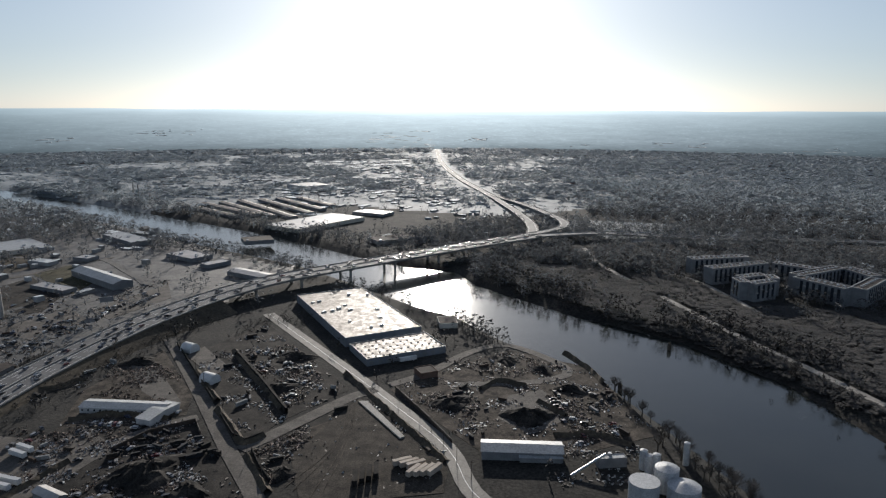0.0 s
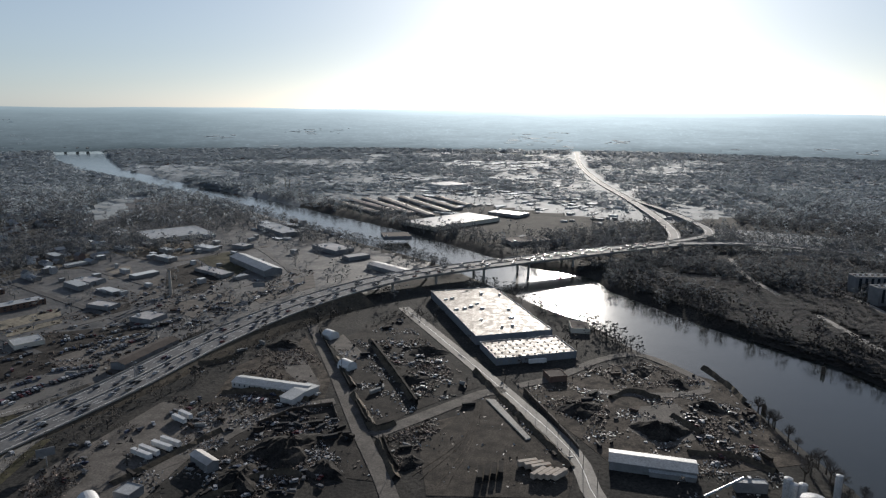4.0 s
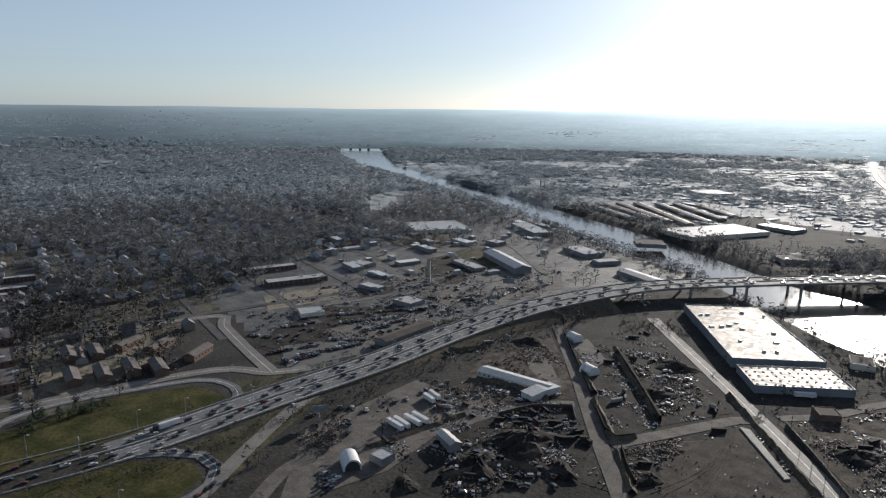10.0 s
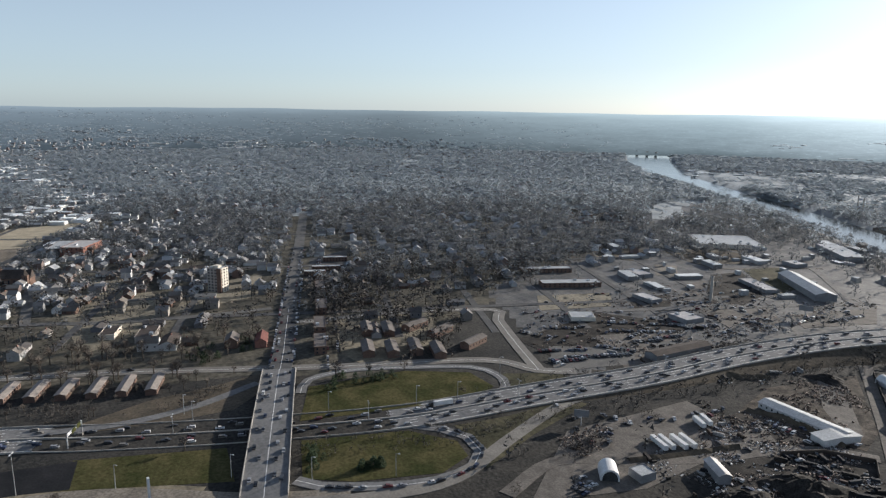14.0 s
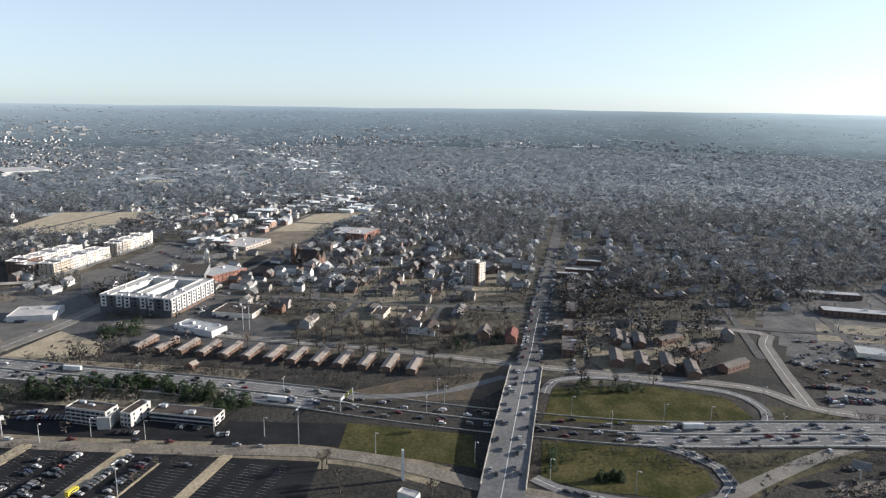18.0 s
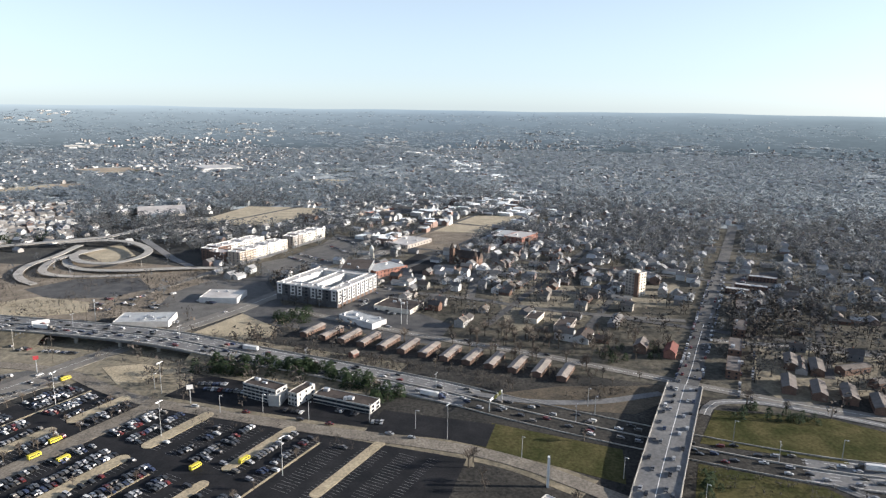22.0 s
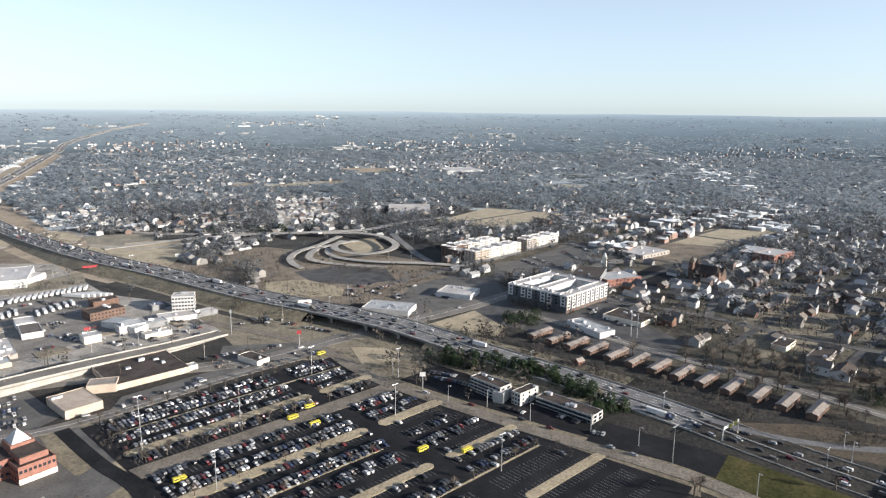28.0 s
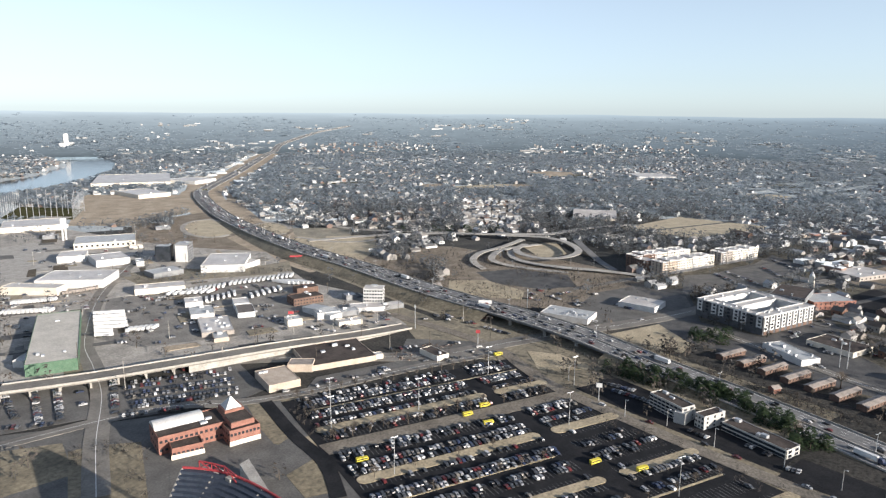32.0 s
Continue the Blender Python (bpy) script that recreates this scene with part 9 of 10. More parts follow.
# far quarters out to the horizon: heading left of +y, distance, half width, half depth, how many
QUARTERS = [
    (-32.0, 3046, 63, 84, 7), (-29.7, 3263, 122, 91, 10), (-26.2, 3175, 79, 36, 6), (-21.0, 2613, 173, 219, 9), (-19.2, 3344, 138, 68, 12), (-15.8, 2850, 35, 66, 3),
    (-10.9, 3283, 49, 36, 4), (-10.1, 2328, 58, 92, 8), (-6.8, 2974, 111, 247, 14), (-2.6, 3472, 63, 78, 12), (3.5, 3175, 145, 572, 60), (21.5, 2874, 167, 313, 12),
    (21.5, 3768, 219, 50, 8), (22.0, 3658, 152, 54, 7), (23.0, 3714, 92, 42, 5), (23.7, 3034, 138, 199, 10), (26.7, 2305, 42, 68, 5), (27.3, 2421, 70, 90, 6),
    (29.2, 3465, 37, 30, 3), (29.3, 3552, 65, 28, 4), (29.5, 3525, 64, 26, 4), (34.5, 2610, 76, 114, 8), (34.5, 2664, 89, 148, 12), (56.8, 2466, 266, 319, 26),
    (61.5, 3204, 106, 66, 5), (63.1, 3454, 77, 18, 10), (65.8, 3201, 80, 71, 10), (66.6, 3269, 81, 68, 10), (71.8, 3258, 108, 111, 26), (72.1, 3282, 150, 115, 26),
]
QUARTERS += [
    (78.3, 3343, 166, 175, 20), (81.8, 3738, 139, 88, 18), (95.7, 3229, 94, 129, 24), (96.0, 3381, 84, 151, 22), (100.5, 3596, 60, 58, 6), (100.7, 3599, 75, 62, 7),
    (106.7, 3993, 50, 50, 4), (107.4, 3633, 166, 143, 34), (113.3, 3424, 34, 46, 4), (116.2, 3224, 214, 297, 20), (118.4, 3231, 86, 46, 9), (119.9, 4385, 54, 78, 6),
    (120.2, 4464, 74, 74, 8), (123.6, 4108, 221, 120, 22), (125.4, 4117, 222, 110, 10), (127.6, 3743, 108, 50, 7), (129.2, 2688, 167, 437, 30), (132.2, 3789, 22, 36, 2),
    (137.2, 4051, 74, 106, 9), (140.8, 3943, 65, 62, 4), (142.8, 3308, 178, 215, 34), (147.7, 4173, 173, 78, 9), (147.9, 3080, 191, 187, 26), (151.7, 3660, 272, 177, 12),
]
qx, qy = [], []
for head, dist, wide, deep, n in QUARTERS:
    a, d = math.radians(90 + head), np.clip(dist + rng.uniform(-deep, deep, n), 1500, 4800)
    w = rng.uniform(-wide, wide, n)
    qx.append(d * math.cos(a) - w * math.sin(a))
    qy.append(d * math.sin(a) + w * math.cos(a))
qx, qy = np.concatenate(qx), np.concatenate(qy)
ok = ~in_water(qx, qy)
qx, qy = qx[ok], qy[ok]
scatter("far_quarters", [box_proto(60, 26, 5), box_proto(34, 20, 6), box_proto(95, 30, 5), box_proto(16, 14, 9)],
        spots(qx, qy, np.arctan2(qy, qx) + np.pi / 2 + rng.normal(0, 0.25, len(qx)), rng.uniform(0.4, 0.85, len(qx)), rng.uniform(0.6, 1.1, len(qx)) * np.where(np.abs(np.arctan2(qx, qy)) < 0.8, 0.3, 1.0), rng.choice([0.0, 1.0, 2.0, 3.0], len(qx), p=[0.25, 0.35, 0.1, 0.3])),
        [M_SHEDS, M_SHEDROOFS], "pale roofs of far quarters towards the horizon", "buildings")
for x, y in zip(*corridor([(-1108, -221.8), (-1204.1, -146.4), (-1322.2, -37.9), (-1386.8, 21.4)], 16, 25)):
    if bool(is_free(x, y)):
        gable("town_house", "brick and cream town house in a row", "house", (x, y, 66, 22, 12), 9, 2.5, M_SIDING, M_SHINGLE, windows=6, group="town houses")

# ---- cars ----
cars_all = [(c, "car parked in the marked rows of a lot", "parked cars") for c in parked]
roads_all = [(c, "car driving along the road", "road traffic") for c in traffic]
near = [c for c in cars_all if -345 < c[0][0] < -255 and -225 < c[0][1] < -105][:80] + [c for c in roads_all if -480 < c[0][0] < -290 and -60 < c[0][1] < 240][:50]
chosen = {id(c) for c in near}
TALK = {"car": "saloon car", "pickup": "pick-up", "van": "sport-utility car"}
for (x, y, z, a), text, group in near:
    kind = rnd.choice(("car", "car", "pickup", "van", "van"))
    place_car(kind, x, y, a, z, TALK[kind] + text[3:], group)
rest = np.array([c[0] for c in cars_all + roads_all if id(c) not in chosen])
scatter("parked_and_passing_cars", CARS_FAR, np.stack([rest[:, 0], rest[:, 1], rest[:, 2], np.radians(rest[:, 3]), np.ones(len(rest)), np.ones(len(rest)), rng.integers(0, 3, len(rest)).astype(float)], 1), [M_CARI, M_GLASS], "hundreds of parked and passing cars", "cars")

# ---- junk in the yards ----
def junk_proto(seed):
    r = random.Random(seed)
    s = Shape()
    for k in range(4):
        a, b = Vector((r.uniform(-2, 2), r.uniform(-2, 2), r.uniform(0, 0.8))), Vector((r.uniform(-2.5, 2.5), r.uniform(-2.5, 2.5), r.uniform(0.2, 1.6)))
        if r.random() < 0.5:
            s.tube(a, b, r.uniform(0.15, 0.5), n=4)
        else:
            s.box(a.x - 0.8, a.x + 0.9, a.y - 0.6, a.y + 0.5, -0.1, r.uniform(0.5, 1.8), inset=0.2)
    return tri_proto(s)


junk = []
for poly, n in (([(-155.5, 507.9), (-123.5, 535.2), (-75, 437.8), (-100, 407.1)], 330), ([(-247.2, 429.9), (-237.5, 506.6), (-181.5, 456), (-181, 416.1), (-225.6, 425.7)], 260), ([(-1.3, 492.1), (52.1, 511), (95.8, 481.7), (47.3, 459.4)], 190), ([(-24.4, 438.7), (25.5, 429.9), (19.5, 380.5), (2.5, 373.1)], 200), ([(68.7, 439.7), (103.8, 440.1), (113, 374.1), (76.9, 360)], 220), ([(-194, 300.9), (-153, 362.6), (-112.8, 299.4), (-164.9, 256.2)], 420), ([(-107.1, 352.6), (-84.2, 384), (-77.8, 328.4), (-91, 317.5)], 170), ([(-257.8, 377.9), (-228.8, 393.3), (-160.4, 398), (-145.6, 333.2), (-216.9, 321.3)], 260), ([(-89.1, 379.5), (-58.9, 358.8), (-65.2, 322.6), (-88.6, 322.4)], 60), ([(-267.9, 256.9), (-267.7, 296.7), (-242, 288), (-243.9, 250.7)], 90), ([(-491.7, 418.6), (-481.2, 577.7), (-399.2, 616), (-308.4, 578.1), (-330.9, 465.8), (-382.9, 346.5)], 380), ([(-483.2, 605.9), (-391.4, 722.4), (-295.5, 740.4), (-289.9, 619.8), (-344.2, 489.9)], 300), ([(-283.8, -795.7), (-336.9, -785.8), (-374.9, -737), (-326.8, -670.1), (-257.1, -728)], 120), ([(-553.4, -1064.6), (-705.1, -1059.6), (-580.3, -878.3), (-492.1, -921.9)], 130), ([(-379.3, -353.7), (-430.4, -341.2), (-448.1, -315.6), (-406.1, -302.7)], 60)):
    pp = np.array(poly)
    x, y = rng.uniform(pp[:, 0].min(), pp[:, 0].max(), 9 * n), rng.uniform(pp[:, 1].min(), pp[:, 1].max(), 9 * n)
    ok = inside(poly, x, y) & (np.sin(x / 9 + np.sin(y / 13)) + np.sin(y / 8) + rng.normal(0, 0.7, len(x)) > 0) & (~inside(DIRT_LOT, x, y) | (rng.uniform(0, 1, len(x)) < 0.12))
    x, y = x[ok][:2 * n], y[ok][:2 * n]
    junk.append(np.stack([x, y, np.zeros(len(x)), rng.uniform(0, 6.3, len(x)), 0.12 + 0.75 * rng.uniform(0, 1, len(x)) ** 2, rng.uniform(0.15, 0.8, len(x)), rng.integers(0, 5, len(x)).astype(float)], 1))
crates = []
for poly, n in (([(-185.7, 489.9), (-157.1, 579.5), (-63, 438.3), (-98.5, 390.7), (-113.6, 358.3)], 30), ([(-54.2, 429.1), (2.4, 352.8), (-6.4, 317.7), (-62.1, 305.9), (-106.8, 345.6)], 22), ([(-228.6, 321.3), (-232.3, 393.3), (-155.4, 394), (-122.3, 345.4), (-98.4, 305.6)], 45), ([(-387.7, 416.2), (-341.1, 540.6), (-223.4, 494.2), (-261.7, 412.8)], 30), ([(-36, 438.6), (7.1, 480.6), (52.7, 517.4), (108.5, 481.8), (129.9, 374.3), (69.2, 353.4), (21.8, 359.5)], 40), ([(-227.1, 273.3), (-222.3, 363.7), (-166.3, 406.2), (-123.7, 346.5), (-142.4, 274.6)], 40), ([(-434.1, 474.2), (-381.5, 546.3), (-343.8, 631.3), (-299.9, 423.2), (-335.8, 359.6)], 35)):
    pp = np.array(poly)
    x, y = rng.uniform(pp[:, 0].min(), pp[:, 0].max(), 6 * n), rng.uniform(pp[:, 1].min(), pp[:, 1].max(), 6 * n)
    ok = inside(poly, x, y) & is_free(x, y) | inside(poly, x, y) & (np.sin(x / 14) + np.sin(y / 11 + 1) > 0.3)
    ok &= ~inside(DIRT_LOT, x, y)
    x, y = x[ok][:n], y[ok][:n]
    crates.append(np.stack([x, y, np.zeros(len(x)), np.radians(rng.choice([25.0, 115.0, 154.0, 64.0], len(x)) + rng.normal(0, 6, len(x))), rng.uniform(0.3, 0.75, len(x)), rng.uniform(0.4, 0.9, len(x)), rng.integers(0, 3, len(x)).astype(float)], 1))
M_LITTER = mat("scattered_litter", (0.7, 0.7, 0.7), (1, 1, 1), 2, 0.3, 0.6, spec=0.5, vary=[(0.5, 0.5, 0.5), (0.03, 0.028, 0.026), (0.12, 0.09, 0.07), (0.3, 0.29, 0.28), (0.05, 0.045, 0.04), (0.02, 0.02, 0.022), (0.6, 0.6, 0.58), (0.08, 0.06, 0.045)], island=True)
chip = Shape().add([(-1, -0.5, 0), (1, -0.6, 0), (0.2, 0.8, 0), (0.1, 0, 0.9)], [(0, 2, 1), (0, 1, 3), (1, 2, 3), (2, 0, 3)])
slab_ = Shape().box(-1.2, 1.2, -0.5, 0.5, 0, 0.4, inset=0.1)
bits = []
for poly, n in (([(-185.7, 489.9), (-157.1, 579.5), (-63, 438.3), (-98.5, 390.7), (-113.6, 358.3)], 1500), ([(-54.2, 429.1), (2.4, 352.8), (-6.4, 317.7), (-62.1, 305.9), (-106.8, 345.6)], 700), ([(-228.6, 321.3), (-232.3, 393.3), (-155.4, 394), (-122.3, 345.4), (-98.4, 305.6)], 1500), ([(-387.7, 416.2), (-341.1, 540.6), (-223.4, 494.2), (-261.7, 412.8)], 900), ([(-36, 438.6), (7.1, 480.6), (52.7, 517.4), (108.5, 481.8), (129.9, 374.3), (69.2, 353.4), (21.8, 359.5)], 1900), ([(-227.1, 273.3), (-222.3, 363.7), (-166.3, 406.2), (-123.7, 346.5), (-142.4, 274.6)], 1300), ([(56.5, 353.3), (112.6, 360.4), (117.1, 324.1), (62.2, 313)], 350)):
    pp = np.array(poly)
    x, y = rng.uniform(pp[:, 0].min(), pp[:, 0].max(), 8 * n), rng.uniform(pp[:, 1].min(), pp[:, 1].max(), 8 * n)
    ok = inside(poly, x, y) & (np.sin(x / 6 + 2 * np.sin(y / 9)) + np.sin(y / 5 + np.sin(x / 7)) + rng.normal(0, 0.5, len(x)) > 0.5) & (~inside(DIRT_LOT, x, y) | (rng.uniform(0, 1, len(x)) < 0.1))
    x, y = x[ok][:n], y[ok][:n]
    bits.append(np.stack([x, y, np.full(len(x), 0.15), rng.uniform(0, 6.3, len(x)), 0.25 + 0.8 * rng.uniform(0, 1, len(x)) ** 2, 0.3 + rng.uniform(0, 1, len(x)), rng.integers(0, 2, len(x)).astype(float)], 1))
scatter("yard_litter", [tri_proto(chip), tri_proto(slab_)], np.concatenate(bits), [M_LITTER], "small bright and rusty bits of scrap all over the yards", "scrap")
scatter("yard_containers", [tri_proto(Shape().box(-3, 3, -1.2, 1.2, -0.1, 2.6, inset=0.05)), tri_proto(Shape().box(-6, 6, -1.25, 1.25, 0.6, 3.4).box(-5, 5, -0.8, 0.8, -0.1, 0.6)), tri_proto(Shape().box(-2.2, 2.2, -1, 1, -0.1, 1.4, inset=-0.25))], np.concatenate(crates), [M_CRATE], "dark containers, skips and trailers in the yards", "containers")
scatter("yard_junk", [junk_proto(k) for k in range(5)], np.concatenate(junk), [M_RUST], "scattered scrap metal and junk in the yards", "junk")


# ---- trees ----
def bare_crown(seed, n, w0, w1):
    """Slim twig blades growing out of the limbs; about 10 m high."""
    r = random.Random(seed)
    s = Shape()
    for k in range(n):
        a, e = r.uniform(0, 6.28), r.uniform(0.1, 1.45)
        d = Vector((math.cos(a) * math.cos(e), math.sin(a) * math.cos(e), math.sin(e)))
        base = Vector((0, 0, 4.4)) + Vector((d.x * 3.3, d.y * 3.3, d.z * 4.0)) * r.uniform(0.35, 0.95)
        g = (d * 0.8 + Vector((r.uniform(-1, 1), r.uniform(-1, 1), r.uniform(-0.4, 1.0)))).normalized()
        tip = base + g * r.uniform(0.9, 2.0)
        side = g.orthogonal().normalized() * r.uniform(w0, w1)
        s.add([base - side * 0.6, base + side * 0.6, tip], [(0, 1, 2)])
    return s


def limbs(seed):
    r = random.Random(seed)
    s = Shape().cyl(0, 0, -0.3, 4.6, 0.38, 0.26, n=6)
    for k in range(7):
        a = k * 0.9 + r.uniform(-0.3, 0.3)
        s.tube((0, 0, 3.4 + 0.25 * k), (2.6 * math.cos(a), 2.6 * math.sin(a), 6.2 + r.uniform(0, 2.2)), 0.2, 0.05, n=4)
    return s


def far_tree(seed, n, level=1.0):
    """A bare crown of blades on a trunk; level below 1 lays the blades flatter."""
    r = random.Random(seed)
    t = Shape()
    for k in range(n):
        a, q, z = r.uniform(0, 6.28), r.random() ** 0.45, r.uniform(-1, 1)
        w = 3.9 * q * math.sqrt(max(0.0, 1 - z * z * 0.8))
        c = Vector((w * math.cos(a), w * math.sin(a), 5.6 + 3.6 * z))
        u = Vector((r.uniform(-1, 1), r.uniform(-1, 1), level * r.uniform(-0.4, 1))).normalized() * r.uniform(0.8, 1.7) * (1.6 - 0.6 * level)
        v = Vector((r.uniform(-1, 1), r.uniform(-1, 1), level * r.uniform(-0.6, 0.6))).normalized() * r.uniform(0.5, 1.2) * (2.0 - level)
        t.add([c - u * 0.6 - v * 0.4, c + u, c + v], [(0, 1, 2)])
    t.tube((0, 0, -0.3), (0, 0, 4.5), 0.3, 0.2, n=3)
    return tri_proto(t)


def wood(seed, n, rough=2.6):
    """A patch of wood seen from afar: a low canopy of blades that lie rather flat, wider than high."""
    r = random.Random(seed)
    s = Shape()
    for k in range(n):
        a, q = 2.4 * k + r.uniform(-0.5, 0.5), math.sqrt((k + 0.5) / n) * 10.5
        c = Vector((q * math.cos(a), q * math.sin(a), r.uniform(5.5, 8.5) - 0.12 * q))
        turn = r.uniform(0, 6.28)
        tri = [c + Vector((math.cos(turn + b), math.sin(turn + b), 0)) * r.uniform(3.4, 5.2) + Vector((0, 0, r.uniform(-rough, rough))) for b in (0, 2.1, 4.2)]
        s.add(tri, [(0, 1, 2)])
    return tri_proto(s)


TREES = [(part("tree", limbs(k), M_BARK), part("crown", bare_crown(k, 260, 0.05, 0.14), M_TWIG)) for k in range(4)]
x, y = sector(120000, 300, 1900, power=1.0)
dens = np.where(in_town(x, y), np.where((np.hypot(x, y) > 850) & (y < 0), 0.62, 0.9), 0.03)
dens = np.where(inside([(-330, 230), (-260, 640), (-150, 800), (-900, 1380), (-700, 800), (-520, 420)], x, y), np.where(np.hypot(x, y) > 950, 0.5, 0.05), dens)
dens = np.where((x > 60) & (y > 500) & in_town(x, y), 1.0, dens)
bank = near_line(NEAR_BANK, x, y) < 22
bank_far = near_line(FAR_BANK, x, y) < 70
dens = np.where((bank | bank_far) & (y > 300), 0.8, dens)
dens = dens * np.clip((1900 - np.hypot(x, y)) / 500, 0, 1)
dens = np.where(inside([(-503.5, -131.3), (-543.3, -139.5), (-465.2, 83.9), (-455.3, 132.4), (-430.4, 92.4), (-456.2, -30.9)], x, y), 0.55, dens)
dens = dens * np.where(inside(OPEN_TOWN, x, y), 0.2, np.where(inside(SHOP_STRIP, x, y), 0.25, np.where(np.hypot(x + 700, y - 60) < 420, 0.7, 1.0)))
dens = dens * np.clip(0.9 + 0.5 * np.sin(x / 60 + np.sin(y / 47)) + 0.4 * np.sin(y / 38), 0.25, 1.6)
ok = is_free(x, y) & ~in_water(x, y) & (rng.uniform(0, 1, len(x)) < dens)
x, y = x[ok], y[ok]
order = np.argsort(np.minimum(np.hypot(x + 430, y - 60), np.hypot(x - 140, y - 420) * 1.2))
x, y = x[order], y[order]
hs = rng.uniform(0.85, 1.7, len(x)) * np.where(inside([(-493.1, -129.1), (-562.2, -143.4), (-481.7, 87.2), (-466.1, 135.7), (-421.3, 90.3), (-446.9, -30.6)], x, y), 0.6, 1.0)
first = 150
for k in range(first):
    trunk, crown = TREES[k % 4]
    if k < 4:
        crown.parent = trunk
        tagged(trunk, "bare winter tree with a grey-brown crown", "tree", "bare trees")
        trunk.matrix_basis = pose(x[k], y[k], land_height(x[k:k + 1], y[k:k + 1])[0], 0, 0, rng.uniform(0, 360)) @ Matrix.Scale(hs[k], 4)
    else:
        t = copy_thing(trunk, pose(x[k], y[k], land_height(x[k:k + 1], y[k:k + 1])[0], 0, 0, rng.uniform(0, 360)))
        t.scale = (hs[k],) * 3
hx, hy = [], []
for side, o0, o1, y0, y1, n in ((-1, 19, 40, 120, 640, 900), (1, 19, 27, 250, 640, 260), (-1, 19, 30, -900, -350, 300), (1, 19, 40, -1000, -330, 500), (1, 19, 40, -200, 0, 160)):
    k = rng.integers(0, len(HW), n * 6)
    o = rng.uniform(o0, o1, n * 6) * side
    px_, py_ = HW[k, 0] + n_hw[k, 0] * o + rng.normal(0, 4, n * 6), HW[k, 1] + n_hw[k, 1] * o + rng.normal(0, 4, n * 6)
    keep = (py_ > y0) & (py_ < y1) & (near_line([tuple(p[:2]) for p in HW], px_, py_) > 18)
    hx.append(px_[keep][:n])
    hy.append(py_[keep][:n])
for bank_line, o0, o1, n in ((NEAR_BANK, 6, 20, 900), (FAR_BANK, -26, -6, 700)):
    line = smooth_line([(*p, 0) for p in bank_line], 12)
    k = rng.integers(0, len(line), n)
    o = rng.uniform(o0, o1, n)[:, None]
    q = line[k, :2] - across(line)[k] * o + rng.normal(0, 5, (n, 2))
    q = q[~in_water(q[:, 0], q[:, 1]) & is_free(q[:, 0], q[:, 1])]
    hx.append(q[:, 0])
    hy.append(q[:, 1])
for poly, n in (([(-567.4, -650.8), (-722.8, -602), (-823.1, -479.5), (-790.9, -320), (-740.3, -243.6), (-616.7, -281.1), (-578.4, -326.3), (-588.2, -493.2)], 1100), ([(-401.3, -783.1), (-462.3, -756.2), (-508.4, -688.3), (-579.5, -679), (-536.4, -624.2), (-463.2, -677), (-392.5, -705.7)], 160), ([(-491.1, -128.7), (-523.3, -135.4), (-452.8, 81.3), (-450, 130.8), (-425.8, 91.3), (-449.7, -30.7)], 520), ([(-416.8, -245.8), (-404, -193.9), (-382.3, -106.4), (-348.3, 6.7), (-338, 6.8), (-361.5, -107.7), (-386.6, -211.4)], 60),
                ([(20, 850), (113.8, 900), (318.2, 822.8), (388.2, 632.5), (239.5, 373.1), (197.6, 492.9), (97, 692.4), (40, 745)], 1500), ([(362.8, 944.8), (600.5, 1003), (388.2, 632.5), (315.5, 665.2)], 500), ([(-282.9, -354.7), (-294.9, -345.2), (-261.7, -265.6), (-250.6, -264.7), (-250.4, -282.9)], 60), ([(-160, -391.7), (-172.1, -386.8), (-191.9, -369.7), (-160.9, -310.8), (-136.6, -343.1)], 40), ([(-479.9, -299.9), (-576.9, -282.9), (-531.9, -208), (-439.2, -188.2), (-405.9, -198.9), (-449.6, -249.8)], 70), ([(-464.7, -733.2), (-548.2, -677), (-536.3, -642), (-448.7, -698)], 60), ([(-180.4, 541.5), (-163.5, 604.4), (-95.8, 605.4), (-142.8, 542)], 120), ([(-239.2, 195.9), (-257.2, 250.4), (-262.7, 335), (-252.2, 331.8), (-241.7, 250.2), (-230.5, 196.9)], 200), ([(-365.2, 353.7), (-348.8, 493.9), (-294.8, 525.3), (-306.5, 374)], 90)):
    pp = np.array(poly)
    px_, py_ = rng.uniform(pp[:, 0].min(), pp[:, 0].max(), 8 * n), rng.uniform(pp[:, 1].min(), pp[:, 1].max(), 8 * n)
    ok = inside(poly, px_, py_) & (np.sin(px_ / 17) + np.sin(py_ / 13) + rng.normal(0, 0.6, 8 * n) > 0) & (near_line([tuple(p[:2]) for p in HW], px_, py_) > 19)
    hx.append(px_[ok][:n])
    hy.append(py_[ok][:n])
hx, hy = np.concatenate(hx), np.concatenate(hy)
scatter("scrub", [far_tree(40 + k, 18) for k in range(4)], np.stack([hx, hy, land_height(hx, hy), rng.uniform(0, 6.28, len(hx)), rng.uniform(0.3, 0.65, len(hx)), rng.uniform(0.25, 0.5, len(hx)), rng.integers(0, 4, len(hx)).astype(float)], 1), [M_NEARWOODS], "brown leafless scrub along the highway", "scrub")
for track_ in ([(224.5, 677.8), (250.4, 558.8), (275.5, 470.5), (289, 414.9)], [(194.7, 923.5), (193.3, 832.3), (209.2, 743.7)]):
    keep_line(track_, 16)
keep_poly([(122.3, 823.2), (175.1, 816.7), (144.2, 785), (112, 800)])
keep_poly([(94.8, 840.8), (125.2, 872.5), (118.3, 840)])
bank_poly = [(20, 850), (113.8, 915), (300, 960), (420, 900), (420, 800), (300, 810), (282, 700), (310, 640), (380, 625), (500, 650), (480, 520), (340, 430), (275, 400), (225, 480), (140, 640), (60, 740)]
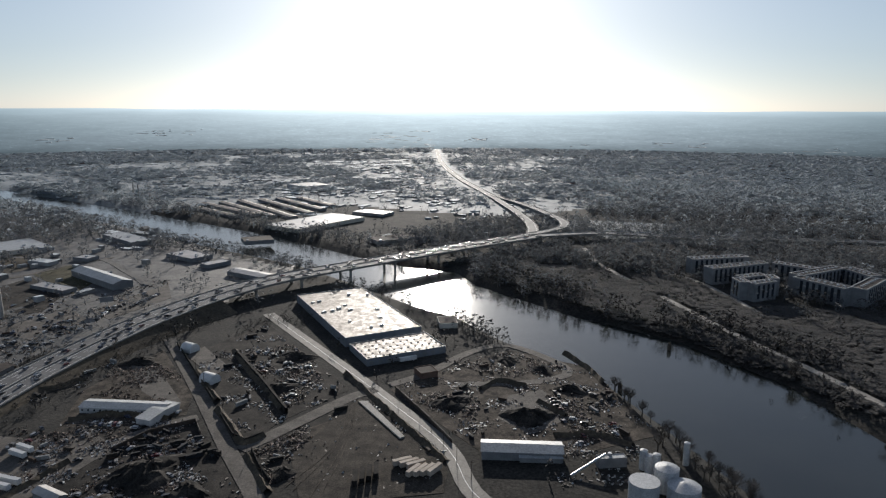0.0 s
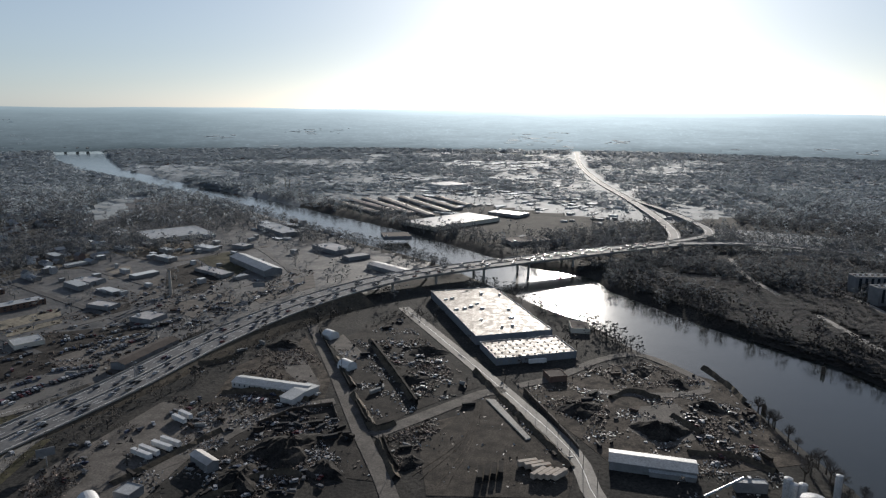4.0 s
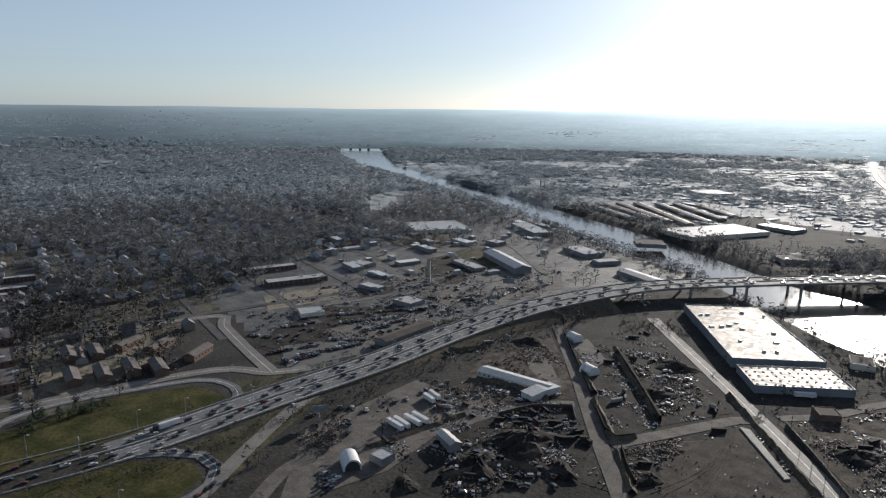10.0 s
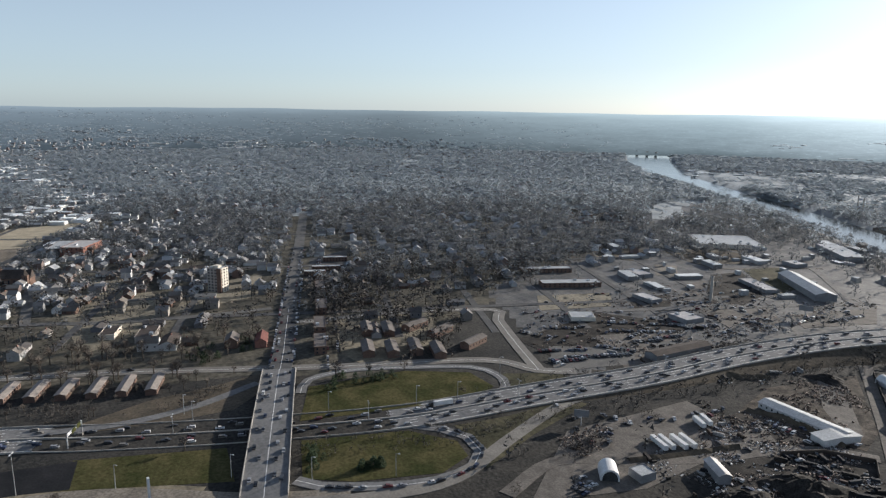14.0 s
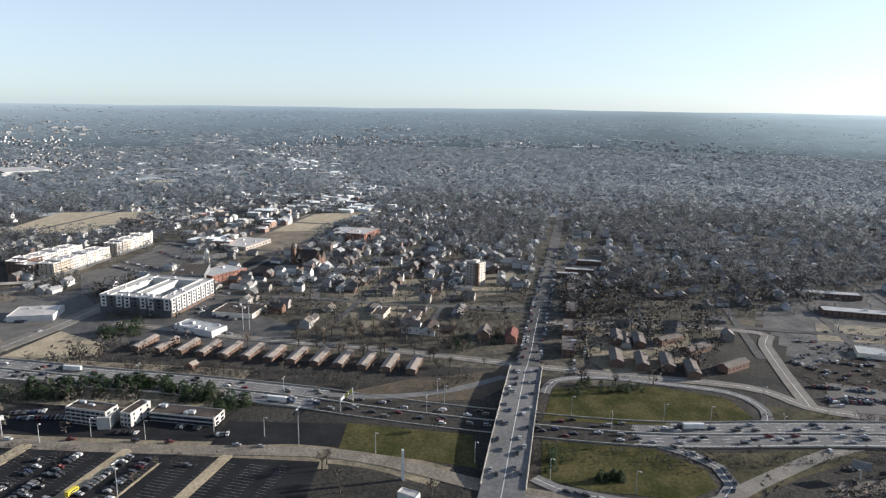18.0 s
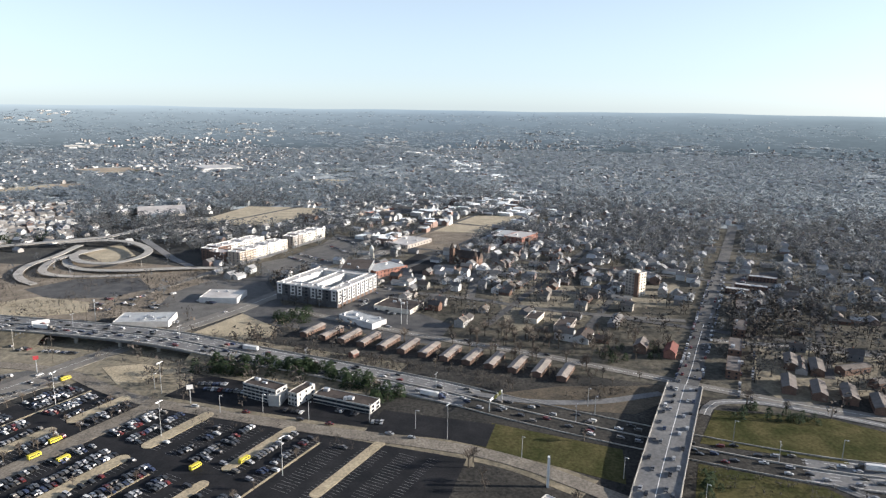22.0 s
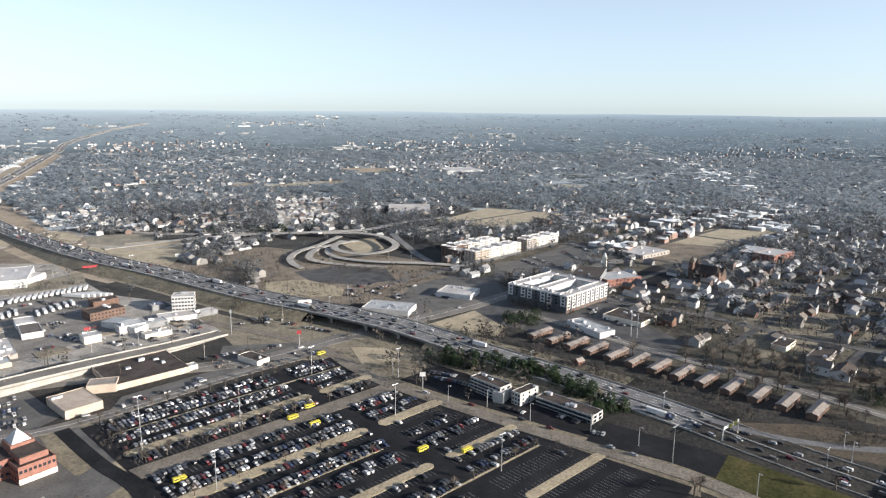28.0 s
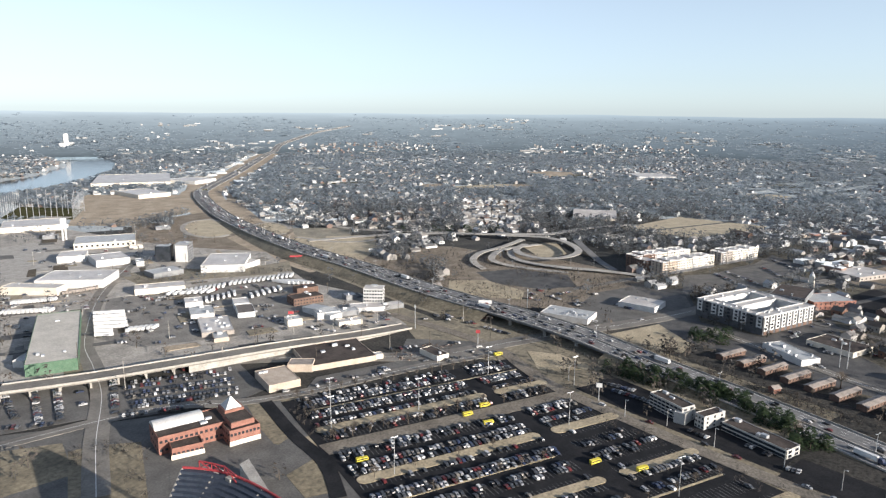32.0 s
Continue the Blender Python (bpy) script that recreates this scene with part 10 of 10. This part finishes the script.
wx, wy = rng.uniform(20, 500, 42000), rng.uniform(380, 960, 42000)
ok = inside(bank_poly, wx, wy) & ~in_water(wx, wy) & is_free(wx, wy)
wx, wy = wx[ok][:12500], wy[ok][:12500]
scatter("bank_wood", [wood(80 + k, 15, 0.6) for k in range(4)], spots(wx, wy, rng.uniform(0, 6.28, len(wx)), rng.uniform(0.22, 0.36, len(wx)), rng.uniform(0.25, 0.42, len(wx)), rng.integers(0, 4, len(wx)).astype(float)), [M_NEARWOODS], "dark bare wood along the far river bank", "woods")
kind_ = rng.integers(0, 6, len(x)).astype(float)
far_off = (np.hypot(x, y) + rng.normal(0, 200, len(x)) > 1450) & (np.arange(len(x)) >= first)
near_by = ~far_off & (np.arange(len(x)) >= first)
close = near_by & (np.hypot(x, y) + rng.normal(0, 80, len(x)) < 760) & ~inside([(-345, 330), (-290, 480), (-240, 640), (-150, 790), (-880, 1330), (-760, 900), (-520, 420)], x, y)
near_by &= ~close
# trees get a paler, bluer material with distance, in place of haze
for name, sel, material, text in (("nearest_bare_trees", close, M_NEARWOODS, "dark bare winter trees nearest the highway"), ("bare_trees", near_by, M_WOODS, "bare grey-brown winter trees all over the town"), ("farther_trees", far_off, M_HAZEWOODS, "hazy bare trees over the farther town")):
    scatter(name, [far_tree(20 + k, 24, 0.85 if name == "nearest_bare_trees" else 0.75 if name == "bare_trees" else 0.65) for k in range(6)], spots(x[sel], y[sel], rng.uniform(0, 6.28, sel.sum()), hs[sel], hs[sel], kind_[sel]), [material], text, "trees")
x, y = sector(80000, 1250, 3130, power=0.95)
dens = np.where(in_town(x, y), np.where(y < 200, 0.62, 0.9), np.where(y > 900, np.where(np.sin(x / 90 + 2 * np.sin(y / 160)) + np.sin(y / 75 + np.sin(x / 200)) > 0.1, 0.75, 0.16), 0.12)) * np.clip((np.hypot(x, y) - 1250) / 450, 0, 1) * np.clip(0.85 + 0.35 * np.sin(x / 150 + np.sin(y / 210)) + 0.35 * np.sin(y / 120 + 2 * np.sin(x / 330)), 0.45, 1)
ok = ~in_water(x, y) & is_free(x, y) & (rng.uniform(0, 1, len(x)) < dens) & (near_line([p[:2] for p in BRANCH_1], x, y) > 26) & (near_line([p[:2] for p in HIGHWAY], x, y) > 66)
x, y = x[ok], y[ok]
fs = rng.uniform(0.8, 1.3, len(x)) * np.clip(np.hypot(x, y) / 2200, 1, 1.8)
scatter("far_woods", [wood(50 + k, 13) for k in range(6)], spots(x, y, rng.uniform(0, 6.28, len(x)), fs, rng.uniform(0.7, 1.2, len(x)), rng.integers(0, 6, len(x)).astype(float)), [M_HAZEWOODS], "hazy bare woods reaching to the horizon", "woods")


x, y = sector(26000, 2950, 4750, power=1.1)
d = np.hypot(x, y)
ok = ~in_water(x, y) & (rng.uniform(0, 1, len(x)) < np.clip((4750 - d) / 1500, 0, 1) * np.clip((np.abs(np.degrees(np.arctan2(x, y))) - 42) / 30, 0, 1) * np.clip(0.75 + 0.5 * np.sin(x / 150 + np.sin(y / 210)) + 0.4 * np.sin(y / 120 + d / 90), 0.15, 1)) & (near_line([p[:2] for p in HIGHWAY], x, y) > 60) & (near_line([p[:2] for p in BRANCH_1], x, y) > 26)
x, y = x[ok], y[ok]
scatter("horizon_woods", [wood(70 + k, 9) for k in range(4)], spots(x, y, rng.uniform(0, 6.28, len(x)), rng.uniform(1.3, 2.2, len(x)), rng.uniform(0.6, 1.0, len(x)), rng.integers(0, 4, len(x)).astype(float)), [M_HAZEWOODS], "hazy bare woods fading towards the horizon", "woods")


def evergreen(seed):
    r = random.Random(seed)
    s = Shape()
    for k in range(170):
        z = r.random() ** 1.3
        a, q = r.uniform(0, 6.28), 2.9 * (1 - z) ** 0.7 * r.uniform(0.55, 1.05) + 0.15
        c = Vector((q * math.cos(a), q * math.sin(a), 0.4 + 6.2 * z))
        u = Vector((math.cos(a), math.sin(a), r.uniform(-0.5, 0.2))) * r.uniform(0.5, 1.0)
        v = Vector((-math.sin(a), math.cos(a), r.uniform(-0.3, 0.3))) * r.uniform(0.3, 0.6)
        s.add([c - u * 0.4, c + u + v, c + u - v], [(0, 1, 2)])
    return s


EVER = [(evergreen(k).mesh("crown", M_NEEDLE), Shape().cyl(0, 0, -0.3, 3.0, 0.2, 0.1, n=6).mesh("trunk", M_BARK)) for k in range(3)]
green_spots = []
for poly, n in (([(-460.3, -200.3), (-484.3, -180.9), (-472, -109), (-447.4, -59.7), (-434.6, -61.7), (-456, -113.7)], 72), ([(-404.8, 164.8), (-421.7, 190.4), (-411.6, 221.6), (-397.4, 225.3), (-397.3, 187.8)], 22), ([(-334.7, 127.8), (-336.3, 144.4), (-308, 128.8), (-308.7, 117.6)], 9), ([(-301.6, 144.2), (-299.3, 158.3), (-294.7, 157.6), (-298.4, 142.7)], 12), ([(-600.2, -171.3), (-609, -140.5), (-580.5, -128.8), (-576.9, -159.4)], 14), ([(-431.9, -61.3), (-431.3, -39.1), (-417.6, -39.5), (-418.6, -59.3)], 8), ([(-524.4, 111.5), (-534.9, 139), (-493.4, 128.9), (-497.3, 108.6)], 14), ([(-539.3, 157), (-543, 167.1), (-501.8, 156.5), (-498.6, 147.1)], 6), ([(-836, -726.2), (-953.5, -586.1), (-935.2, -575.1), (-820.7, -713.3)], 26)):
    pp = np.array(poly)
    got = 0
    while got < n:
        x, y = rng.uniform(pp[:, 0].min(), pp[:, 0].max()), rng.uniform(pp[:, 1].min(), pp[:, 1].max())
        if bool(inside(poly, np.array([x]), np.array([y]))[0]):
            green_spots.append((x, y))
            got += 1
for k, (x, y) in enumerate(green_spots):
    crown, trunk = EVER[k % 3]
    t = part("evergreen_tree", trunk, None, at=pose(x, y, 0, 0, 0, k * 47) @ Matrix.Scale(rng.uniform(0.5, 0.95) if y > 60 else rng.uniform(1.0, 1.8), 4))
    part("crown", crown, None, t)
    tagged(t, "dark green evergreen on winter grass", "tree", "evergreens")
# young trees on the lot islands
for b, a0, a1, step in ((-18, 4, 116, 9), (-30, 130, 168, 10), (36, 10, 110, 26), (-83, 5, 170, 10), (62, 20, 110, 14), (120, 60, 180, 17), (-14, 5, 165, 12)):
    a = a0
    while a < a1:
        x, y = lot_xy(a + rnd.uniform(-2, 2), b + rnd.uniform(-1, 1))
        t = copy_thing(TREES[rnd.randrange(4)][0], pose(x, y, 0.1, 0, 0, rnd.uniform(0, 360)))
        q = rnd.uniform(0.5, 0.85)
        t.scale = (q, q, q)
        tagged(t, "small bare tree on the lot island", "tree", "lot trees")
        a += step
